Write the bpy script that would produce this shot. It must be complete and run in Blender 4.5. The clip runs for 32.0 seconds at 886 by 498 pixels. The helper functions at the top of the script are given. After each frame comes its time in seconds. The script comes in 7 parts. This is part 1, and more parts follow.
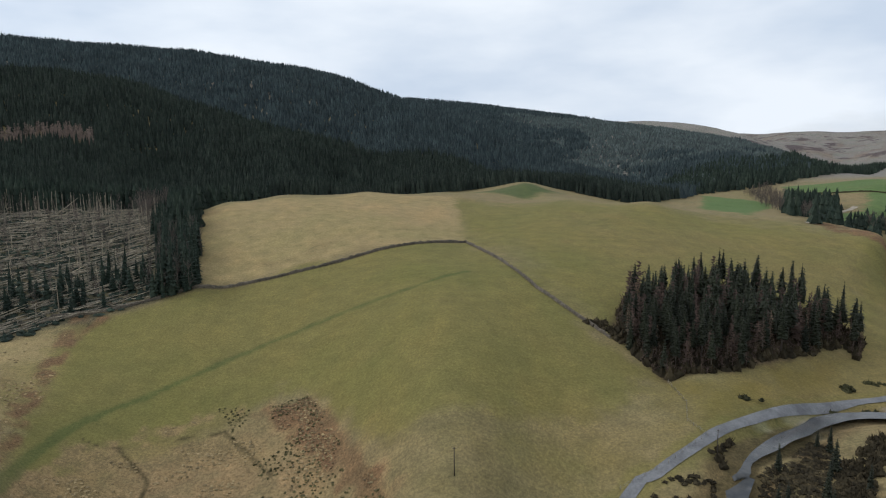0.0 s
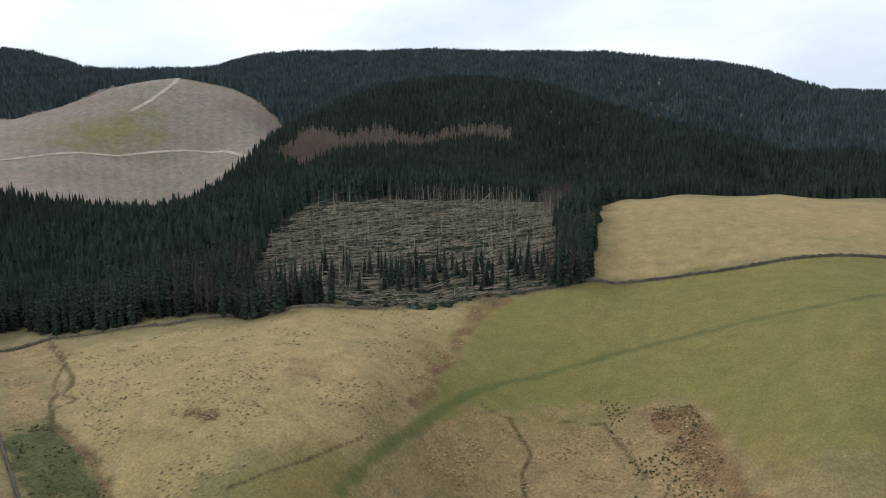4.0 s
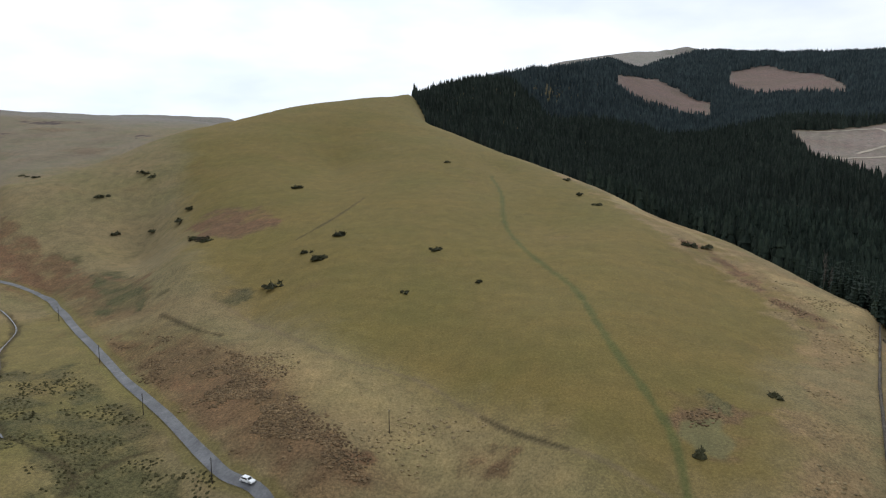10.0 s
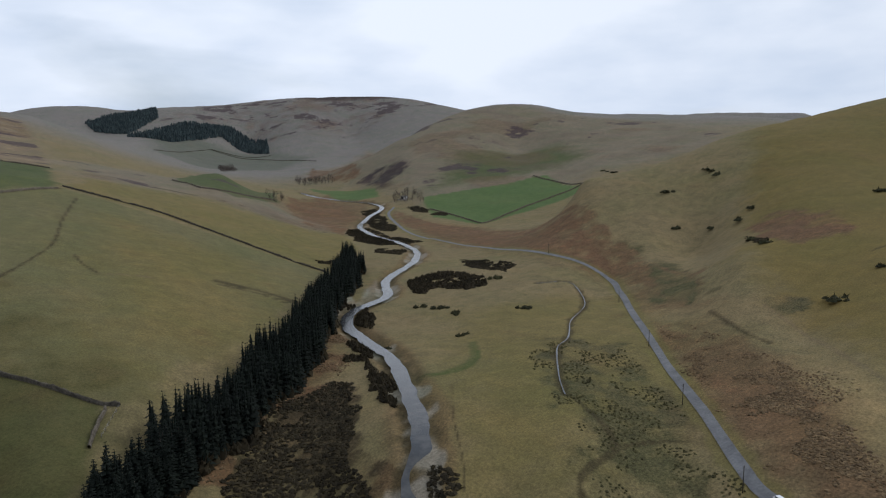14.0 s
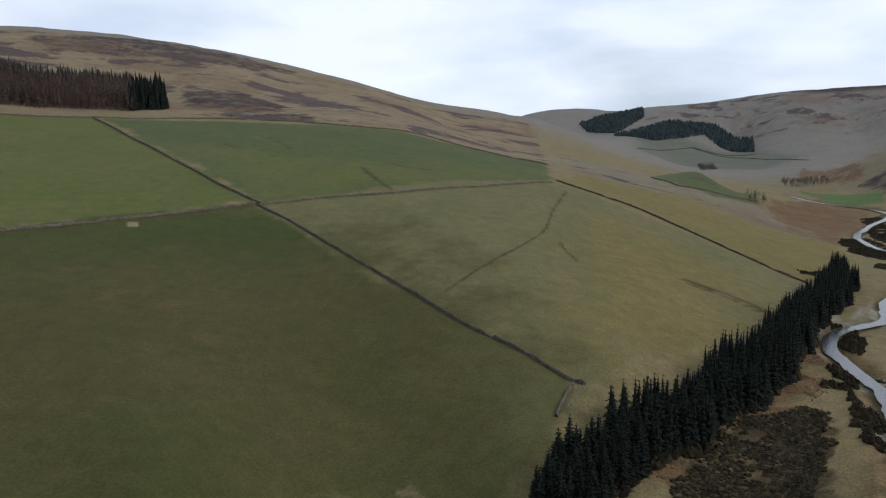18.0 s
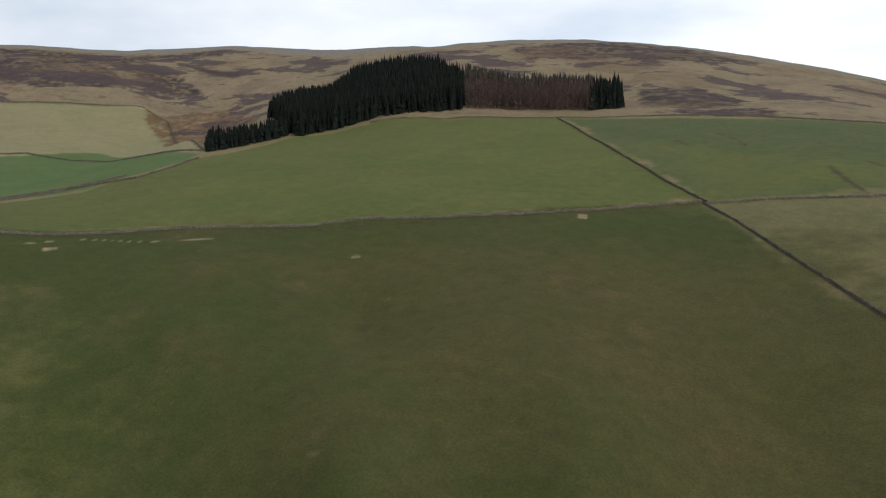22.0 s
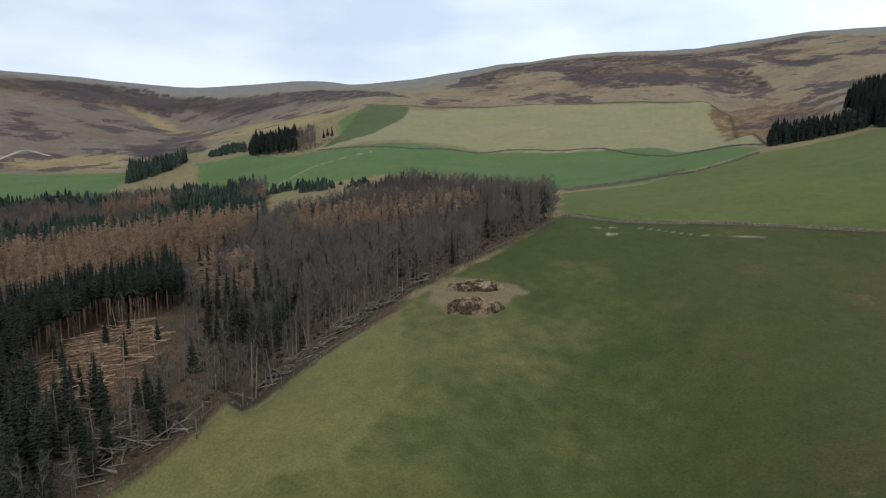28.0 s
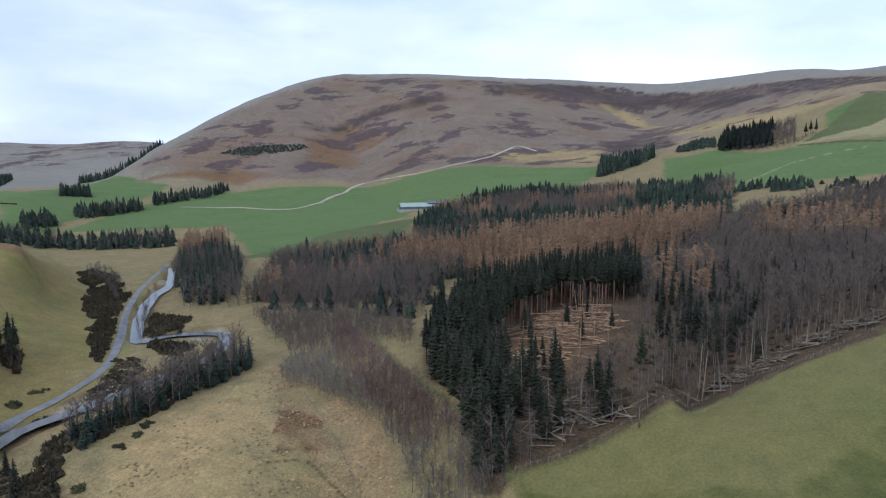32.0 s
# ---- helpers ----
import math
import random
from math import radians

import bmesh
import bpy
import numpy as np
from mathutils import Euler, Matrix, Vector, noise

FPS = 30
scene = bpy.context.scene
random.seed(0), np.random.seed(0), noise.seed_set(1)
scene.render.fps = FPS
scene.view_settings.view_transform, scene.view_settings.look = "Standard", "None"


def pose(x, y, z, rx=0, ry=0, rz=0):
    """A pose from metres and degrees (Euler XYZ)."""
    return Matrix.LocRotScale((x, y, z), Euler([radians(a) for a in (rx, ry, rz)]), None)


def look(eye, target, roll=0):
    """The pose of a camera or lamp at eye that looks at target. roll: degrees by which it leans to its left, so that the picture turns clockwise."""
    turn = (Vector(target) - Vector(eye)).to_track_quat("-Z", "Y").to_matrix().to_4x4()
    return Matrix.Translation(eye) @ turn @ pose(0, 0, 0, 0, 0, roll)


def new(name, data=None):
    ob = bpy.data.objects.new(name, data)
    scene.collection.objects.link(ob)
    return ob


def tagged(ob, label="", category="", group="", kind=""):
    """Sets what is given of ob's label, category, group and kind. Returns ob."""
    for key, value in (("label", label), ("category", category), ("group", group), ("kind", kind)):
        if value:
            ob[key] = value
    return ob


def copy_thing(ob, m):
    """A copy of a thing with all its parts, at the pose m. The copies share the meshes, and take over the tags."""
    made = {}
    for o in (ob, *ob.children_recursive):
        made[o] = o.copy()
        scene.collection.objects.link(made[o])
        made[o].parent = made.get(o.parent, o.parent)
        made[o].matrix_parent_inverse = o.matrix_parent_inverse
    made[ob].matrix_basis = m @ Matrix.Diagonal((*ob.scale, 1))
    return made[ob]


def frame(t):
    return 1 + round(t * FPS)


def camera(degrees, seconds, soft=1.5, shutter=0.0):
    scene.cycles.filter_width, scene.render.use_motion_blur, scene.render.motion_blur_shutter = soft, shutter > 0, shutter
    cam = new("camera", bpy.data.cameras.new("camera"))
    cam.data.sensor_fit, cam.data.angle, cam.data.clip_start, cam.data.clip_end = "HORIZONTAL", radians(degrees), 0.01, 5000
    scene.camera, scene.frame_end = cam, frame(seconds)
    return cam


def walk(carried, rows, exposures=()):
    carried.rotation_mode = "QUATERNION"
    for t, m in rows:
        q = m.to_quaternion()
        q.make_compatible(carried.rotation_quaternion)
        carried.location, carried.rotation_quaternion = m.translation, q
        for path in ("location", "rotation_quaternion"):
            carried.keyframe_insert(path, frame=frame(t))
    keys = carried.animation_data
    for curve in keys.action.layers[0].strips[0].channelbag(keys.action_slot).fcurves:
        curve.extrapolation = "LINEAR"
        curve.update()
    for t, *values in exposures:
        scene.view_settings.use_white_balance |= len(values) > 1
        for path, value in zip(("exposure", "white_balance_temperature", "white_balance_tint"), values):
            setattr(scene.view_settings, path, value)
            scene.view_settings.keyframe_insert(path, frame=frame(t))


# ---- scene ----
# a hovering turn, 85 m over the valley floor
EYE_Z = 85.0
cam = camera(64.81, 32.0, soft=1.2)
PATH = [
    (0.0, pose(0, 0, EYE_Z, 81.70, 0.55, 0.00)),
    (0.5, pose(0, 0, EYE_Z, 81.76, 0.44, 4.03)),
    (1.0, pose(0, 0, EYE_Z, 81.78, 0.40, 8.01)),
    (1.5, pose(0, 0, EYE_Z, 81.79, 0.36, 11.99)),
    (2.0, pose(0, 0, EYE_Z, 81.81, 0.39, 15.97)),
    (2.5, pose(0, 0, EYE_Z, 81.81, 0.36, 20.00)),
    (3.0, pose(0, 0, EYE_Z, 81.82, 0.35, 24.02)),
    (3.5, pose(0, 0, EYE_Z, 81.82, 0.39, 27.97)),
    (5.5, pose(0, 0, EYE_Z, 81.84, 0.45, 43.87)),
    (6.0, pose(0, 0, EYE_Z, 81.84, 0.42, 48.34)),
    (6.5, pose(0, 0, EYE_Z, 81.83, 0.40, 53.20)),
    (7.0, pose(0, 0, EYE_Z, 81.85, 0.41, 58.77)),
    (7.5, pose(0, 0, EYE_Z, 81.87, 0.44, 65.73)),
    (8.0, pose(0, 0, EYE_Z, 81.89, 0.37, 72.80)),
    (8.5, pose(0, 0, EYE_Z, 81.91, 0.39, 79.87)),
    (9.0, pose(0, 0, EYE_Z, 81.94, 0.33, 86.95)),
    (9.5, pose(0, 0, EYE_Z, 81.96, 0.33, 93.30)),
    (10.0, pose(0, 0, EYE_Z, 81.96, 0.27, 99.24)),
    (10.5, pose(0, 0, EYE_Z, 81.98, 0.32, 105.13)),
    (11.0, pose(0, 0, EYE_Z, 81.98, 0.28, 111.02)),
    (11.5, pose(0, 0, EYE_Z, 81.98, 0.29, 116.93)),
    (12.0, pose(0, 0, EYE_Z, 81.94, 0.26, 122.87)),
    (12.5, pose(0, 0, EYE_Z, 81.95, 0.31, 128.26)),
    (13.0, pose(0, 0, EYE_Z, 81.96, 0.31, 133.23)),
    (13.5, pose(0, 0, EYE_Z, 81.97, 0.33, 138.16)),
    (14.0, pose(0, 0, EYE_Z, 82.00, 0.29, 143.07)),
    (14.5, pose(0, 0, EYE_Z, 82.00, 0.28, 147.95)),
    (16.5, pose(0, 0, EYE_Z, 82.00, 0.34, 166.94)),
    (17.0, pose(0, 0, EYE_Z, 82.03, 0.34, 171.56)),
    (17.5, pose(0, 0, EYE_Z, 82.05, 0.33, 176.16)),
    (18.0, pose(0, 0, EYE_Z, 82.05, 0.30, 180.76)),
    (18.5, pose(0, 0, EYE_Z, 82.06, 0.32, 185.39)),
    (19.0, pose(0, 0, EYE_Z, 82.05, 0.34, 189.99)),
    (19.5, pose(0, 0, EYE_Z, 82.05, 0.32, 194.66)),
    (20.0, pose(0, 0, EYE_Z, 82.05, 0.42, 199.27)),
    (20.5, pose(0, 0, EYE_Z, 82.03, 0.38, 203.52)),
    (21.0, pose(0, 0, EYE_Z, 82.01, 0.39, 207.72)),
    (21.5, pose(0, 0, EYE_Z, 82.01, 0.35, 211.95)),
    (22.0, pose(0, 0, EYE_Z, 82.00, 0.33, 216.16)),
    (22.5, pose(0, 0, EYE_Z, 81.99, 0.39, 220.41)),
    (23.0, pose(0, 0, EYE_Z, 81.97, 0.40, 224.15)),
    (23.5, pose(0, 0, EYE_Z, 81.97, 0.43, 227.82)),
    (24.0, pose(0, 0, EYE_Z, 81.96, 0.44, 231.51)),
    (24.5, pose(0, 0, EYE_Z, 81.96, 0.45, 235.25)),
    (25.0, pose(0, 0, EYE_Z, 81.97, 0.53, 239.10)),
    (25.5, pose(0, 0, EYE_Z, 81.96, 0.50, 242.89)),
    (26.0, pose(0, 0, EYE_Z, 81.95, 0.49, 246.52)),
    (26.5, pose(0, 0, EYE_Z, 81.95, 0.54, 249.82)),
    (28.5, pose(0, 0, EYE_Z, 81.92, 0.58, 263.23)),
    (29.0, pose(0, 0, EYE_Z, 81.93, 0.63, 267.56)),
    (29.5, pose(0, 0, EYE_Z, 81.94, 0.62, 272.44)),
    (30.0, pose(0, 0, EYE_Z, 81.94, 0.64, 277.30)),
    (30.5, pose(0, 0, EYE_Z, 81.93, 0.65, 282.17)),
    (31.0, pose(0, 0, EYE_Z, 81.95, 0.62, 287.04)),
    (31.5, pose(0, 0, EYE_Z, 81.94, 0.63, 291.75)),
    (32.0, pose(0, 0, EYE_Z, 81.94, 0.61, 296.19)),
]
walk(cam, PATH, [(0,.25,6050,8),(3,.34,6150,8),(6,.65,6000,8),(9,.43,6250,9),(10,.17,6150,9),(11,-.06,6050,9),(12,-.24,6000,10),(13,-.28,5900,10),(17,-.22,5850,10),(19,-.1,5950,10),(23,-.05,6250,8),(26,.0,6050,6),(29,.2,5700,7),(30.5,.26,5600,9),(32,.44,5350,12)])

# ---- light ----
world = bpy.data.worlds.new("sky")
scene.world = world
world.use_nodes = True
wn, wl = world.node_tree.nodes, world.node_tree.links
wn.clear()
w_out, w_bg = wn.new("ShaderNodeOutputWorld"), wn.new("ShaderNodeBackground")
w_sky = wn.new("ShaderNodeTexSky")
w_sky.sky_type, w_sky.sun_disc = "NISHITA", False
SUN_YAW, SUN_EL = 76.0, 36.0
w_sky.sun_elevation, w_sky.sun_rotation = radians(SUN_EL), radians(-SUN_YAW)
w_sky.air_density, w_sky.dust_density = 1.0, 2.5
w_scale = wn.new("ShaderNodeMix")
w_scale.data_type, w_scale.blend_type = "RGBA", "MULTIPLY"
w_scale.inputs[0].default_value = 1.0
w_scale.inputs[7].default_value = (0.11, 0.11, 0.11, 1)
w_co, w_map = wn.new("ShaderNodeTexCoord"), wn.new("ShaderNodeMapping")
w_map.inputs["Scale"].default_value = (1.0, 1.0, 3.0)
w_n1, w_n2 = wn.new("ShaderNodeTexNoise"), wn.new("ShaderNodeTexNoise")
w_n1.inputs["Scale"].default_value, w_n1.inputs["Detail"].default_value, w_n1.inputs["Roughness"].default_value = 1.9, 7, 0.5
w_n1.inputs["Distortion"].default_value = 0.25
w_n2.inputs["Scale"].default_value, w_n2.inputs["Detail"].default_value = 2.6, 5
w_ramp = wn.new("ShaderNodeValToRGB")
w_ramp.color_ramp.elements[0].position, w_ramp.color_ramp.elements[1].position = 0.05, 0.40
w_ramp2 = wn.new("ShaderNodeValToRGB")
w_ramp2.color_ramp.elements[0].position, w_ramp2.color_ramp.elements[1].position = 0.34, 0.60
w_ramp2.color_ramp.elements[0].color, w_ramp2.color_ramp.elements[1].color = (0.66, 0.725, 0.82, 1), (0.95, 0.965, 0.99, 1)
w_mix = wn.new("ShaderNodeMix")
w_mix.data_type = "RGBA"
wl.new(w_co.outputs["Generated"], w_map.inputs["Vector"])
wl.new(w_map.outputs["Vector"], w_n1.inputs["Vector"])
wl.new(w_map.outputs["Vector"], w_n2.inputs["Vector"])
wl.new(w_sky.outputs["Color"], w_scale.inputs[6])
wl.new(w_n1.outputs["Fac"], w_ramp.inputs["Fac"])
wl.new(w_n2.outputs["Fac"], w_ramp2.inputs["Fac"])
wl.new(w_ramp.outputs["Color"], w_mix.inputs[0])
wl.new(w_scale.outputs[2], w_mix.inputs[6])
wl.new(w_ramp2.outputs["Color"], w_mix.inputs[7])
# the cloud lies thicker towards the north
w_dot, w_rng, w_bank = wn.new("ShaderNodeVectorMath"), wn.new("ShaderNodeMapRange"), wn.new("ShaderNodeMix")
w_dot.operation = "DOT_PRODUCT"
w_dot.inputs[1].default_value = (-0.26, -0.966, 0.0)
for key, value in (("From Min", -1.0), ("From Max", 1.0), ("To Min", 0.80), ("To Max", 1.16)):
    w_rng.inputs[key].default_value = value
w_bank.data_type, w_bank.blend_type = "RGBA", "MULTIPLY"
w_bank.inputs[0].default_value = 1.0
wl.new(w_co.outputs["Generated"], w_dot.inputs[0])
wl.new(w_dot.outputs["Value"], w_rng.inputs["Value"])
wl.new(w_mix.outputs[2], w_bank.inputs[6])
wl.new(w_rng.outputs["Result"], w_bank.inputs[7])
wl.new(w_bank.outputs[2], w_bg.inputs["Color"])
w_bg.inputs["Strength"].default_value = 0.99
wl.new(w_bg.outputs[0], w_out.inputs[0])

sun = new("sun", bpy.data.lights.new("sun", "SUN"))
sun.data.energy, sun.data.angle, sun.data.color = 1.5, radians(20), (1.0, 0.95, 0.88)
s_yaw, s_el = radians(SUN_YAW), radians(SUN_EL)
sun.matrix_world = look((0, 0, 0), (math.sin(s_yaw) * math.cos(s_el), -math.cos(s_yaw) * math.cos(s_el), -math.sin(s_el)))

# ---- plan ----
# Spot heights of the land by hill: bearing from the hover point (degrees, anticlockwise from +y), distance, height.
RELIEF = {}
RELIEF["near_ground"] = [
    (0.3, 148, 6.5), (336.2, 174, 0), (326.5, 252, 0), (341.5, 175, 2.6), (48.6, 149, 6.5), (71.2, 162, 6.5),
    (87.1, 149, 6.5), (109.7, 168, 3.9), (119, 194, 2.6), (132.6, 162, 0), (145.7, 169, -1.3), (174, 176, 2.6),
    (203.9, 152, 7.8), (224.4, 142, 10.5), (260.5, 155, 6.5), (330.1, 241, 0), (325, 195, 1.3), (314.8, 167, 2.6),
    (291.8, 173, 3.9), (272.5, 159, 7.8),
]
RELIEF["north_pasture"] = [
    (0.2, 189, 15.7), (0.1, 245, 24.8), (33.2, 347, 10.5), (18.1, 343, 19.6), (358.2, 382, 32.7), (349.1, 269, 19.6),
    (341.7, 237, 6.5), (328.9, 321, 6.5), (17.3, 523, 47.6), (13, 549, 49.7), (6.2, 588, 49), (0, 588, 46.8),
    (350.1, 562, 43.6), (343.5, 523, 44.5), (333.4, 497, 34.8), (327.4, 471, 28.3), (353.3, 732, 48.1),
    (353.3, 660, 36.3), (358.4, 693, 39.8), (349.7, 732, 32.9), (6.3, 785, 16.2), (17.4, 680, 22.1),
    (343.5, 680, 18),
]
RELIEF["west_bog"] = [
    (38.2, 204, 11.8), (57.3, 215, 7.8), (59.4, 342, 3.9), (47.7, 335, 7.8), (38.3, 330, 10.5), (29.4, 336, 13.1),
    (19.9, 335, 19.6), (66.5, 360, 2.6), (61.7, 333, 2.6), (34, 484, 32.7), (34, 562, 39.8), (47.6, 549, 33.7),
    (61.5, 523, -3.7), (52.3, 680, 26.4), (56.9, 602, 25.3), (47.6, 850, 50.2), (53.2, 785, 2.9), (43, 1046, 116.3),
    (25.9, 981, 99.4), (34.1, 981, 93.7), (32.1, 981, 90.6), (21.3, 942, 53.9),
]
RELIEF["forest_ridge"] = [
    (3.8, 1308, 112.5), (354.7, 1112, 22.8), (8.5, 942, 34.8),
    (341.4, 1242, 1.8),
]
RELIEF["far_east_valley"] = [
    (345.8, 1962, 36.2), (339.5, 3308, 63.6), (330.1, 3535, 21.4), (339.3, 942, 10.3), (334.2, 1020, 3.9),
    (327.5, 786, 3.9), (329.9, 880, 7.8), (327.7, 1177, 28), (339.4, 1438, 14.4), (330.7, 1700, 16.5),
    (328.5, 2615, 1.3), (325, 3156, 15.6),
]
RELIEF["clearfell_dome"] = [
    (56.7, 1046, 85.2), (49.9, 1046, 84.3), (69.5, 1046, 86.9), (73.4, 1112, 107.5), (56.8, 863, 30.5),
    (63.4, 942, 60.6), (65.3, 1308, 139), (73.8, 1962, 255.9), (79.5, 1700, 192.9), (69.4, 1438, 151.1),
    (71.7, 732, 51.6), (77.3, 785, 51.5),
]
RELIEF["west_hill"] = [
    (86.3, 175, 9.2), (104.9, 243, 11.8), (91, 238, 19.6), (91, 320, 24.2), (90.9, 445, 37.3), (94.5, 615, 64.1),
    (72.3, 278, 10.5), (76.9, 353, 18.3), (108.2, 641, 70.2), (108.5, 412, 38.2), (97.5, 1072, 132.7),
]
RELIEF["west_forest"] = [
    (77.1, 850, 38), (86.2, 1112, 85.8), (90.8, 1308, 153.4), (81.6, 1308, 111.1), (117, 2615, 139.2),
    (119.4, 1046, 89.9), (117.6, 1308, 118.7), (128.3, 850, 45.4), (132.4, 1046, 37.8), (119.6, 497, 32.7),
]
RELIEF["valley_floor"] = [
    (129.5, 449, 1.3), (124.5, 277, 2), (118.1, 185, 2.6), (126.4, 464, 11.8), (119.6, 392, 27.8),
    (115.1, 306, 11.8), (142, 314, 0), (151, 342, -1.3), (147.4, 433, -1.3), (141.8, 687, 1.3), (148.4, 942, 7.1),
    (154.6, 1308, 14), (150.5, 1308, 21.7), (139.5, 811, 2.1), (144.4, 915, 11.4), (135.7, 1112, 45),
    (131.6, 1020, 41.3), (132.5, 732, 15.2), (123.4, 994, 57.9), (123.3, 523, 12.1), (156.5, 2223, 32.1),
    (162.1, 2354, 44.4), (158.5, 1046, 28),
]
RELIEF["far_west_hills"] = [
    (146, 1700, 108.8), (150.4, 1504, 58.3), (137.1, 1504, 93.3), (121.2, 2485, 161.9), (158.3, 3004, 101.7),
    (150.3, 3004, 150.1), (141.6, 2615, 141.4), (169.1, 3004, 151.1),
]
RELIEF["south_pasture"] = [
    (170.2, 226, 9.2), (169.7, 338, 26.2), (151.9, 494, 0), (156.7, 305, 2.6), (161, 549, 28.4), (160.8, 981, 57.4),
    (163.9, 981, 50.5), (156, 981, 25.3), (183, 286, 24.8), (195.7, 432, 53.7), (171.6, 588, 60.1),
    (203.5, 785, 119.4), (192.6, 798, 119.6), (184.3, 811, 112.3), (175.4, 915, 83.9), (163.9, 1112, 45.4),
    (155, 915, 8), (168.5, 221, 9.2), (203.4, 247, 19.6), (223.3, 261, 17), (222.6, 379, 49.7), (214.9, 785, 121.5),
    (207, 785, 119.8), (216, 785, 120.5), (224.8, 732, 103.5), (230.9, 680, 88.6), (235.1, 654, 80.4),
    (240, 588, 66.4), (237.6, 241, 20.9), (249.6, 392, 47.3),
]
RELIEF["south_moor"] = [
    (217.1, 1282, 227.7), (223.4, 1151, 188.4), (227.9, 1046, 148.6), (210.1, 1112, 177.6), (204.3, 1112, 178),
    (66.8, 360, 8.6), (192.5, 1177, 176.3), (179.9, 1308, 130.1), (218.4, 942, 164.6), (238, 1308, 149.7),
    (239.9, 1046, 87.2), (224.6, 1177, 165), (234.8, 981, 85.3), (245.4, 785, 67.6), (256.3, 981, 83.3),
    (256, 1308, 163), (247.1, 1308, 166), (239, 1308, 163.7), (232.5, 1177, 127.4), (236.1, 837, 97.1),
    (245.5, 654, 55.9),
]
RELIEF["south_east_hills"] = [
    (275.3, 1046, 75.8), (279, 785, 38.9), (265.5, 1308, 165.9), (271.6, 1112, 90.2), (249.8, 405, 46.6),
    (250.4, 628, 48.5), (259.8, 307, 28.8), (268.7, 245, 15.7), (276.9, 209, 7.8), (272.4, 340, 12.6),
    (263.9, 549, 38.5), (250.4, 981, 86.7), (288.9, 1242, 53.9), (277.9, 915, 29.7), (288.8, 1504, 90.9),
    (280.3, 1962, 144),
]
RELIEF["east_hill"] = [
    (313.4, 1438, 23.8), (319.5, 1569, 27.3), (302.4, 1373, 21.2), (304.5, 1896, 126.7), (325.4, 915, -3),
    (313.5, 1112, 0), (311.6, 587, 0), (298.3, 902, 8.6), (323.3, 1438, 26.6), (326.7, 981, 6.1), (316.8, 289, 0),
    (320.6, 395, 0), (318, 481, 0), (326.4, 459, 5.2), (329, 458, 29.6), (305.2, 231, 2.6), (277.1, 208, 13.1),
    (305, 374, 2.6), (290.9, 404, 7.8), (326.9, 628, 3.6),
]
# Crest lines: how far behind the crest the ground falls, by how much (as a slope), then bearing, distance and height along it.
CRESTS = []
# forest ridge
CRESTS.append((1.18, 0.03, [
    (-14.3, 1308, 9.8), (-9.8, 1373, 38.4), (-5.3, 1465, 88.1), (-0.7, 1543, 138.1), (3.8, 1635, 187),
    (6, 1700, 219), (8.2, 1778, 251), (11.3, 1870, 281.5), (14.7, 1935, 299.7), (18.8, 1962, 324.9),
    (22.5, 2053, 341), (27.1, 1962, 334.8), (30.2, 2118, 355.5), (31.5, 1988, 347.1), (34.3, 2158, 366),
    (38.6, 2197, 366.9), (43.1, 2223, 369.4), (45.8, 2223, 357.5), (47.6, 2197, 345), (49.4, 2092, 302.5),
]))
# wooded spur before the forest ridge
CRESTS.append((1.14, 0.022, [
    (7.5, 1100, 80), (13.8, 1150, 109), (18.2, 1200, 139), (22.7, 1260, 179), (27.2, 1290, 199), (31.7, 1280, 202),
    (36.2, 1200, 181), (39.3, 1130, 155), (42, 1060, 125), (44.1, 1000, 106),
]))
# second ridge
CRESTS.append((1.12, 0.02, [
    (-28.2, 2223, 13.8), (-26.3, 2354, 42.8), (-22.4, 2615, 88.5), (-18.4, 2812, 124.6), (-14.2, 2942, 158.8),
    (-11.6, 2982, 175.7), (-9.8, 2942, 196.4), (-5.3, 2877, 228.6), (-0.8, 2877, 253.8), (2.9, 2877, 268.8),
    (5.6, 2812, 265.3),
]))
# third ridge
CRESTS.append((1.1, 0.015, [
    (336.4, 3687, 121.2), (337.6, 3687, 146.5), (340.8, 3687, 193.8), (343.7, 3687, 208.5), (345.8, 3687, 208.4),
    (347.6, 3687, 204.7),
]))
# far ridge
CRESTS.append((1.05, 0.01, [
    (315.8, 4521, 105), (317.8, 4521, 129.8), (319.3, 4521, 140.6), (321.2, 4521, 148.1), (322.6, 4521, 135.8),
    (323.8, 4521, 120.5), (326.3, 4521, 134.4), (328.2, 4521, 152.7), (330.2, 4521, 137.4), (332.3, 4521, 152.9),
    (333.8, 4521, 148.6), (335.3, 4521, 144.2), (337.6, 4521, 150.5),
]))
# dome ridge
CRESTS.append((1.14, 0.022, [
    (43.5, 1255, 144.2), (45.3, 1295, 166.7), (47.6, 1334, 191.4), (49.8, 1360, 208.6), (52.1, 1373, 216.3),
    (54.4, 1360, 208.8), (56.6, 1334, 192.9), (58.4, 1308, 171.5), (60.2, 1282, 153.9), (61.9, 1255, 141.9),
]))
# west skyline
CRESTS.append((1.16, 0.03, [
    (50.3, 2040, 294.1), (52.1, 1988, 284.3), (54.3, 1962, 278.5), (56.6, 1962, 275.2), (58.3, 1962, 273.2),
    (60.1, 2066, 305.9), (61.8, 2158, 334), (63.5, 2223, 345.1), (65.1, 2223, 340.1), (67.6, 2223, 326.1),
    (73, 2354, 353.8), (76.2, 2485, 377.1), (77.9, 2746, 421.6),
]))
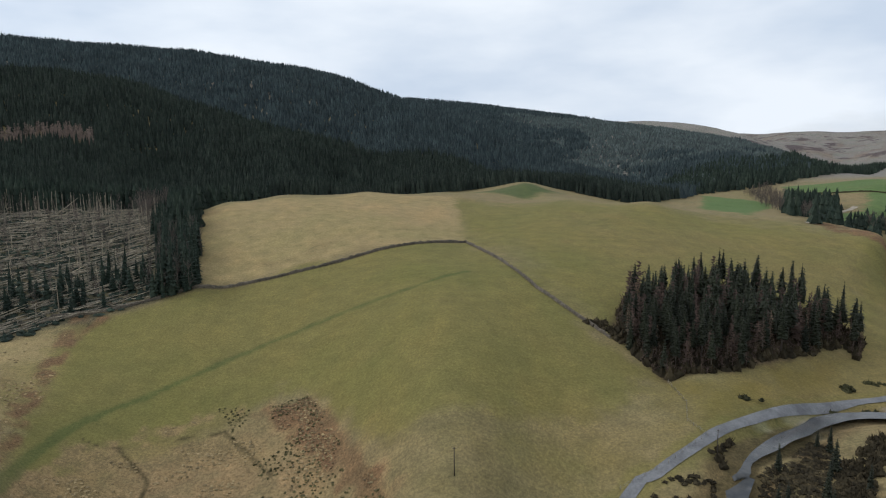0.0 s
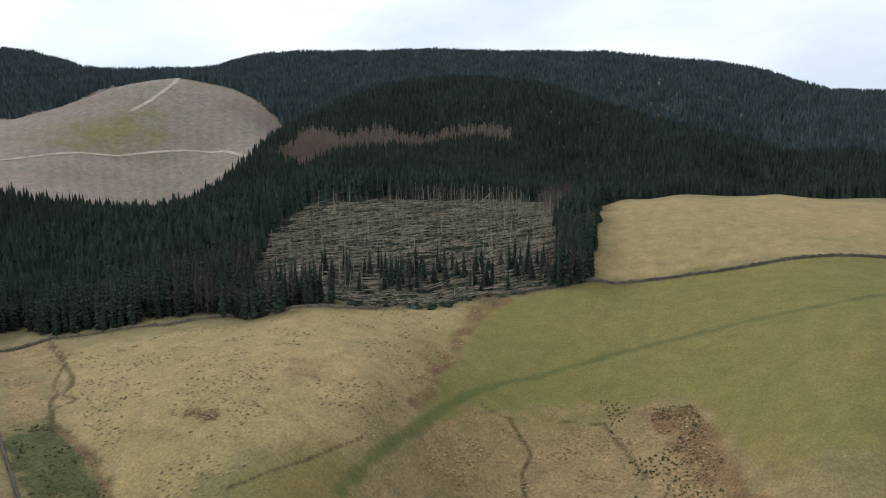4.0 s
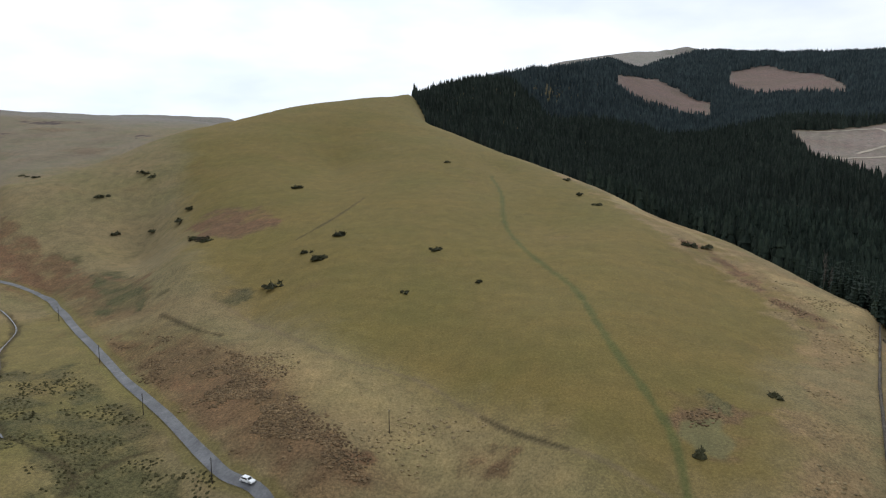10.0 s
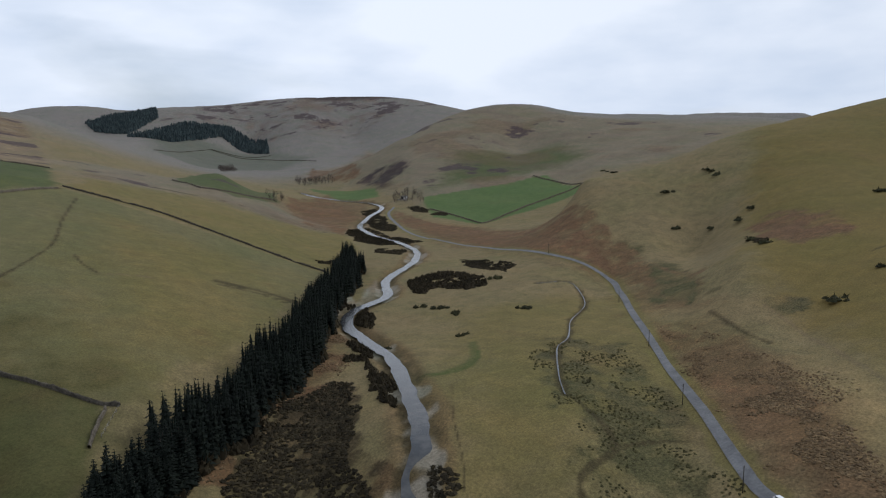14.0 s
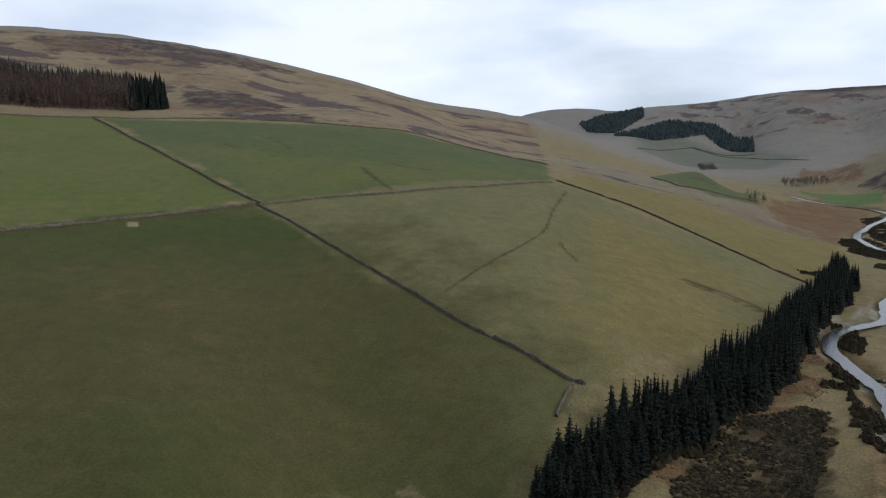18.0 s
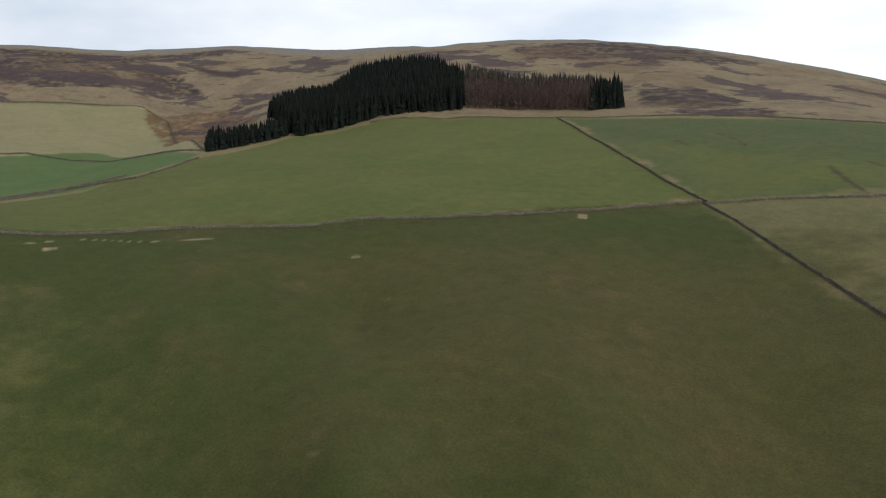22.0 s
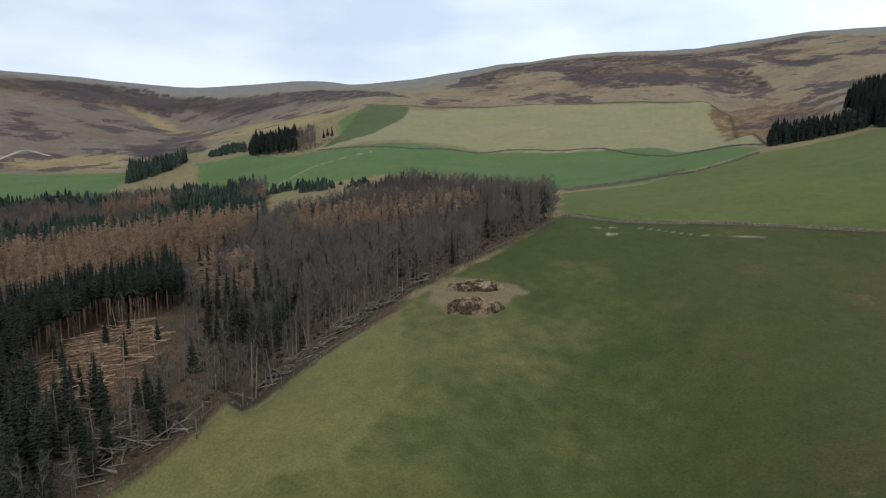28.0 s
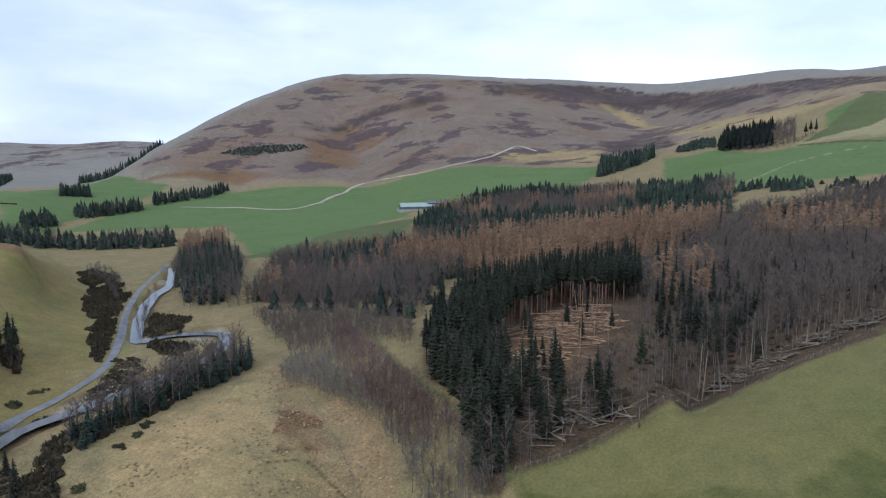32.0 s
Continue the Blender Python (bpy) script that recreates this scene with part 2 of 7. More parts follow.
# west skyline 2
CRESTS.append((1.16, 0.03, [
    (60, 2092, 312.2), (61.1, 2171, 330.7), (62.5, 2223, 343.2), (64.8, 2275, 347.9), (67.5, 2354, 338.8),
    (72.9, 2485, 365.7), (76.4, 2563, 394.8), (78.1, 2615, 405.2), (80.4, 2681, 415.5),
]))
# bare top
CRESTS.append((1.12, 0.03, [
    (79, 3232, 489.2), (80.4, 3232, 505.6), (81.7, 3232, 516.9), (82.6, 3202, 506.4), (83.5, 3156, 486.7),
    (84.8, 3118, 478), (86.6, 3042, 459.9), (88.9, 2942, 439), (90.7, 2877, 417.9),
]))
# near forest top
CRESTS.append((1.16, 0.025, [
    (86.2, 1831, 295), (88.5, 1635, 266.6), (90.7, 1438, 236), (93, 1347, 220), (95.2, 1255, 204.8),
    (97.4, 1177, 189.7), (99.6, 1085, 170.3), (101.1, 1033, 158.1),
]))
# hill top
CRESTS.append((1.18, 0.03, [
    (101.8, 968, 159.9), (104.7, 961, 155), (107.9, 942, 149.8), (109.9, 922, 144.5), (111.8, 902, 138.1),
    (113, 883, 132.2), (114.4, 863, 124.7), (117.6, 837, 112.4),
]))
# shoulder of the same hill towards the valley
CRESTS.append((1.14, 0.035, [
    (116.6, 860, 118.4), (119.4, 830, 105.8), (121.6, 800, 95.1), (125.3, 750, 74.5), (128.6, 720, 61.4), (131.8, 690, 54.0),
]))
# wood edge
CRESTS.append((1.1, 0.012, [
    (69.8, 399, 12.6), (72.5, 432, 16.2), (74.7, 460, 20.3), (77, 490, 25.6), (79.3, 513, 28.9), (81.6, 536, 32.8),
    (83.9, 569, 41.1), (86.2, 602, 50.8), (88.5, 634, 58.8), (90.8, 667, 67.8), (93.1, 706, 77.1), (95.3, 745, 87.4),
    (97.5, 791, 98.8), (99.7, 837, 111.9),
]))
# mid hill
CRESTS.append((1.15, 0.03, [
    (118.2, 2550, 144.7), (121.2, 2485, 160), (126.1, 2223, 174.9), (130.2, 2092, 175.9), (132.5, 1988, 184.4),
    (134.8, 1962, 203.4), (137, 1962, 214.3), (139.3, 1935, 206.5), (141.5, 1896, 189.3), (143.3, 1831, 161.5),
    (146, 1700, 117.9), (147.8, 1595, 92.7),
]))
# blue hill
CRESTS.append((1.12, 0.03, [
    (139.8, 3460, 253.9), (142, 3535, 290.2), (144.2, 3649, 324.1), (146.3, 3725, 359), (148.9, 3763, 373.7),
    (152.2, 3763, 364.2), (155, 3763, 363), (158.1, 3763, 339.2), (160.7, 3763, 316.5), (163.1, 3763, 304.5),
    (165.1, 3763, 298.3),
]))
# blue hill 2
CRESTS.append((1.12, 0.03, [
    (116.1, 3687, 250), (120, 3687, 260), (123.5, 3687, 263.5), (125, 3649, 248.8), (126.6, 3611, 225.8),
]))
# blue hill 3
CRESTS.append((1.08, 0.02, [
    (168.2, 4218, 302.4), (170.6, 4218, 321.1), (172.9, 4180, 304), (174.7, 4142, 273.3),
]))
# south ridge
CRESTS.append((1.18, 0.03, [
    (173.6, 2158, 180.7), (175.1, 1988, 180.7), (178.1, 1962, 196.8), (179.9, 1922, 203.4), (182.1, 1896, 210.2),
    (185.1, 1922, 235.8), (188.4, 1962, 273.5), (191.2, 1962, 295.3), (194.3, 1962, 320.7), (196.5, 1962, 333.6),
    (198, 1962, 342.9), (200.2, 1962, 353.3), (201.1, 1962, 357), (202.5, 1962, 364), (206, 1962, 375.6),
    (210.2, 1988, 380.8), (214.5, 2027, 378.9), (216.4, 1962, 363.9), (218.9, 2223, 391.6), (224.3, 2419, 405),
    (228.8, 2458, 418), (232.3, 2485, 429.7), (236.7, 2354, 392.5), (240.9, 2223, 362.9), (243.8, 2145, 357.3),
    (244.8, 2092, 352.5), (246.9, 2092, 350.4), (248, 2092, 351.9), (250.6, 2092, 340.7), (253.1, 2092, 328.7),
    (254.7, 2158, 333.5), (258.2, 2249, 315.3), (261.3, 2354, 294.3), (263.4, 2485, 289.7),
]))
# south east ridge
CRESTS.append((1.12, 0.03, [
    (262.6, 3118, 342.6), (266.2, 3232, 364.8), (269.4, 3232, 365.1), (273.1, 3232, 345.3), (274.9, 3232, 339.9),
    (276.8, 3232, 323.2), (278.5, 3080, 319.2), (280.2, 3004, 328.9), (284.4, 2877, 337.8), (288.5, 2812, 342.7),
    (292.3, 2746, 347.3), (295.9, 2746, 359.9), (299, 2681, 362.6), (303, 2615, 359.2), (304.4, 2615, 362.5),
    (307.1, 2550, 331.5), (309.7, 2485, 281.1), (311.4, 2419, 246.2), (313.2, 2354, 207.9), (315.3, 2223, 156.1),
    (317.4, 2092, 108.7), (319, 1962, 80.4), (320.2, 1831, 58.5),
]))

# Land cover in plan: kind, softness of its edge in metres, outline.
COVER = []
COVER.append(("olivegreen", 25, [
    (-38, 558), (93, 533), (145, 490), (217, 434), (253, 396), (200, 309), (163, 274), (75, 227), (51, 265),
    (12, 381),
]))
COVER.append(("olive", 30, [
    (80, 457), (168, 401), (243, 379), (200, 309), (158, 311), (91, 352),
]))
COVER.append(("straw", 8, [
    (-174, 471), (-115, 326), (12, 378), (7, 564), (-61, 560), (-118, 513), (-151, 485),
]))
COVER.append(("moss", 10, [
    (20, 693), (55, 717), (85, 725), (126, 721), (77, 656),
]))
COVER.append(("olivegreen", 8, [
    (-181, 276), (-109, 324), (12, 376), (51, 265), (70, 229), (53, 200), (34, 190), (-14, 185), (-57, 236),
    (-118, 175),
]))
COVER.append(("olive", 40, [
    (41, 191), (62, 185), (53, 168), (31, 169), (20, 175),
]))
COVER.append(("tan", 8, [
    (-88, 130), (-116, 203), (-80, 232), (-48, 227), (-23, 183), (-12, 154), (-33, 99),
]))
COVER.append(("gold", 14, [
    (74, 223), (98, 228), (164, 272), (187, 287), (147, 223), (109, 211), (74, 188),
]))
COVER.append(("needles", 5, [
    (63, 255), (74, 224), (98, 228), (133, 250), (166, 274), (165, 282), (134, 315), (82, 296),
]))
COVER.append(("straw", 12, [
    (-274, 147), (-241, 186), (-185, 277), (-158, 295), (-128, 203), (-115, 146), (-136, 95), (-142, 90), (-167, 99),
    (-208, 111),
]))
COVER.append(("olivegreen", 14, [
    (-154, 293), (-90, 326), (-72, 267), (-112, 241), (-124, 196), (-141, 230),
]))
COVER.append(("olive", 12, [
    (-139, 92), (-131, 100), (-122, 131), (-113, 145), (-101, 117),
]))
COVER.append(("tan", 10, [
    (-338, 150), (-305, 161), (-205, 107), (-206, 96),
]))
COVER.append(("marsh", 4, [
    (-206, 106), (-171, 99), (-148, 91), (-143, 89), (-155, 74), (-184, 87), (-206, 95),
]))
COVER.append(("gold", 14, [
    (-731, -407), (-774, -352), (-830, -301), (-955, -199), (-649, -9), (-461, 106), (-327, 118), (-248, 77),
    (-167, 54), (-160, 24), (-190, -12), (-226, -60), (-272, -115), (-347, -198),
]))
COVER.append(("tan", 10, [
    (-616, 1), (-717, 82), (-461, 106), (-397, 125), (-360, 132), (-332, 143), (-241, 106), (-237, 92), (-292, 98),
    (-343, 94), (-398, 75), (-531, 35),
]))
COVER.append(("tan", 8, [
    (-235, 79), (-227, 92), (-187, 84), (-159, 74), (-151, 49), (-174, 64),
]))
COVER.append(("brown", 14, [
    (-254, -148), (-231, -99), (-180, -57), (-172, -40), (-159, -57), (-165, -86), (-192, -115),
]))
COVER.append(("brown", 8, [
    (-244, -140), (-216, -101), (-177, -62), (-170, -47), (-168, -37), (-152, -56), (-175, -86), (-235, -145),
]))
COVER.append(("brown", 8, [
    (-432, -245), (-450, -236), (-443, -202), (-403, -168), (-389, -189),
]))
COVER.append(("straw", 14, [
    (-246, -115), (-222, -62), (-197, -21), (-166, 2), (-170, -32), (-181, -59), (-215, -97),
]))
COVER.append(("brown", 10, [
    (-206, 38), (-203, 48), (-184, 45), (-184, 37),
]))
COVER.append(("marsh", 12, [
    (-409, -326), (-334, -212), (-309, -190), (-335, -247), (-383, -315), (-410, -406),
]))
COVER.append(("olive", 20, [
    (-221, -283), (-329, -255), (-199, -129), (-118, -116), (-104, -136), (-119, -165),
]))
COVER.append(("marsh", 10, [
    (-206, -209), (-230, -185), (-198, -133), (-151, -82), (-130, -108), (-141, -121), (-157, -144), (-177, -179),
]))
COVER.append(("brown", 14, [
    (-453, -678), (-489, -582), (-428, -462), (-357, -287), (-292, -188), (-292, -212), (-346, -282), (-365, -394),
    (-388, -528),
]))
COVER.append(("brown", 14, [
    (-268, -175), (-246, -136), (-202, -90), (-163, -57), (-157, -69), (-177, -95), (-223, -140),
]))
COVER.append(("brown", 30, [
    (-379, -861), (-565, -999), (-476, -788), (-348, -620), (-324, -688),
]))
COVER.append(("hillgrass", 40, [
    (-649, -1146), (-769, -1617), (-1289, -2152), (-1132, -1425), (-1289, -1383), (-1310, -1199), (-1354, -988),
    (-1096, -609), (-803, -701), (-523, -642),
]))
COVER.append(("moss", 30, [
    (-831, -1050), (-1023, -999), (-951, -844), (-775, -834), (-641, -866),
]))
COVER.append(("heather", 15, [
    (-627, -1035), (-727, -1119), (-728, -1083), (-675, -1039), (-608, -969),
]))
COVER.append(("green", 4, [
    (-530, -735), (-771, -791), (-743, -659), (-525, -624),
]))
COVER.append(("green", 4, [
    (-582, -1182), (-611, -1008), (-559, -900), (-519, -951),
]))
COVER.append(("moss", 4, [
    (-236, -834), (-280, -868), (-458, -1040), (-370, -856), (-246, -766),
]))
COVER.append(("hazemoor", 60, [
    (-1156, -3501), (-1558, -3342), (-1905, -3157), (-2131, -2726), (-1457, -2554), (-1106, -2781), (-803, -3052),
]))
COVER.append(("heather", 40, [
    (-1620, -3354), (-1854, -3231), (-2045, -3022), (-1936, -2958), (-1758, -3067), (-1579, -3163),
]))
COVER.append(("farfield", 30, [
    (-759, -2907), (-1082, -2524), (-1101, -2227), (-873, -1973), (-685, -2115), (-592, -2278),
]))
COVER.append(("scrubfloor", 4, [
    (-125, -219), (-122, -234), (-91, -221), (-66, -199), (-50, -156), (-80, -143),
]))
COVER.append(("pasture", 8, [
    (260, -283), (120, -426), (355, -697), (448, -642), (511, -568),
]))
COVER.append(("pasture", 8, [
    (391, -147), (523, -369), (543, -489), (495, -567), (391, -677), (342, -682), (123, -425), (216, -317),
]))
COVER.append(("fieldgreen", 5, [
    (387, -142), (120, -422), (75, -367), (19, -103), (46, -47), (102, -21), (253, -56), (301, -80), (337, -112),
]))
COVER.append(("fieldgreen", 5, [
    (256, -278), (117, -413), (16, -286), (-39, -223), (-32, -198), (-9, -163), (12, -64), (73, -75),
]))
COVER.append(("pasture", 6, [
    (384, -142), (214, -317), (415, -604), (547, -490), (528, -371), (498, -249), (555, -203),
]))
COVER.append(("fieldgreen", 5, [
    (382, -141), (214, -317), (49, -77), (131, -1), (161, 30), (239, -5), (297, -54),
]))
COVER.append(("fieldgreen", 5, [
    (163, 60), (259, -31), (78, -10), (124, 41),
]))
COVER.append(("drygreen", 70, [
    (97, -259), (16, -285), (-39, -224), (-23, -186), (17, -212), (65, -221),
]))
COVER.append(("oldfield", 60, [
    (234, -5), (274, -45), (236, -62), (156, -14), (158, 20),
]))
COVER.append(("moss", 8, [
    (350, -699), (88, -775), (-102, -761), (-81, -569), (37, -453), (102, -413), (120, -426),
]))
COVER.append(("pasture", 40, [
    (211, -576), (45, -555), (-84, -621), (37, -460), (114, -430),
]))
COVER.append(("drygreen", 8, [
    (116, -414), (-85, -578), (-221, -429), (-133, -314), (-45, -220), (15, -287),
]))
COVER.append(("olive", 30, [
    (-100, -473), (-171, -404), (-106, -279), (-54, -237), (-34, -269),
]))
COVER.append(("olive", 8, [
    (-86, -586), (-121, -679), (-227, -686), (-345, -618), (-290, -500), (-223, -433),
]))
COVER.append(("hillgrass", 30, [
    (61, -810), (-73, -909), (-318, -1106), (-369, -748), (-345, -618), (-227, -686), (-123, -692), (-125, -816),
]))
COVER.append(("moor", 30, [
    (1156, -1304), (879, -1478), (647, -1561), (387, -1584), (66, -1533), (-181, -1640), (-119, -797), (90, -793),
    (373, -732), (526, -585),
]))
COVER.append(("moor", 30, [
    (1755, -444), (1728, -737), (1655, -920), (1667, -1287), (1254, -1286), (952, -1386), (749, -1533), (324, -989),
    (433, -749), (614, -554), (581, -410), (1124, -675), (1270, -316),
]))
COVER.append(("moor", 40, [
    (1449, -199), (1795, -490), (1764, -713), (1647, -904), (1690, -1296), (1244, -1271), (861, -716), (952, -625),
    (1118, -673), (1298, -197),
]))
COVER.append(("moor", 40, [
    (2354, 345), (2168, 119), (2036, -21), (1527, -177), (1387, -191), (1313, -103), (1378, -11), (1383, 125),
    (1219, 187),
]))
COVER.append(("heath", 40, [
    (2099, 1175), (2138, 877), (2410, 620), (2270, 267), (1968, -33), (1560, -150), (1565, 112), (1200, 287),
    (1181, 679),
]))
COVER.append(("heath", 40, [
    (2053, 1406), (1736, 1441), (1521, 1427), (1236, 1343), (1107, 1331), (1046, 948), (1177, 746), (1235, 471),
    (1187, 289), (1354, 185), (2275, 283), (2296, 677), (2125, 1009),
]))
COVER.append(("heather", 10, [
    (1620, -569), (1539, -643), (1396, -638), (1324, -593), (1330, -532), (1426, -540),
]))
COVER.append(("heather", 12, [
    (1607, -878), (1537, -929), (1270, -817), (1292, -791), (1463, -840),
]))
COVER.append(("heather", 14, [
    (1423, -996), (1303, -1037), (1276, -983), (1351, -960),
]))
COVER.append(("heather", 8, [
    (372, -984), (301, -1017), (213, -933), (214, -873), (315, -843),
]))
COVER.append(("heather", 8, [
    (258, -779), (162, -829), (153, -781), (224, -754),
]))
COVER.append(("heather", 20, [
    (2218, 327), (2093, 156), (1742, 42), (1783, 158), (2093, 311),
]))
COVER.append(("heather", 12, [
    (2053, 874), (2486, 544), (2243, 273), (2141, 287), (2147, 505), (1919, 790),
]))
COVER.append(("heather", 10, [
    (1498, 356), (1479, 224), (1291, 175), (1282, 256), (1349, 311),
]))
COVER.append(("heather", 15, [
    (1516, 1150), (1686, 1082), (1761, 1015), (1887, 934), (1806, 859), (1640, 1036), (1524, 1120),
]))
COVER.append(("heather", 15, [
    (2085, 872), (2296, 677), (2351, 361), (2157, 298), (2116, 452), (2012, 768),
]))
COVER.append(("bracken", 20, [
    (1444, 1063), (1537, 1059), (1311, 845), (1249, 862), (1259, 959),
]))
COVER.append(("bracken", 20, [
    (1022, 1214), (1128, 1066), (1110, 930), (1046, 948),
]))
COVER.append(("straw", 20, [
    (1311, 536), (1405, 343), (1170, 248), (1235, 471),
]))
COVER.append(("pale", 8, [
    (1258, -312), (1186, -549), (1118, -677), (602, -418), (962, -234),
]))
COVER.append(("pale", 8, [
    (1027, -6), (1223, -158), (1107, -666), (582, -405), (950, -256),
]))
COVER.append(("green", 8, [
    (1301, -102), (1272, -174), (1073, -44), (1229, -47),
]))
COVER.append(("green", 6, [
    (931, -226), (583, -379), (549, -300), (597, -215), (700, -168),
]))
COVER.append(("green", 6, [
    (1162, 179), (952, -38), (914, -246), (535, -369), (512, -256), (585, -213), (745, -110), (716, 113),
]))
COVER.append(("green", 6, [
    (513, 743), (914, 972), (1110, 717), (1182, 495), (1148, 261), (859, 251), (794, 427), (432, 383), (637, 607),
]))
COVER.append(("moss", 10, [
    (428, 398), (604, 420), (716, 386), (576, 323), (461, 344),
]))
COVER.append(("green", 10, [
    (611, 1002), (1078, 1351), (963, 1054), (539, 780), (435, 683), (425, 703),
]))
COVER.append(("olive", 8, [
    (237, 393), (375, 561), (266, 351), (177, 243), (128, 221),
]))
COVER.append(("olivegreen", 12, [
    (237, 393), (365, 539), (209, 321), (175, 296),
]))
COVER.append(("straw", 8, [
    (87, 128), (126, 166), (200, 172), (172, 144), (125, 91), (84, 83),
]))
COVER.append(("tan", 6, [
    (200, 171), (213, 160), (187, 123), (158, 93), (130, 83), (126, 90), (177, 152),
]))
COVER.append(("bracken", 0.7, [
    (169, 144), (177, 134), (162, 118), (148, 127),
]))
COVER.append(("clearfell", 15, [
    (-1080, 323), (-1134, 471), (-1403, 748), (-1476, 973), (-1072, 834), (-968, 884), (-802, 852), (-674, 615),
    (-622, 406), (-719, 359), (-814, 277),
]))
COVER.append(("olive", 60, [
    (-946, 541), (-979, 623), (-960, 676), (-889, 630), (-897, 569),
]))
COVER.append(("clearfell", 15, [
    (-2025, 454), (-2102, 569), (-1825, 621), (-1608, 595), (-1508, 557), (-1584, 479), (-1640, 417), (-1816, 405),
]))
COVER.append(("clearfell", 15, [
    (-1618, 127), (-1822, 237), (-1637, 332), (-1426, 290), (-1470, 215), (-1468, 156), (-1496, 117),
]))
COVER.append(("felled", 15, [
    (-2025, 454), (-2102, 569), (-1825, 621), (-1608, 595), (-1508, 557), (-1584, 479), (-1640, 417), (-1816, 405),
]))
COVER.append(("felled", 15, [
    (-1618, 127), (-1822, 237), (-1637, 332), (-1426, 290), (-1470, 215), (-1468, 156), (-1496, 117),
]))
COVER.append(("straw", 15, [
    (-1400, 550), (-1188, 546), (-1140, 494), (-1211, 495),
]))
COVER.append(("brash", 8, [
    (-296, 178), (-116, 320), (-229, 593), (-420, 451), (-427, 278), (-346, 187),
]))
COVER.append(("needles", 6, [
    (368, -134), (302, -55), (245, -6), (187, 35), (387, 64), (549, -20), (505, -135),
]))
COVER.append(("needles", 6, [
    (261, -31), (163, 60), (203, 102), (241, 131), (394, 176), (457, 28),
]))
COVER.append(("needles", 8, [
    (361, 211), (394, 176), (627, 38), (822, 51), (879, 257), (785, 390), (502, 281),
]))
COVER.append(("needles", 8, [
    (291, 264), (305, 214), (342, 192), (437, 236), (502, 281), (414, 340),
]))
COVER.append(("scrubfloor", 5, [
    (67, 145), (86, 179), (108, 195), (108, 163), (80, 119),
]))
COVER.append(("hazemoor", 60, [
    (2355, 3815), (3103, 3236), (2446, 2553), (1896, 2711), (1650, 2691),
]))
COVER.append(("hazemoor", 60, [
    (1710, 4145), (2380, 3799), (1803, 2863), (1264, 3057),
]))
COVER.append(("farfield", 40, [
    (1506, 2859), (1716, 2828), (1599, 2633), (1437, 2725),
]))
COVER.append(("gravel", 2, [
    (234, 251), (237, 231), (228, 220), (227, 241),
]))
COVER.append(("gravel", 3, [
    (-202, -350), (-247, -405), (-231, -368), (-192, -329),
]))
COVER.append(("green", 8, [
    (405, 1093), (443, 942), (218, 498), (283, 762),
]))
COVER.append(("green", 8, [
    (572, 1180), (722, 1143), (586, 925), (513, 1043),
]))
COVER.append(("green", 6, [
    (419, 749), (537, 845), (444, 696), (329, 594),
]))
COVER.append(("tan", 4, [
    (575, 1654), (577, 1591), (494, 1379), (416, 1118), (409, 1135), (483, 1400),
]))
COVER.append(("bracken", 5, [
    (238, 446), (372, 582), (252, 393), (236, 416),
]))
COVER.append(("gravel", 1, [
    (-179, -356), (-203, -364), (-192, -336), (-161, -302), (-162, -312),
]))
COVER.append(("bracken", 4, [
    (-148, -304), (-157, -292), (-118, -238), (-95, -228), (-79, -215), (-99, -244),
]))
COVER.append(("worn", 3, [
    (289, -47), (299, -59), (281, -84), (272, -85), (271, -71), (258, -50), (269, -44),
]))
COVER.append(("heather", 4, [
    (374, -985), (335, -1012), (238, -964), (202, -863), (233, -824), (294, -812),
]))
COVER.append(("heather", 3, [
    (252, -785), (174, -853), (158, -800), (229, -749),
]))
COVER.append(("heather", 6, [
    (824, -1377), (662, -1624), (476, -1616), (361, -1491), (401, -1365), (553, -1304), (696, -1249),
]))
COVER.append(("heather", 10, [
    (2331, 342), (2150, 119), (2013, -21), (1515, -175), (1412, -194), (1526, -67), (1931, 108), (2182, 322),
]))
COVER.append(("heather", 6, [
    (1761, -481), (1733, -701), (1610, -884), (1657, -1271), (1557, -1194), (1500, -824), (1579, -682), (1592, -488),
]))
COVER.append(("needles", 3, [
    (176, 70), (173, 55), (163, 60), (154, 61), (156, 70), (165, 73),
]))

COVER.append(("tan", 3, [
    (-113, 206), (-92, 213), (-72, 219), (-47, 227), (-38, 213), (-27, 188), (-18, 173), (-107, 132),
    (-112, 154), (-116, 185),
]))
COVER.append(("bracken", 2.5, [
    (-66, 226), (-47, 227), (-39, 213), (-29, 192), (-19, 174), (-28, 179), (-37, 196), (-51, 212),
]))
COVER.append(("brown", 3, [
    (-166, 126), (-156, 129), (-152, 124), (-163, 122),
]))
COVER.append(("brown", 3, [
    (-170, 114), (-164, 117), (-159, 115), (-165, 112),
]))
COVER.append(("brown", 3, [
    (-167, 170), (-153, 171), (-149, 161), (-158, 160),
]))
COVER.append(("brown", 3, [
    (-134, 151), (-129, 155), (-127, 150), (-132, 148),
]))
COVER.append(("straw", 4, [
    (-783, 60), (-505, 62), (-430, 91), (-380, 111), (-356, 133), (-344, 149), (-263, 114), (-310, 115),
    (-392, 106), (-475, 79), (-523, 39),
]))
COVER.append(("bogmoss", 1.5, [
    (-201, 92), (-198, 105), (-178, 101), (-160, 95), (-142, 88), (-152, 73),
]))
COVER.append(("drygreen", 2, [
    (-193, 36), (-194, 42), (-186, 46), (-180, 45), (-182, 38), (-187, 34),
]))
COVER.append(("marsh", 2, [
    (-215, 44), (-208, 50), (-200, 49), (-206, 43),
]))
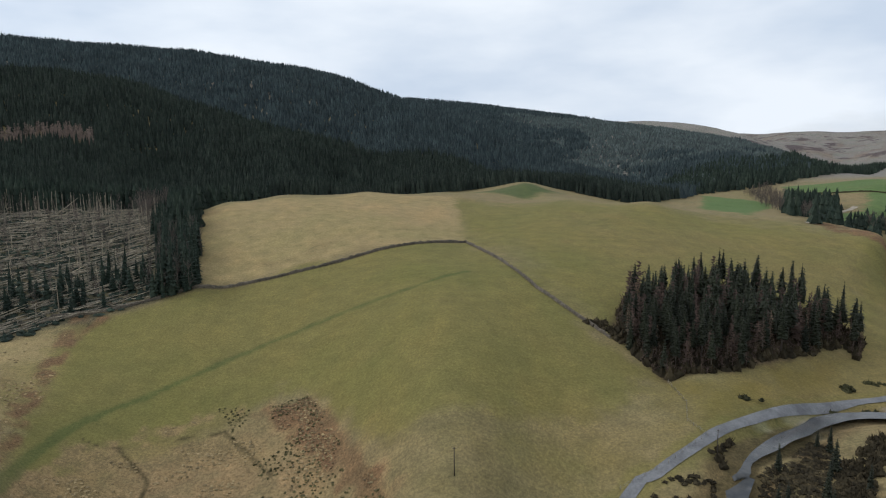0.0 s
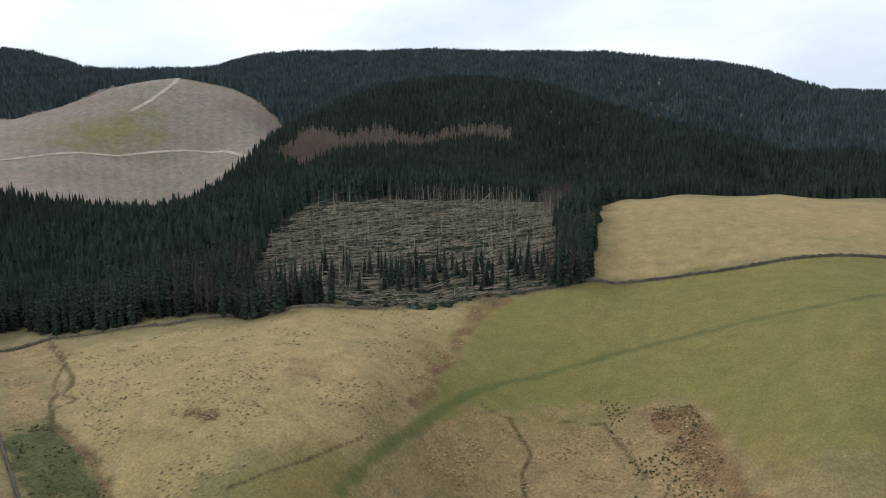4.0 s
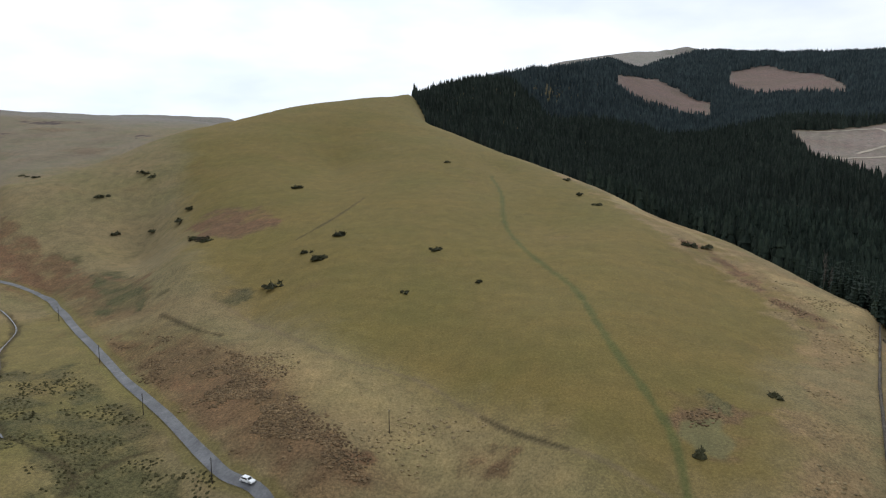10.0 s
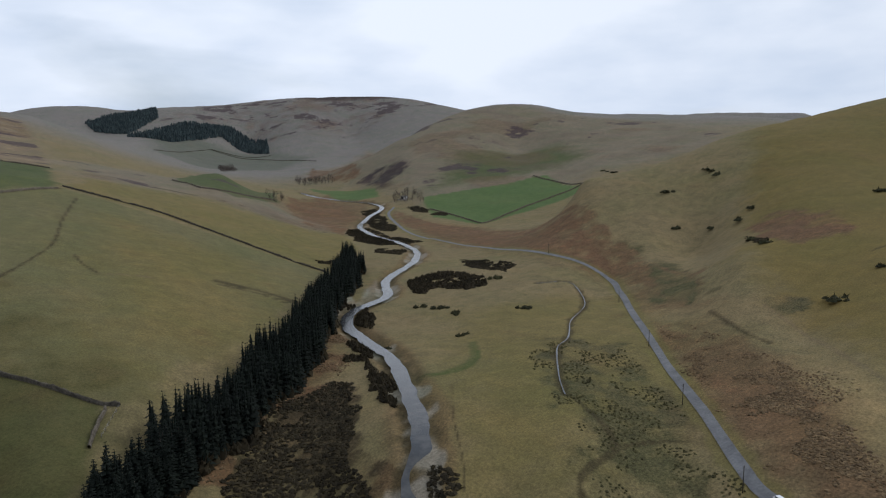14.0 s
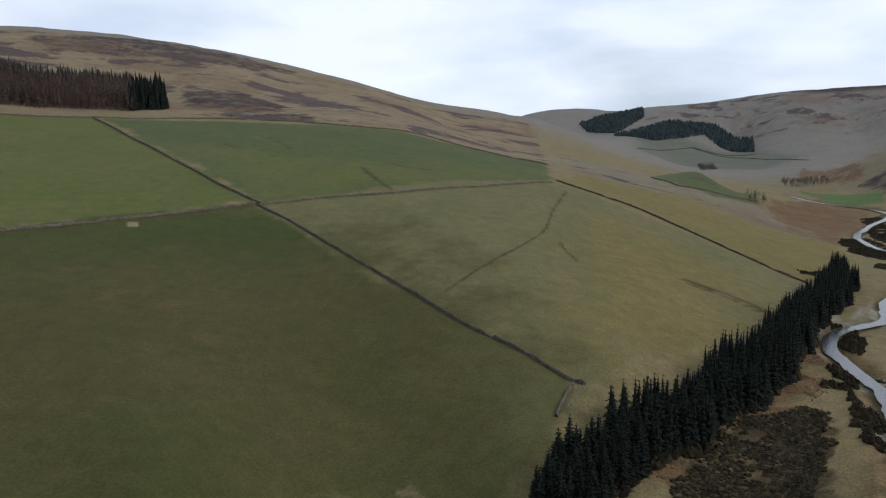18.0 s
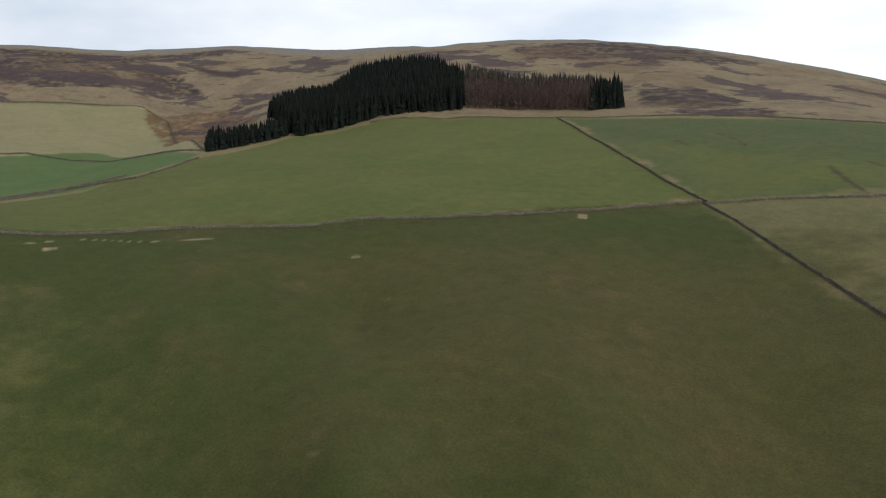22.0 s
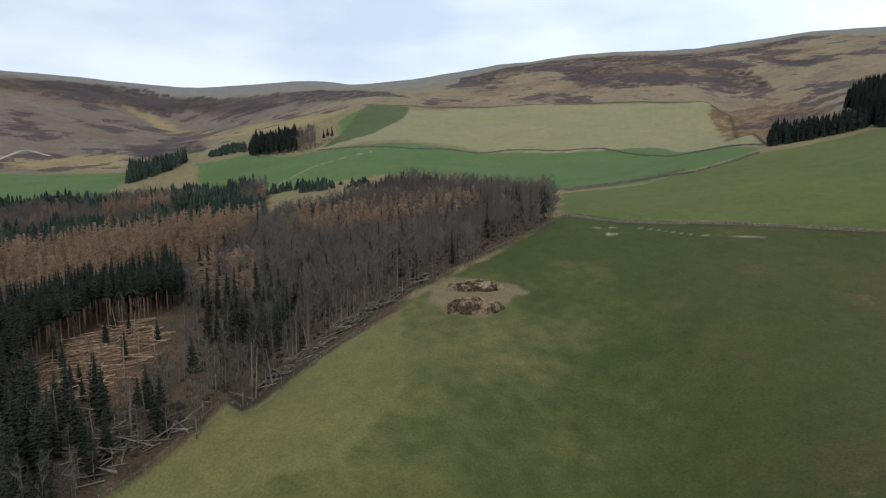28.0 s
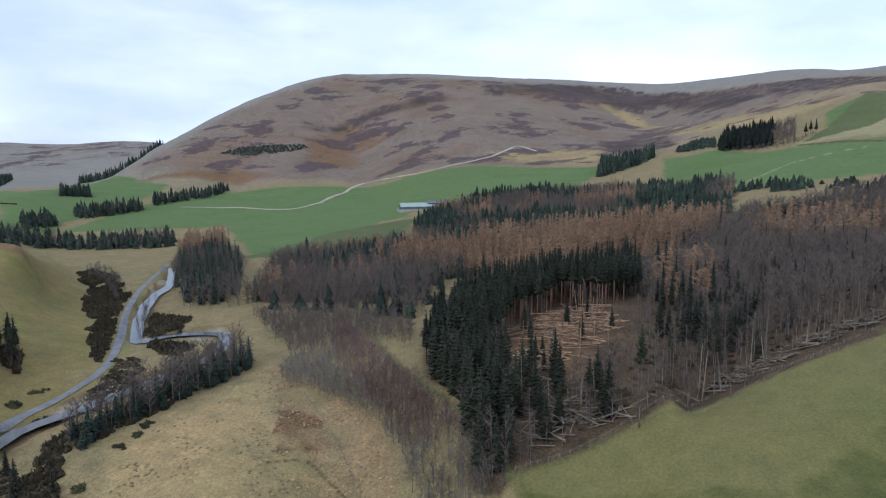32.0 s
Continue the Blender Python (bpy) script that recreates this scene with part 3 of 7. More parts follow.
COVER.append(("bracken", 1, [
    (-428, 72), (-418, 83), (-402, 81), (-408, 71),
]))
COVER.append(("bracken", 2, [
    (-347, 93), (-325, 97), (-294, 107), (-297, 113), (-317, 107),
]))
COVER.append(("bracken", 3, [
    (-410, 84), (-369, 99), (-341, 99), (-360, 91),
]))
COVER.append(("bracken", 5, [
    (-432, -241), (-448, -230), (-442, -193), (-415, -174), (-396, -187), (-392, -216),
]))
COVER.append(("brown", 8, [
    (-252, -173), (-241, -136), (-206, -93), (-184, -68), (-174, -69), (-186, -90), (-221, -135),
]))
COVER.append(("bracken", 3, [
    (-189, -81), (-182, -67), (-177, -56), (-176, -45), (-169, -52), (-176, -66),
]))
COVER.append(("bracken", 2, [
    (-220, -133), (-213, -121), (-206, -116), (-210, -125),
]))
COVER.append(("brown", 4, [
    (-187, -25), (-179, -10), (-170, -12), (-176, -23),
]))
COVER.append(("brown", 6, [
    (-174, -72), (-173, -58), (-169, -43), (-159, -52), (-161, -64),
]))
COVER.append(("drygreen", 2, [
    (-193, 36), (-196, 45), (-183, 46), (-178, 43), (-181, 37),
]))
COVER.append(("marsh", 4, [
    (-394, -288), (-383, -260), (-326, -206), (-306, -198), (-299, -213), (-304, -224),
]))
COVER.append(("marsh", 3, [
    (-300, -159), (-313, -147), (-307, -141), (-288, -146),
]))
COVER.append(("bracken", 3, [
    (-51, -189), (-73, -208), (-97, -229), (-147, -287), (-178, -328), (-162, -286), (-135, -245), (-117, -231),
    (-93, -222), (-71, -199), (-64, -188),
]))
COVER.append(("scrubfloor", 1.5, [
    (-69, -197), (-93, -220), (-115, -226), (-124, -220), (-116, -200), (-102, -185), (-100, -153), (-95, -149),
    (-64, -188),
]))
COVER.append(("brown", 8, [
    (-270, -198), (-248, -156), (-233, -118), (-208, -91), (-187, -70), (-178, -55), (-170, -55), (-159, -73),
    (-187, -103), (-222, -146),
]))
COVER.append(("bracken", 2, [
    (-215, -130), (-215, -122), (-206, -116), (-206, -124),
]))
COVER.append(("brown", 5, [
    (-473, -550), (-458, -424), (-380, -280), (-351, -226), (-322, -201), (-295, -199), (-347, -273),
    (-376, -348), (-417, -477),
]))
COVER.append(("marsh", 4, [
    (-380, -280), (-325, -206), (-297, -194), (-315, -224),
]))
COVER.append(("green", 2, [
    (-577, -818), (-630, -809), (-797, -787), (-712, -634), (-511, -615), (-493, -677),
]))
COVER.append(("bracken", 4, [
    (-506, -796), (-469, -666), (-473, -550), (-439, -407), (-347, -273), (-353, -326), (-393, -457),
    (-422, -601), (-440, -681),
]))
COVER.append(("heather", 6, [
    (-706, -1146), (-737, -1094), (-703, -1040), (-619, -989), (-654, -1142),
]))
COVER.append(("bracken", 8, [
    (-935, -1887), (-742, -1293), (-691, -1185), (-654, -1184), (-671, -1383),
]))
COVER.append(("moss", 3, [
    (-228, -803), (-401, -1295), (-387, -916), (-366, -833), (-276, -742),
]))
COVER.append(("bracken", 6, [
    (-405, -904), (-563, -1077), (-424, -744), (-335, -610), (-323, -671),
]))
COVER.append(("bare", 1.2, [
    (19, -287), (13, -288), (12, -282), (18, -283),
]))
COVER.append(("bare", 1.2, [
    (-38, -222), (-42, -222), (-42, -218), (-38, -218),
]))
COVER.append(("bare", 1.2, [
    (38, -179), (33, -182), (25, -181), (39, -177),
]))
COVER.append(("bare", 1.2, [
    (16, -184), (11, -183), (8, -179), (17, -181),
]))
COVER.append(("bare", 1.2, [
    (166, -355), (163, -357), (160, -351), (164, -349),
]))
COVER.append(("pale", 2, [
    (1016, -6), (1084, -76), (1252, -173), (1259, -386), (1163, -568), (1113, -670), (1058, -672), (584, -411),
    (847, -405), (941, -263),
]))
COVER.append(("green", 2, [
    (1047, 93), (996, -6), (918, -256), (845, -363), (835, -441), (560, -391), (520, -319), (522, -270),
    (571, -213), (637, -226), (714, -181), (750, -50), (743, 24), (730, 68),
]))
COVER.append(("moss", 2, [
    (1104, -44), (1326, -105), (1284, -178), (1171, -153), (1048, -88), (1025, -13),
]))
COVER.append(("heather", 5, [
    (1690, -586), (1566, -591), (1557, -673), (1566, -813), (1414, -792), (1255, -722), (1298, -585),
    (1410, -557), (1525, -548),
]))
COVER.append(("heather", 8, [
    (1694, -359), (1713, -471), (1599, -493), (1530, -371), (1588, -336),
]))
COVER.append(("heather", 8, [
    (1486, -895), (1408, -925), (1207, -848), (1210, -768), (1312, -776),
]))
COVER.append(("bracken", 5, [
    (1103, -664), (617, -434), (897, -674), (859, -709), (1052, -802), (1092, -743),
]))
COVER.append(("bare", 1, [
    (186, -213), (181, -216), (179, -214), (184, -212),
]))
COVER.append(("bare", 1, [
    (335, -146), (332, -153), (328, -150), (330, -145),
]))
COVER.append(("bare", 1, [
    (128, -116), (124, -117), (123, -115), (127, -114),
]))
COVER.append(("bare", 1, [
    (230, -238), (226, -242), (223, -239), (226, -236),
]))
COVER.append(("worn", 3, [
    (275, -44), (292, -55), (284, -75), (276, -82), (263, -75), (250, -61), (255, -48),
]))
COVER.append(("heather", 6, [
    (2062, 862), (2334, 689), (2390, 332), (2288, 276), (2083, 396), (2077, 476), (1999, 589), (1966, 822),
]))
COVER.append(("heather", 6, [
    (1734, 1019), (1881, 931), (1813, 879), (1699, 945),
]))
COVER.append(("heather", 6, [
    (1483, 362), (1499, 227), (1317, 184), (1281, 252), (1335, 315),
]))
COVER.append(("straw", 8, [
    (2094, 531), (2044, 389), (1599, 208), (1464, 68), (1341, -80), (1286, 1), (1457, 199), (1964, 419),
]))
COVER.append(("bracken", 10, [
    (1421, 1096), (1627, 1082), (1507, 871), (1298, 957),
]))
COVER.append(("bracken", 0.8, [
    (163, 139), (169, 135), (166, 129), (159, 133),
]))
COVER.append(("bracken", 0.8, [
    (160, 130), (166, 126), (163, 119), (156, 123),
]))
COVER.append(("fieldbrown", 60, [
    (266, -213), (157, -307), (45, -368), (-14, -286), (-24, -254), (-20, -186), (112, -108),
]))
COVER.append(("bracken", 6, [
    (220, 83), (257, 98), (295, 86), (297, 64), (250, 51), (218, 55),
]))
COVER.append(("oldfield", 3, [
    (163, 58), (186, 37), (224, 11), (266, -32), (201, -25), (166, -4), (164, 33), (158, 56),
]))
# Worn paths, tracks, ditches and dark folds in plan: kind, width, course.
PATHS = []
PATHS.append(("brown", 6, [
    (-47, 224), (-36, 204), (-23, 177), (-13, 151),
]))
PATHS.append(("bracken", 6, [
    (-158, 295), (-148, 255), (-137, 217), (-129, 197),
]))
PATHS.append(("ditch", 1.6, [
    (-305, 161), (-233, 130), (-219, 115), (-193, 101),
]))
PATHS.append(("ditch", 1.2, [
    (-311, 135), (-326, 159), (-292, 172),
]))
PATHS.append(("ditch", 0.9, [
    (-156, -124), (-170, -118),
]))
PATHS.append(("pathgreen", 4, [
    (-134, -207), (-152, -202), (-170, -207), (-188, -229),
]))
PATHS.append(("ditch", 0.6, [
    (-147, -191), (-129, -167), (-114, -143), (-107, -134),
]))
PATHS.append(("ditch", 1.6, [
    (-120, -360), (-137, -354), (-154, -334),
]))
PATHS.append(("ditch", 1.9, [
    (69, -533), (47, -480), (39, -459),
]))
PATHS.append(("ditch", 2.5, [
    (-283, -175), (-263, -148), (-258, -134),
]))
PATHS.append(("track", 7, [
    (782, 835), (821, 757), (819, 647), (1003, 694), (1164, 738), (1158, 610), (1253, 524), (1395, 513), (1368, 461),
]))
PATHS.append(("track", 6.5, [
    (-879, 306), (-906, 413), (-860, 564), (-795, 669), (-712, 660),
]))
PATHS.append(("track", 6, [
    (-927, 360), (-995, 429), (-1094, 445), (-1080, 354),
]))
PATHS.append(("track", 8, [
    (-1072, 834), (-1026, 786), (-989, 720), (-969, 665),
]))
PATHS.append(("worn", 5, [
    (273, -84), (278, -73), (283, -51),
]))
PATHS.append(("ditch", 2.5, [
    (373, -133), (293, -223), (117, -412),
]))
PATHS.append(("pathgreen", 3, [
    (1021, 158), (835, 53),
]))
PATHS.append(("fieldbrown", 1.6, [
    (97, -259), (60, -281), (18, -285),
]))
PATHS.append(("ditch", 5, [
    (-124, -364), (-142, -357), (-159, -340),
]))
PATHS.append(("ditch", 1.6, [
    (-180, -701), (-230, -689), (-286, -682), (-327, -620),
]))
PATHS.append(("track", 6, [
    (236, 447), (396, 715), (495, 837),
]))

PATHS.append(("pathgreen", 3.4, [
    (-110, 126), (-112, 139), (-115, 164), (-120, 198), (-117, 221), (-101, 243), (-74, 267), (-44, 278),
    (-15, 285), (10, 307),
]))
PATHS.append(("bracken", 4, [
    (-148, 296), (-148, 264), (-141, 229), (-130, 203), (-123, 179),
]))
PATHS.append(("ditch", 1.3, [
    (-103, 208), (-95, 201), (-89, 196), (-88, 187), (-82, 177),
]))
PATHS.append(("ditch", 1.3, [
    (-73, 219), (-62, 207), (-52, 196),
]))
PATHS.append(("ditch", 0.9, [
    (-114, 208), (-107, 207), (-93, 214), (-82, 217), (-72, 219),
]))
PATHS.append(("ditch", 0.8, [
    (-127, 104), (-123, 107), (-121, 121), (-120, 135), (-118, 146),
]))
PATHS.append(("bracken", 2.5, [
    (-61, 227), (-50, 211), (-41, 200), (-30, 184),
]))
PATHS.append(("ditch", 1.2, [
    (-311, 165), (-264, 145), (-230, 122), (-212, 119), (-212, 112), (-196, 103),
]))
PATHS.append(("brown", 2, [
    (-196, 104), (-178, 101), (-160, 95), (-145, 90),
]))
PATHS.append(("pathgreen", 3.0, [
    (-591, -55), (-524, -41), (-437, -32), (-380, -17), (-316, 6), (-258, 16), (-228, 22), (-206, 28),
    (-184, 32), (-162, 32),
]))
PATHS.append(("ditch", 1.6, [
    (-378, -148), (-397, -143), (-430, -138), (-478, -134),
]))
PATHS.append(("worn", 2, [
    (-294, -156), (-278, -131), (-233, -82), (-225, -56), (-217, -40), (-198, -21), (-186, -9), (-175, 4),
    (-166, 21), (-160, 32),
]))
PATHS.append(("ditch", 1.2, [
    (-198, -21), (-186, -9), (-175, 4),
]))
PATHS.append(("ditch", 2.2, [
    (-168, -156), (-164, -142), (-159, -129), (-152, -122), (-138, -119), (-130, -115), (-127, -110),
]))
PATHS.append(("ditch", 1, [
    (-152, -122), (-167, -121), (-177, -110),
]))
PATHS.append(("pathgreen", 2, [
    (-144, -207), (-154, -199), (-169, -204), (-181, -217),
]))
PATHS.append(("ditch", 3, [
    (69, -532), (56, -498), (42, -467),
]))
PATHS.append(("ditch", 3, [
    (50, -560), (35, -545), (16, -545),
]))
PATHS.append(("ditch", 3, [
    (174, -645), (157, -630), (135, -590),
]))
PATHS.append(("ditch", 3, [
    (194, -596), (179, -584),
]))
PATHS.append(("ditch", 1.5, [
    (3, -291), (-18, -328), (-39, -368), (-54, -404), (-67, -462), (-87, -536),
]))
PATHS.append(("ditch", 2.6, [
    (-122, -359), (-134, -355), (-141, -352), (-152, -343), (-157, -339),
]))
PATHS.append(("ditch", 1.6, [
    (-59, -383), (-60, -368), (-64, -356),
]))
PATHS.append(("worn", 1.6, [
    (-69, -355), (-81, -356), (-91, -356),
]))
PATHS.append(("bare", 3, [
    (745, 70), (773, 44), (877, -7), (910, -75),
]))
PATHS.append(("bare", 2.5, [
    (889, -374), (886, -432), (902, -524),
]))
PATHS.append(("bare", 0.8, [
    (344, -144), (339, -165), (310, -183), (291, -205), (273, -227),
]))
PATHS.append(("ditch", 0.9, [
    (141, 125), (152, 120), (150, 112), (147, 103),
]))
PATHS.append(("pathgreen", 2.5, [
    (266, 174), (224, 132), (199, 100), (176, 74), (160, 60),
]))
# Scrub in plan, and single bushes.
SCRUB = []
SCRUB.append(("tall", [
    (48, 260), (60, 265), (67, 256), (64, 245), (61, 253), (54, 257),
]))
SCRUB.append(("low", [
    (64, 251), (74, 223), (98, 227), (97, 230), (75, 228), (67, 252),
]))
SCRUB.append(("low", [
    (-125, -219), (-122, -234), (-91, -221), (-66, -199), (-50, -156), (-80, -143),
]))
SCRUB.append(("tall", [
    (-151, -272), (-156, -258), (-130, -205), (-121, -187), (-123, -201), (-138, -251),
]))
SCRUB.append(("tall", [
    (-243, -364), (-264, -385), (-284, -387), (-300, -375), (-289, -344), (-274, -321), (-262, -323), (-254, -343),
    (-237, -341),
]))
SCRUB.append(("tall", [
    (-191, -340), (-197, -331), (-172, -288), (-174, -307),
]))
SCRUB.append(("tall", [
    (-356, -646), (-382, -645), (-371, -585), (-357, -545), (-336, -545), (-328, -574),
]))
SCRUB.append(("low", [
    (-457, -770), (-462, -727), (-414, -658), (-410, -686),
]))
SCRUB.append(("low", [
    (-322, -527), (-336, -505), (-317, -477), (-302, -503),
]))
SCRUB.append(("low", [
    (-328, -415), (-324, -368), (-311, -356), (-317, -397),
]))
SCRUB.append(("low", [
    (-97, -139), (-108, -149), (-109, -141), (-105, -135),
]))
SCRUB.append(("low", [
    (-526, -780), (-539, -767), (-514, -713), (-503, -733),
]))
SCRUB.append(("low", [
    (-515, -712), (-532, -700), (-513, -678), (-501, -690),
]))
SCRUB.append(("low", [
    (67, 145), (86, 179), (108, 195), (108, 163), (80, 119),
]))
SCRUB.append(("tall", [
    (73, 179), (87, 188), (83, 181), (72, 174),
]))
SCRUB.append(("low", [
    (51, 160), (55, 165), (62, 167), (68, 165), (63, 160),
]))
SCRUB.append(("tall", [
    (113, 221), (123, 232), (127, 227), (135, 228), (129, 224), (113, 218),
]))
SCRUB.append(("tall", [
    (318, 447), (344, 461), (332, 421), (283, 349), (239, 299), (206, 264), (185, 241), (180, 245), (198, 274),
    (228, 307), (257, 353), (289, 392),
]))
SCRUB.append(("low", [
    (159, 220), (191, 244), (195, 236), (169, 210), (155, 211),
]))
SCRUB.append(("tall", [
    (254, 298), (259, 275), (233, 252), (226, 268),
]))
SCRUB.append(("tall", [
    (216, 253), (223, 238), (207, 224), (205, 236),
]))
SCRUB.append(("tall", [
    (84, 148), (121, 194), (144, 189), (182, 193), (208, 190), (188, 175), (163, 177), (133, 175), (120, 178),
    (82, 141),
]))
SCRUB.append(("low", [
    (-425, -242), (-401, -219), (-379, -200), (-397, -225),
]))
SCRUB.append(("rush", [
    (-206, 106), (-171, 99), (-148, 91), (-143, 89), (-155, 74), (-184, 87), (-206, 95),
]))
SCRUB.append(("rush", [
    (-206, -209), (-230, -185), (-198, -133), (-151, -82), (-130, -108), (-141, -121), (-157, -144), (-177, -179),
]))
SCRUB.append(("low", [
    (-187, -108), (-183, -101), (-181, -101), (-185, -108),
]))
SCRUB.append(("rush", [
    (-80, 232), (-48, 227), (-23, 183), (-12, 154), (-30, 151),
]))
SCRUB.append(("low", [
    (-233, -471), (-276, -493), (-264, -476), (-230, -457),
]))
SCRUB.append(("low", [
    (-357, -645), (-395, -669), (-379, -588), (-335, -578),
]))
SCRUB.append(("low", [
    (-330, -579), (-378, -577), (-374, -533), (-327, -536),
]))
SCRUB.append(("low", [
    (-467, -804), (-503, -821), (-459, -742), (-441, -746),
]))
SCRUB.append(("low", [
    (-429, -719), (-426, -648), (-397, -616), (-388, -646),
]))
SCRUB.append(("low", [
    (-340, -383), (-329, -358), (-311, -345), (-322, -368),
]))
SCRUB.append(("low", [
    (-331, -416), (-339, -394), (-322, -368), (-314, -385),
]))
POLES = [
    (-159, -87), (2, 159), (73, 178), (-189, -47), (-195, -129), (-302, -242), (-240, -176), (-360, -353),
]
SPOTS = {"car": (-158, -78), "barn": (796, 430), "shed": (796, 399), "heap": (258, -60), "heap2": (281, -66), "snag": (-275, 490), "pine": (410, -134), "pine2": (396, -137), "pine3": (423, -141), "hut": (-556, -833)}
BUSHES = [
    (-360, -62), (-296, -66), (-314, -35), (-354, -132), (-342, -120), (-383, -123), (-313, -133), (-215, 65),
    (-179, 38), (-503, -195), (-603, -94), (-413, 75), (-411, 80), (-499, 27), (-532, 16), (-592, 8), (-883, -21),
    (-461, -316), (-465, -290), (-381, -204), (-398, -221), (-556, -350), (-652, -506), (-821, -685), (-826, -700),
    (-813, -668), (-506, -360), (-531, -463), (-456, -262), (-473, -264), (150, 235), (138, 230), (137, 215),
    (95, 210), (138, 229), (124, 214), (187, 241), (149, 235), (139, 231), (142, 171), (136, 168), (110, 160),
    (129, 167), (-248, -260), (-218, -309), (-223, -299), (-221, -283), (-196, -246), (-160, -254), (-292, -334),
    (-559, -355), (-549, -340),
]

# Woods in plan.
WOODS = {}
WOODS["spruce_main"] = [
    (451, 1200), (225, 806), (117, 829), (21, 732), (-48, 704), (-122, 669), (-175, 589), (-174, 493), (-117, 322),
    (-116, 320), (-118, 316), (-151, 306), (-193, 284), (-220, 234), (-251, 209), (-282, 181), (-319, 173), (-356, 175), (-356, 155), (-343, 168), (-345, 150), (-385, 142), (-424, 134), (-492, 113), (-546, 81), (-616, 41), (-685, -10),
    (-760, -71), (-840, -144), (-958, -196), (-1281, -262), (-1634, -20), (-1957, 130), (-2624, 551), (-2296, 948),
    (-1807, 1106), (-1707, 1464), (-1269, 1857), (-763, 2018), (-742, 1956), (-271, 1877), (22, 1674), (257, 1482),
    (437, 1302),
]
WOODS["spruce_east"] = [
    (-198, 2998), (277, 2992), (617, 3018), (927, 2792), (1048, 2538), (1101, 2228), (1099, 2052), (825, 1561),
    (443, 1230), (323, 1267), (150, 1956), (-61, 2288),
]
WOODS["glade_windblow"] = [
    (-266, 242), (-202, 256), (-144, 304), (-136, 312), (-164, 413), (-223, 568), (-307, 494), (-392, 421),
    (-344, 329),
]
WOODS["glade_larch"] = [
    (-652, 682), (-541, 648), (-550, 748), (-529, 854), (-433, 875), (-408, 824), (-508, 819), (-490, 625),
    (-494, 572), (-494, 522), (-613, 607), (-594, 630),
]
WOODS["hill_wood_a"] = [
    (-577, -3215), (-707, -3353), (-912, -3419), (-844, -3133), (-645, -2827), (-578, -3029),
]
WOODS["hill_wood_b"] = [
    (-619, -2719), (-911, -3001), (-1110, -2996), (-1172, -2773), (-1076, -2517), (-1022, -2714),
    (-1011, -2852), (-754, -2621),
]
WOODS["glade_patch_a"] = [
    (-2025, 454), (-2102, 569), (-1825, 621), (-1608, 595), (-1508, 557), (-1584, 479), (-1640, 417), (-1816, 405),
]
WOODS["glade_patch_b"] = [
    (-1618, 127), (-1822, 237), (-1637, 332), (-1426, 290), (-1470, 215), (-1468, 156), (-1496, 117),
]
WOODS["clump"] = [
    (65, 251), (75, 226), (99, 230), (134, 253), (168, 276), (155, 255), (163, 276), (131, 307), (80, 290),
]
WOODS["valley_conifer"] = [
    (446, 916), (248, 497), (468, 819), (482, 869), (460, 940),
]
WOODS["top_spruce"] = [
    (549, -495), (530, -561), (473, -691), (606, -885), (773, -1022), (808, -855), (831, -698),
]
WOODS["top_larch"] = [
    (476, -696), (412, -751), (349, -775), (408, -906), (606, -885),
]
WOODS["top_end"] = [
    (351, -774), (320, -795), (371, -908), (403, -894),
]
WOODS["low_wood"] = [
    (567, -399), (563, -499), (626, -555), (637, -458),
]
WOODS["strip"] = [
    (-45, -176), (-68, -200), (-98, -227), (-129, -261), (-177, -330), (-245, -419), (-269, -486), (-157, -323),
    (-114, -268), (-77, -229), (-44, -197), (-28, -176), (-18, -162), (-32, -162),
]
WOODS["patch_a"] = [
    (1058, 91), (1065, 30), (1039, -6), (1216, -4), (1212, 96),
]
WOODS["patch_b"] = [
    (1017, 249), (1182, 199), (1238, 208), (1183, 284),
]
WOODS["hill_scrub"] = [
    (1209, 1157), (1213, 1094), (1277, 1035), (1367, 1026), (1374, 1053), (1299, 1102), (1257, 1150),
]
WOODS["east_low"] = [
    (400, 1123), (513, 1164), (596, 1230), (759, 1415), (1335, 2138), (1551, 2460), (1500, 2846), (835, 1744),
    (523, 1562), (458, 1552),
]
WOODS["mid_fill"] = [
    (280, 250), (281, 197), (277, 150), (347, 169), (394, 176), (373, 217), (305, 214),
]
WOODS["hedge_a"] = [
    (485, 761), (535, 775), (565, 817), (513, 805),
]
WOODS["hedge_b"] = [
    (581, 807), (703, 827), (737, 867), (612, 849),
]
WOODS["hedge_c"] = [
    (700, 995), (747, 993), (787, 1045), (738, 1048),
]
WOODS["hedge_d"] = [
    (757, 866), (959, 908), (1000, 941), (801, 915),
]
WOODS["hedge_e"] = [
    (378, 627), (478, 520), (522, 568), (406, 672),
]
WOODS["hedge_f"] = [
    (1008, 1369), (1317, 1454), (1370, 1512), (1070, 1453),
]
WOODS["river_wood"] = [
    (274, 297), (282, 263), (405, 371), (447, 440), (380, 415),
]
WOODS["river_larch"] = [
    (380, 415), (429, 422), (495, 466), (467, 494),
]
WOODS["lane_wood"] = [
    (291, 264), (305, 214), (342, 192), (437, 236), (502, 281), (414, 340),
]
WOODS["farm_wood"] = [
    (445, 249), (513, 196), (548, 41), (809, 50), (851, 146), (866, 254), (829, 355), (773, 384), (645, 347),
]
WOODS["far_edge"] = [
    (701, 131), (715, 76), (680, -15), (637, -113), (670, -118), (719, -16), (761, 81), (746, 139),
]
WOODS["river_scrub"] = [
    (70, 143), (92, 183), (113, 198), (108, 164), (91, 136), (74, 131),
]
WOODS["mid_larch"] = [
    (373, 217), (388, 174), (418, 77), (469, 44), (541, 40), (507, 193), (435, 253),
]
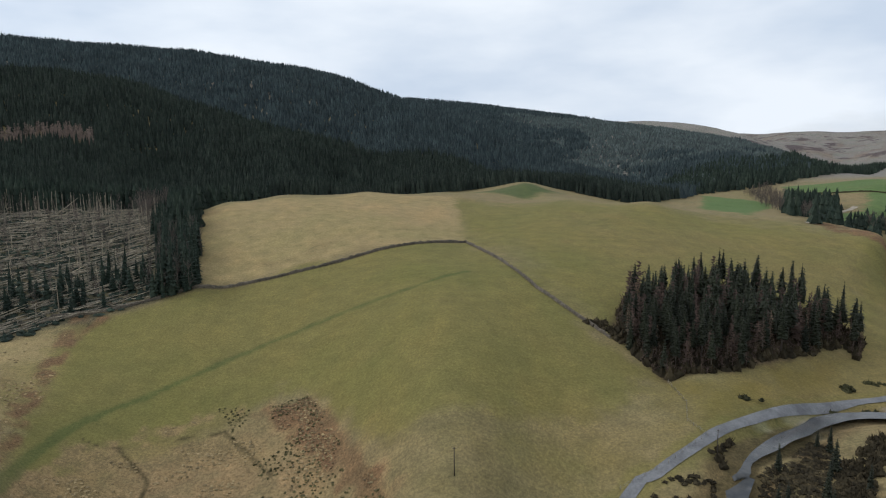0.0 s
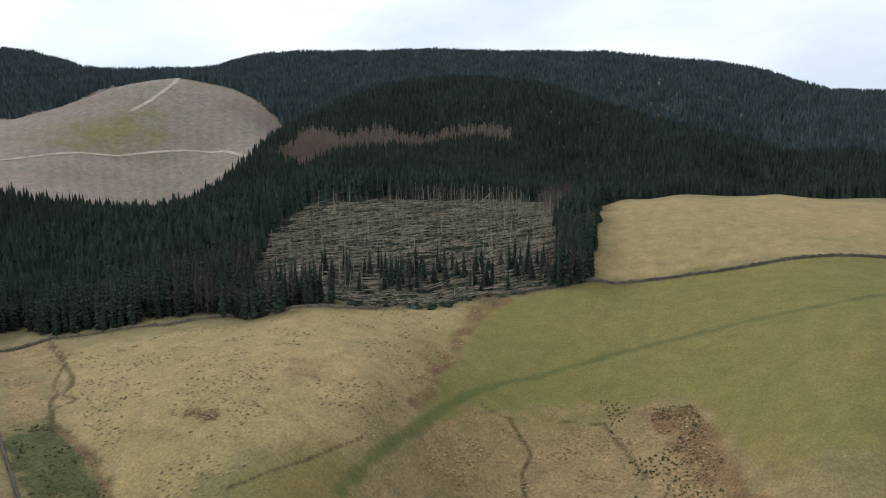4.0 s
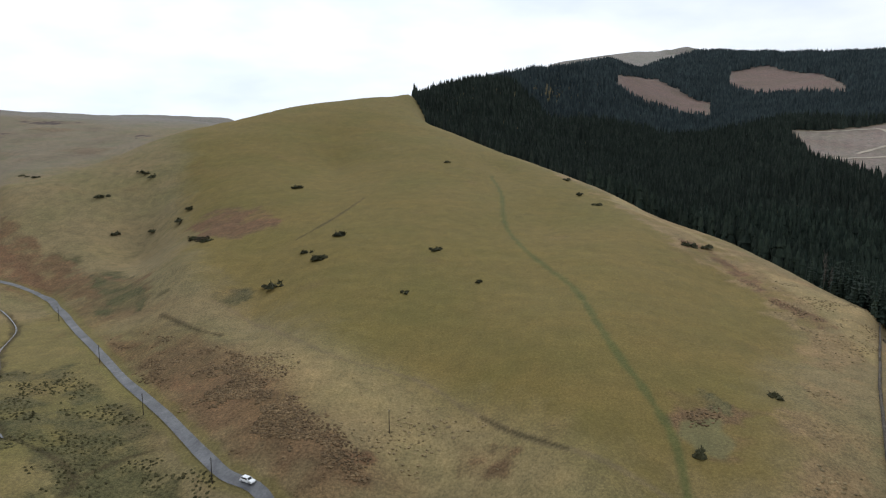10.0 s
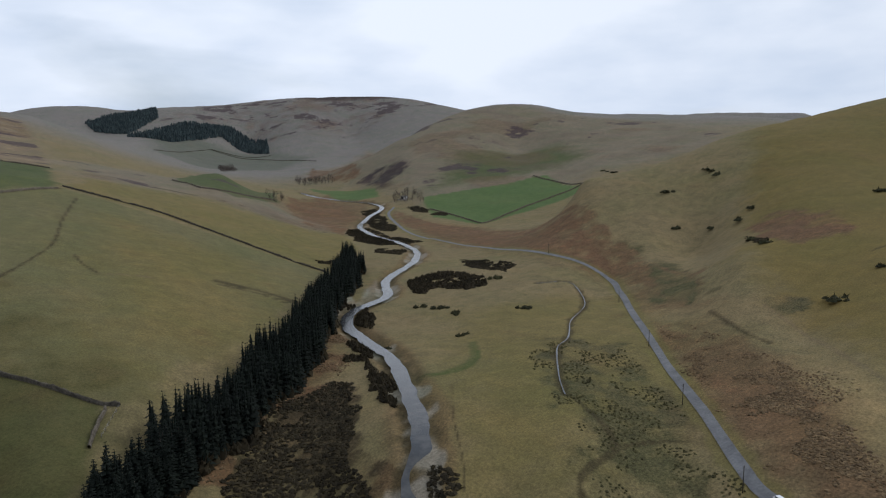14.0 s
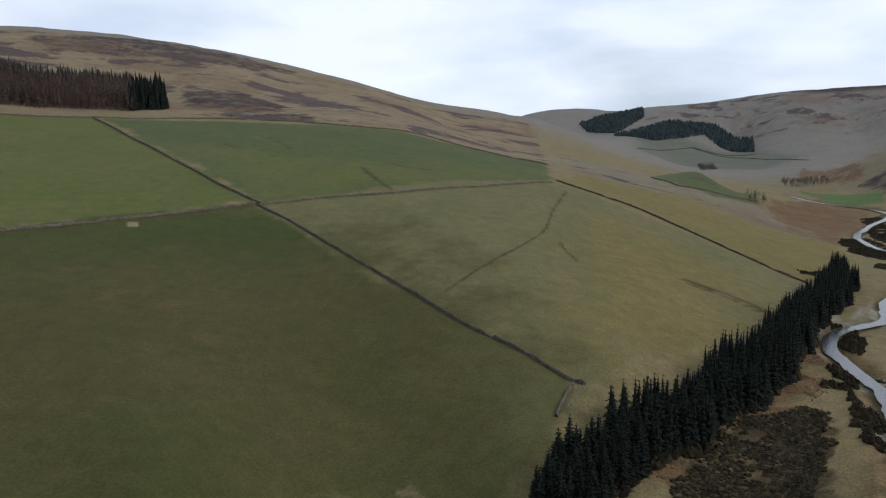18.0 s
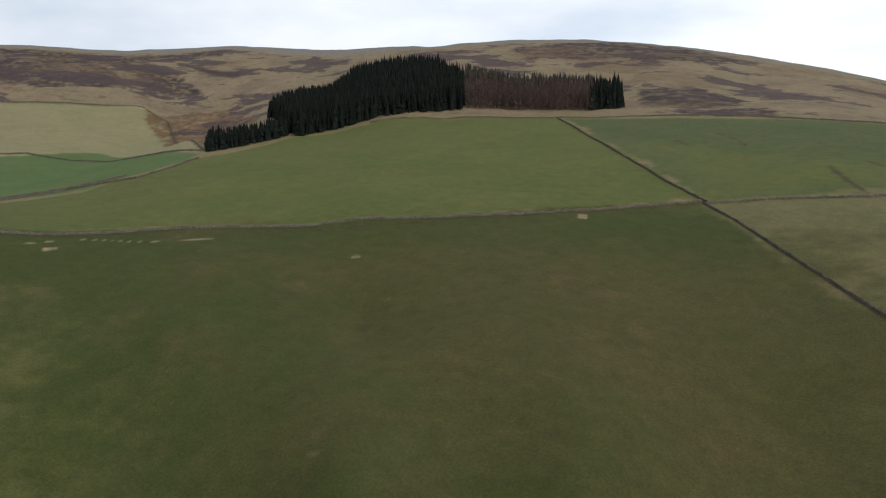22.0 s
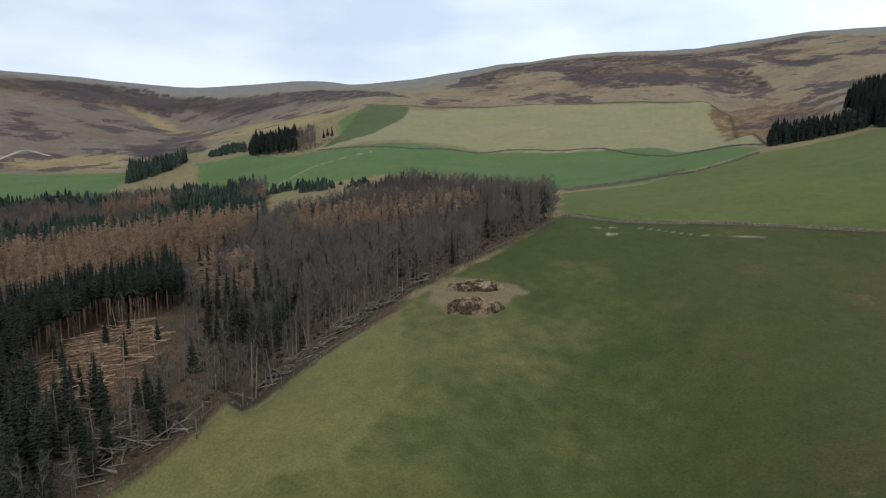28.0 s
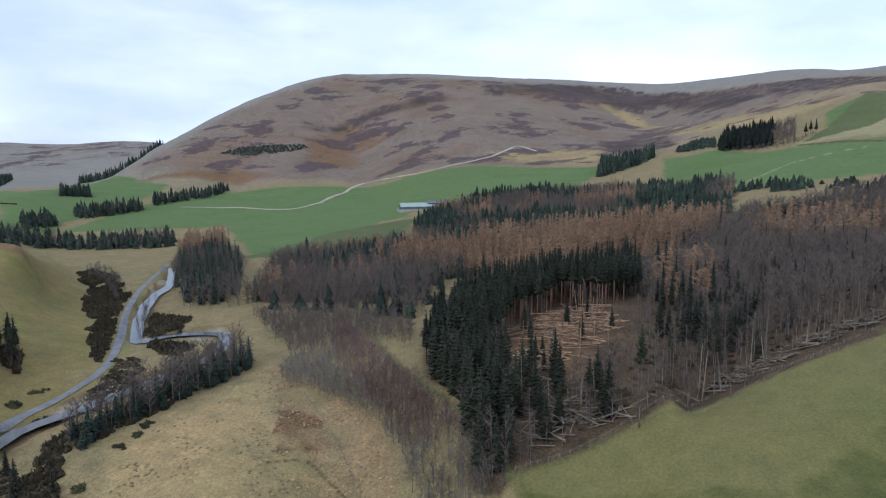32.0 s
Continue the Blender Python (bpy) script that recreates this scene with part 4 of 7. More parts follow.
WOODS["stand"] = [
    (162, 65), (203, 102), (221, 119), (249, 130), (304, 136), (336, 128), (373, 69), (328, 60), (294, 63),
    (295, 86), (257, 98), (222, 86), (187, 68),
]
WOODS["glade_stand"] = [
    (220, 83), (257, 98), (295, 86), (297, 64), (250, 51), (218, 55), (214, 69),
]
WOODS["stand_front"] = [
    (218, 82), (211, 69), (214, 51), (192, 34), (178, 51), (166, 60),
]
WOODS["wood_bare"] = [
    (368, -134), (335, -89), (298, -54), (242, -5), (186, 35), (165, 60), (183, 70), (211, 50), (289, 53), (386, 71),
    (547, 50), (674, -92), (532, -182),
]
WOODS["birch"] = [
    (202, 168), (252, 171), (224, 132), (168, 67), (154, 65), (140, 71), (170, 101), (184, 121), (187, 156),
]
WOODS["birch_purple"] = [
    (247, 183), (253, 165), (225, 127), (191, 92), (173, 76), (170, 93), (188, 122), (215, 154),
]
WOODS["birch_low"] = [
    (263, 235), (276, 187), (273, 154), (236, 128), (245, 160), (209, 168),
]
WOODS["wood_dark"] = [
    (235, 42), (249, 20), (273, 7), (325, 5), (361, 39), (341, 58),
]
WOODS["wood_edge"] = [
    (190, 38), (242, 0), (297, -50), (315, -52), (268, -3), (203, 37),
]
WOODS["russet_a"] = [
    (286, 50), (331, 30), (406, 29), (402, 67),
]
WOODS["russet_b"] = [
    (450, 17), (422, -29), (411, -99), (476, -111), (532, -29), (520, 18),
]
WOODS["river_bank"] = [
    (121, 176), (144, 176), (169, 175), (194, 177), (209, 189), (186, 201), (144, 189), (124, 188),
]
WOODS["blow_corner"] = [
    (-131, 313), (-115, 320), (-139, 379), (-188, 493), (-206, 493), (-155, 377),
]
WOODS["blow_bare"] = [
    (-209, 477), (-217, 564), (-218, 575), (-248, 563),
]
WOODS["snag_line"] = [
    (-427, 416), (-236, 527), (-238, 531), (-337, 498), (-431, 420),
]
WOODS["east_belt"] = [
    (238, 446), (389, 609), (409, 641), (257, 479),
]
WOODS["east_wood"] = [
    (466, 1081), (389, 827), (264, 503), (396, 744), (500, 1012), (529, 1154),
]
WOODS["corner"] = [
    (173, 67), (172, 56), (163, 60), (154, 61), (156, 69), (163, 70),
]
WOODS["patch_hedge"] = [
    (1191, 165), (1123, 100), (1231, 109), (1279, 149), (1240, 168),
]
WOODS["patch_front"] = [
    (1037, 87), (1032, -6), (1064, -28), (1054, -6), (1072, 30),
]
WOODS["top_back"] = [
    (539, -788), (472, -860), (403, -894), (430, -954), (628, -917),
]

ROADSIDE = [
    [(221, 271), (256, 309), (290, 344), (307, 355), (263, 309), (223, 268)],
    [(334, 457), (358, 472), (320, 400), (283, 350), (267, 341), (306, 403)],
]
VALLEY_TREES = [
    [(-758, -2181), (-825, -2224), (-725, -1935), (-632, -1807)],
    [(-351, -846), (-394, -887), (-378, -847), (-328, -786)],
    [(-658, -1421), (-670, -1256), (-638, -1188), (-599, -1284)],
    [(-574, -890), (-599, -849), (-554, -779), (-530, -817)],
]
# Lines in plan: width in metres, course.
LINES = {}
LINES["road"] = []
LINES["road"].append((5.0, [
    (394, 437), (326, 382), (309, 369), (284, 346), (249, 311), (226, 285), (200, 257), (180, 238), (163, 228), (147, 223), (128, 218), (108, 209), (90, 197), (77, 188), (66, 178), (54, 169), (45, 163),
    (11, 115), (-78, 59), (-101, -28), (-152, -68), (-164, -88), (-193, -120), (-228, -159),
    (-276, -211), (-324, -259), (-353, -295), (-360, -357), (-382, -461), (-394, -537), (-393, -552), (-415, -622),
    (-470, -739), (-514, -795),
]))
LINES["river"] = []
LINES["river"].append((9, [
    (-538, -1134), (-522, -1045), (-527, -966), (-514, -829), (-442, -745), (-382, -656), (-352, -520), (-312, -453),
    (-252, -400), (-222, -353), (-185, -328), (-166, -300), (-152, -240), (-129, -191), (-111, -159), (-95, -140),
    (-48, -62), (-4, 26), (14, 77), (72, 163), (76, 169), (79, 178), (87, 184), (101, 194), (118, 207), (132, 211), (146, 208), (159, 208), (174, 208), (197, 213), (208, 211), (231, 223), (239, 236), (235, 252), (225, 260), (216, 262), (229, 279), (257, 308), (291, 339), (317, 355), (341, 376), (378, 416),
]))
LINES["stream"] = []
LINES["stream"].append((2.2, [
    (-298, -302), (-317, -291), (-287, -253), (-249, -228), (-222, -205), (-205, -195), (-178, -168), (-167, -155),
]))
LINES["wall"] = []
LINES["wall"].append((1.2, [
    (-189, 288), (-148, 304), (-109, 325), (-52, 341), (12, 381), (28, 328), (39, 290), (51, 265), (61, 249),
]))
LINES["wall"].append((1.2, [
    (-310, 136), (-315, 168), (-257, 187), (-246, 223), (-207, 240), (-190, 279), (-145, 306), (-109, 325),
]))
LINES["wall"].append((1.2, [
    (-344, 149), (-239, 105), (-191, 87), (-155, 74), (-104, 55),
]))
LINES["wall"].append((1.2, [
    (117, -416), (90, -387), (45, -329), (15, -287), (-9, -255), (-31, -230), (-43, -220),
]))
LINES["wall"].append((1.2, [
    (355, -697), (229, -544), (152, -454), (116, -419),
]))
LINES["wall"].append((1.2, [
    (116, -416), (86, -435), (37, -453), (-18, -497), (-81, -569),
]))
LINES["wall"].append((1.2, [
    (-86, -582), (-135, -549), (-167, -503), (-197, -467), (-223, -433),
]))
LINES["wall"].append((1.2, [
    (374, -137), (318, -205), (259, -273), (192, -335), (119, -419),
]))
LINES["wall"].append((1.2, [
    (511, -568), (448, -642), (357, -700), (214, -765), (88, -775), (27, -789), (-100, -742),
]))
LINES["wall"].append((1.2, [
    (-530, -735), (-519, -617), (-655, -662), (-752, -668), (-777, -797),
]))
LINES["wall"].append((1.2, [
    (588, -211), (566, -258), (532, -301),
]))
LINES["wall"].append((1.2, [
    (-236, -834), (-243, -756), (-294, -778), (-364, -843),
]))
LINES["wall"].append((1.2, [
    (-39, -220), (-36, -214), (-31, -201),
]))
LINES["wall"].append((1.2, [
    (1008, -9), (914, -127), (938, -262), (858, -369), (588, -410),
]))
LINES["wall"].append((1.2, [
    (1338, -97), (1291, -179), (1250, -383), (1171, -572), (1111, -669), (1059, -678), (584, -411),
]))
LINES["wall"].append((1.2, [
    (571, -213), (546, -261), (494, -287), (533, -369),
]))
LINES["hedge"] = []
LINES["hedge"].append((3, [
    (-607, -2328), (-879, -2591), (-1051, -2455),
]))
LINES["hedge"].append((3, [
    (-876, -2582), (-969, -2443), (-1054, -2094),
]))
LINES["hedge"].append((3, [
    (516, 1050), (586, 925),
]))
LINES["fence"] = []
LINES["fence"].append((1, [
    (187, 35), (200, 24), (245, -6), (302, -55), (337, -89), (371, -137),
]))
LINES["fence"].append((1, [
    (163, 60), (191, 36), (231, 12), (263, -31),
]))
LINES["fence"].append((1, [
    (74, 223), (74, 205), (70, 193), (73, 185), (58, 172), (44, 166),
]))
LINES["fence"].append((1, [
    (184, 144), (165, 117), (150, 100),
]))
LINES["fence"].append((1, [
    (-43, -220), (-35, -206),
]))


# ---- small helpers ----
def part(name, bm, material, parent=None, label="", smooth=False):
    """One bmesh or mesh as one object, under a thing or a part."""
    if isinstance(bm, bmesh.types.BMesh):
        me = bpy.data.meshes.new(name)
        bm.to_mesh(me)
        bm.free()
    else:
        me = bm
    if material:
        me.materials.append(material)
    if smooth:
        me.polygons.foreach_set("use_smooth", [True] * len(me.polygons))
    ob = new(name, me)
    if parent:
        ob.parent = parent
    if label:
        ob["label"] = label
    return ob


def mesh_of(name, verts, tris=None, quads=None, smooth=True):
    """A mesh from numpy arrays."""
    me = bpy.data.meshes.new(name)
    verts = np.asarray(verts, np.float32)
    me.vertices.add(len(verts))
    me.vertices.foreach_set("co", verts.ravel())
    loops, starts, n = [], [], 0
    for faces, k in ((tris, 3), (quads, 4)):
        if faces is not None and len(faces):
            faces = np.asarray(faces, np.int32)
            loops.append(faces.ravel())
            starts.append(n + np.arange(len(faces)) * k)
            n += faces.size
    loops, starts = np.concatenate(loops), np.concatenate(starts)
    me.loops.add(len(loops))
    me.loops.foreach_set("vertex_index", loops)
    me.polygons.add(len(starts))
    me.polygons.foreach_set("loop_start", starts.astype(np.int32))
    me.polygons.foreach_set("use_smooth", np.full(len(starts), smooth))
    me.update(calc_edges=True)
    return me


def lattice(ix, iy, seed):
    h = (ix.astype(np.int64) * 374761393 + iy.astype(np.int64) * 668265263 + seed * 974634777) & 0x7FFFFFFF
    h = ((h ^ (h >> 13)) * 1274126177) & 0x7FFFFFFF
    return ((h ^ (h >> 16)) & 0xFFFF) / 65535.0


def vnoise(x, y, size, seed=0, octaves=3):
    """Smooth noise of -1 to 1 with features of the given size in metres."""
    total, amp, norm = 0.0, 1.0, 0.0
    for o in range(octaves):
        u, v = x / size * 2**o, y / size * 2**o
        iu, iv = np.floor(u), np.floor(v)
        a, b = u - iu, v - iv
        a, b = a * a * (3 - 2 * a), b * b * (3 - 2 * b)
        s = seed * 17 + o
        n = (lattice(iu, iv, s) * (1 - a) + lattice(iu + 1, iv, s) * a) * (1 - b)
        n = n + (lattice(iu, iv + 1, s) * (1 - a) + lattice(iu + 1, iv + 1, s) * a) * b
        total, norm, amp = total + amp * (2 * n - 1), norm + amp, amp * 0.5
    return total / norm


def smooth01(x):
    x = np.clip(x, 0, 1)
    return x * x * (3 - 2 * x)


def inside(px, py, poly, reach=0.0):
    """Signed distance into an outline, in metres, positive inside; far outside it is just -reach."""
    poly = np.asarray(poly, float)
    out = np.full(px.shape, -reach - 1.0)
    lo, hi = poly.min(0) - reach, poly.max(0) + reach
    near = (px >= lo[0]) & (px <= hi[0]) & (py >= lo[1]) & (py <= hi[1])
    x, y = px[near], py[near]
    d, odd = np.full(x.shape, 1e9), np.zeros(x.shape, bool)
    for (x0, y0), (x1, y1) in zip(poly, np.roll(poly, -1, 0)):
        ex, ey = x1 - x0, y1 - y0
        t = np.clip(((x - x0) * ex + (y - y0) * ey) / (ex * ex + ey * ey + 1e-9), 0, 1)
        d = np.minimum(d, np.hypot(x - x0 - t * ex, y - y0 - t * ey))
        if y0 != y1:
            odd ^= ((y0 > y) != (y1 > y)) & (x < (x1 - x0) * (y - y0) / (y1 - y0) + x0)
    out[near] = np.where(odd, d, -d)
    return out


def course(points, step):
    """A smooth curve through plan points (Catmull-Rom), cut every few metres."""
    p = np.asarray(points, float)
    p = np.vstack([2 * p[0] - p[1], p, 2 * p[-1] - p[-2]])
    out = []
    for a, b, c, d in zip(p, p[1:], p[2:], p[3:]):
        n = max(2, int(np.hypot(*(c - b)) / step))
        t = (np.arange(n) / n)[:, None]
        out.append(0.5 * (2 * b + (c - a) * t + (2 * a - 5 * b + 4 * c - d) * t * t + (3 * b - 3 * c + d - a) * t**3))
    return np.vstack(out + [p[-2:-1]])


def angular(points, step):
    """A line with sharp corners through plan points, cut every few metres."""
    p = np.asarray(points, float)
    out = []
    for a, c in zip(p, p[1:]):
        n = max(1, int(round(np.hypot(*(c - a)) / step)))
        out.append(a + (c - a) * (np.arange(n) / n)[:, None])
    return np.vstack(out + [p[-1:]])


def line_distance(px, py, pts, reach):
    """Distance to a course in plan, in metres, at most reach."""
    out = np.full(px.shape, reach)
    lo, hi = pts.min(0) - reach, pts.max(0) + reach
    near = np.nonzero((px >= lo[0]) & (px <= hi[0]) & (py >= lo[1]) & (py <= hi[1]))[0]
    if not len(near):
        return out
    x, y = px[near], py[near]
    order = np.argsort(x)
    near, x, y = near[order], x[order], y[order]
    d = np.full(x.shape, float(reach))
    for (x0, y0), (x1, y1) in zip(pts, pts[1:]):
        i, j = np.searchsorted(x, (min(x0, x1) - reach, max(x0, x1) + reach))
        if i == j:
            continue
        m = i + np.nonzero((y[i:j] > min(y0, y1) - reach) & (y[i:j] < max(y0, y1) + reach))[0]
        ex, ey = x1 - x0, y1 - y0
        t = np.clip(((x[m] - x0) * ex + (y[m] - y0) * ey) / (ex * ex + ey * ey + 1e-9), 0, 1)
        d[m] = np.minimum(d[m], np.hypot(x[m] - x0 - t * ex, y[m] - y0 - t * ey))
    out[near] = d
    return out


# ---- materials ----
class Nodes:
    """A short way to write a node material."""

    def __init__(self, name):
        self.mat = bpy.data.materials.new(name)
        self.mat.use_nodes = True
        self.tree = self.mat.node_tree
        self.bsdf = self.tree.nodes["Principled BSDF"]

    def put(self, node, key, value):
        if isinstance(value, bpy.types.NodeSocket):
            self.tree.links.new(value, node.inputs[key])
        elif isinstance(value, tuple) and len(value) == 3 and node.inputs[key].type == "RGBA":
            node.inputs[key].default_value = (*value, 1)
        else:
            node.inputs[key].default_value = value

    def place(self):
        return self.tree.nodes.new("ShaderNodeTexCoord").outputs["Object"]

    def noise(self, scale, detail=4, rough=0.55, at=None, squash=None):
        n = self.tree.nodes.new("ShaderNodeTexNoise")
        src = at or self.place()
        if squash:
            m = self.tree.nodes.new("ShaderNodeMapping")
            m.inputs["Scale"].default_value = squash
            self.tree.links.new(src, m.inputs["Vector"])
            src = m.outputs["Vector"]
        self.tree.links.new(src, n.inputs["Vector"])
        for k, v in (("Scale", scale), ("Detail", detail), ("Roughness", rough)):
            n.inputs[k].default_value = v
        return n.outputs["Fac"]

    def span(self, fac, lo, hi, a=0.0, b=1.0):
        n = self.tree.nodes.new("ShaderNodeMapRange")
        for k, v in enumerate((fac, lo, hi, a, b)):
            self.put(n, k, v)
        return n.outputs["Result"]

    def mix(self, fac, a, b, blend="MIX"):
        n = self.tree.nodes.new("ShaderNodeMix")
        n.data_type, n.blend_type = "RGBA", blend
        for k, v in ((0, fac), (6, a), (7, b)):
            self.put(n, k, v)
        return n.outputs[2]

    def maths(self, op, a, b):
        n = self.tree.nodes.new("ShaderNodeMath")
        n.operation = op
        self.put(n, 0, a)
        self.put(n, 1, b)
        return n.outputs[0]

    def attr(self, name, out="Color"):
        n = self.tree.nodes.new("ShaderNodeAttribute")
        n.attribute_name = name
        return n.outputs[out]

    def island(self):
        return self.tree.nodes.new("ShaderNodeNewGeometry").outputs["Random Per Island"]

    def each(self):
        return self.tree.nodes.new("ShaderNodeObjectInfo").outputs["Random"]

    def bump(self, height, strength, distance):
        n = self.tree.nodes.new("ShaderNodeBump")
        self.put(n, "Strength", strength)
        self.put(n, "Distance", distance)
        self.put(n, "Height", height)
        self.put(self.bsdf, "Normal", n.outputs["Normal"])

    def done(self, colour, rough=0.9, spec=0.2):
        self.put(self.bsdf, "Base Color", colour)
        self.put(self.bsdf, "Roughness", rough)
        self.put(self.bsdf, "Specular IOR Level", spec)
        return self.mat


def grain(name, a, b, scale, rough=0.9, bump=0.0, spec=0.2, vary=None):
    """A surface of two colours mixed by noise at two sizes."""
    n = Nodes(name)
    fac = n.span(n.noise(scale, 6, 0.65), 0.32, 0.68)
    c = n.mix(fac, a, b)
    c = n.mix(n.span(n.noise(scale * 0.13, 3), 0.3, 0.7), c, n.mix(1.0, c, (0.6, 0.6, 0.6), "MULTIPLY"))
    if vary:
        src = n.each() if vary == "each" else n.island()
        low, high = ((0.84, 0.85, 0.86), (1.16, 1.15, 1.12)) if vary == "twig" else ((0.65, 0.65, 0.65), (1.35, 1.3, 1.2))
        c = n.mix(src, n.mix(1.0, c, low, "MULTIPLY"), n.mix(1.0, c, high, "MULTIPLY"))
    if bump:
        n.bump(fac, 0.6, bump)
    return n.done(c, rough, spec)


# base colours of the land: colour, then how tussocky it is
KINDS = {
    "rough": ((0.168, 0.134, 0.074), 0.9),
    "straw": ((0.228, 0.174, 0.092), 0.9),
    "tan": ((0.195, 0.140, 0.078), 1.1),
    "olive": ((0.148, 0.120, 0.050), 0.7),
    "pasture": ((0.089, 0.098, 0.032), 0.5),
    "olivegreen": ((0.134, 0.117, 0.043), 0.6),
    "fieldgreen": ((0.047, 0.056, 0.0165), 0.45),
    "fieldbrown": ((0.064, 0.058, 0.022), 0.5),
    "green": ((0.080, 0.116, 0.042), 0.4),
    "drygreen": ((0.126, 0.114, 0.056), 0.6),
    "gold": ((0.138, 0.106, 0.037), 0.5),
    "marsh": ((0.088, 0.079, 0.042), 1.7),
    "brown": ((0.128, 0.084, 0.049), 1.4),
    "bracken": ((0.128, 0.078, 0.047), 1.4),
    "heather": ((0.043, 0.032, 0.033), 1.3),
    "moss": ((0.072, 0.085, 0.036), 0.6),
    "hillgrass": ((0.163, 0.138, 0.102), 0.8),
    "moor": ((0.195, 0.150, 0.101), 0.9),
    "heath": ((0.142, 0.112, 0.097), 1.1),
    "hazemoor": ((0.165, 0.152, 0.148), 0.8),
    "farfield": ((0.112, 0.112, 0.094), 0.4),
    "pale": ((0.205, 0.182, 0.104), 0.5),
    "clearfell": ((0.182, 0.153, 0.147), 1.3),
    "felled": ((0.120, 0.081, 0.074), 1.0),
    "needles": ((0.066, 0.047, 0.033), 1.5),
    "brash": ((0.078, 0.068, 0.045), 1.7),
    "gravel": ((0.240, 0.222, 0.196), 1.0),
    "track": ((0.300, 0.250, 0.180), 0.6),
    "pathgreen": ((0.070, 0.082, 0.029), 0.5),
    "scrubfloor": ((0.062, 0.047, 0.028), 1.4),
    "ditch": ((0.060, 0.048, 0.026), 1.2),
    "bogmoss": ((0.060, 0.066, 0.031), 1.8),
    "bare": ((0.235, 0.190, 0.125), 0.8),
    "oldfield": ((0.120, 0.109, 0.044), 0.5),
    "worn": ((0.150, 0.115, 0.066), 0.6),
}


# covers that lie in broken tufts and patches
PATCHY = {"brown", "bracken", "marsh", "bogmoss", "bare", "scrubfloor", "tan", "heather"}


# share of heather patches in the moorland covers
MOSAIC = {"moor": 1.0, "heath": 0.96, "hazemoor": 0.95, "hillgrass": 0.72}


def ground_material():
    n = Nodes("turf")
    tint, tuft = n.attr("tint"), n.attr("tuft", "Fac")
    blades = n.noise(4.2, 4, 0.7)
    fine = n.noise(1.15, 6, 0.7)
    mid = n.noise(0.14, 7, 0.66)
    big = n.noise(0.016, 6, 0.6)
    streak = n.noise(0.30, 6, 0.65, squash=(0.22, 1.0, 1.0))
    drift = n.noise(0.045, 6, 0.62, squash=(1.0, 0.35, 1.0))
    rough = n.span(tuft, 0.3, 1.5, 0.30, 1.0)
    c = n.mix(n.span(mid, 0.30, 0.70), n.mix(1.0, tint, (0.66, 0.69, 0.66), "MULTIPLY"), n.mix(1.0, tint, (1.30, 1.25, 1.18), "MULTIPLY"))
    c = n.mix(rough, tint, c)
    c = n.mix(n.maths("MULTIPLY", n.span(big, 0.42, 0.66), 0.45), c, n.mix(1.0, c, (0.72, 0.88, 0.70), "MULTIPLY"))
    c = n.mix(n.maths("MULTIPLY", n.span(drift, 0.46, 0.70), 0.40), c, n.mix(1.0, c, (1.28, 1.16, 1.06), "MULTIPLY"))
    c = n.mix(n.maths("MULTIPLY", n.span(streak, 0.50, 0.74), n.span(tuft, 0.3, 1.5, 0.16, 0.42)), c, n.mix(1.0, c, (1.32, 1.22, 1.12), "MULTIPLY"))
    # heather and peat broken up over the moorland grass
    heath = n.attr("mosaic", "Fac")
    patch = n.noise(0.0075, 12, 0.66, squash=(1.0, 1.0, 1.6))
    patch = n.span(n.maths("ADD", patch, n.maths("MULTIPLY", heath, 0.25)), 0.775, 0.80)
    crumb = n.noise(0.035, 8, 0.68)
    crumb = n.span(n.maths("ADD", crumb, n.maths("MULTIPLY", heath, 0.25)), 0.83, 0.87)
    ling = n.mix(n.span(mid, 0.3, 0.7), (0.036, 0.026, 0.030), (0.078, 0.056, 0.057))
    c = n.mix(n.maths("MULTIPLY", n.span(n.noise(0.012, 6, 0.6), 0.48, 0.66), n.maths("MULTIPLY", heath, 0.55)), c, (0.118, 0.082, 0.066))
    c = n.mix(n.maths("MULTIPLY", crumb, 0.5), c, ling)
    c = n.mix(n.maths("MULTIPLY", patch, 0.85), c, ling)
    f = n.span(fine, 0.34, 0.66)
    grainy = n.mix(f, n.mix(1.0, c, (0.52, 0.52, 0.50), "MULTIPLY"), n.mix(1.0, c, (1.46, 1.43, 1.36), "MULTIPLY"))
    c = n.mix(rough, c, grainy)
    h = n.span(blades, 0.34, 0.66)
    grainy = n.mix(h, n.mix(1.0, c, (0.66, 0.66, 0.64), "MULTIPLY"), n.mix(1.0, c, (1.32, 1.30, 1.25), "MULTIPLY"))
    c = n.mix(n.span(tuft, 0.3, 1.5, 0.45, 0.85), c, grainy)
    n.bump(n.maths("ADD", fine, n.maths("MULTIPLY", mid, 2.0)), n.span(tuft, 0.3, 1.5, 0.35, 0.8), 0.4)
    return n.done(c, 0.95, 0.1)


M_GROUND = ground_material()
M_ASPHALT = grain("asphalt", (0.125, 0.125, 0.132), (0.190, 0.188, 0.188), 1.4, 0.75, 0.01)
M_STONE = grain("dry stone", (0.068, 0.059, 0.046), (0.18, 0.157, 0.126), 1.1, 0.95, 0.05, 0.2, "each")
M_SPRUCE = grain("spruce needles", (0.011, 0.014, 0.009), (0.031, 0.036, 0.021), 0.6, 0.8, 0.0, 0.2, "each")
M_SPRUCE_SHADE = grain("shaded spruce needles", (0.006, 0.009, 0.008), (0.019, 0.025, 0.019), 0.6, 0.9, 0.0, 0.1, "island")
M_SPRUCE_FAR = grain("spruce canopy", (0.018, 0.029, 0.024), (0.043, 0.058, 0.043), 0.25, 0.9, 0.0, 0.1, "island")
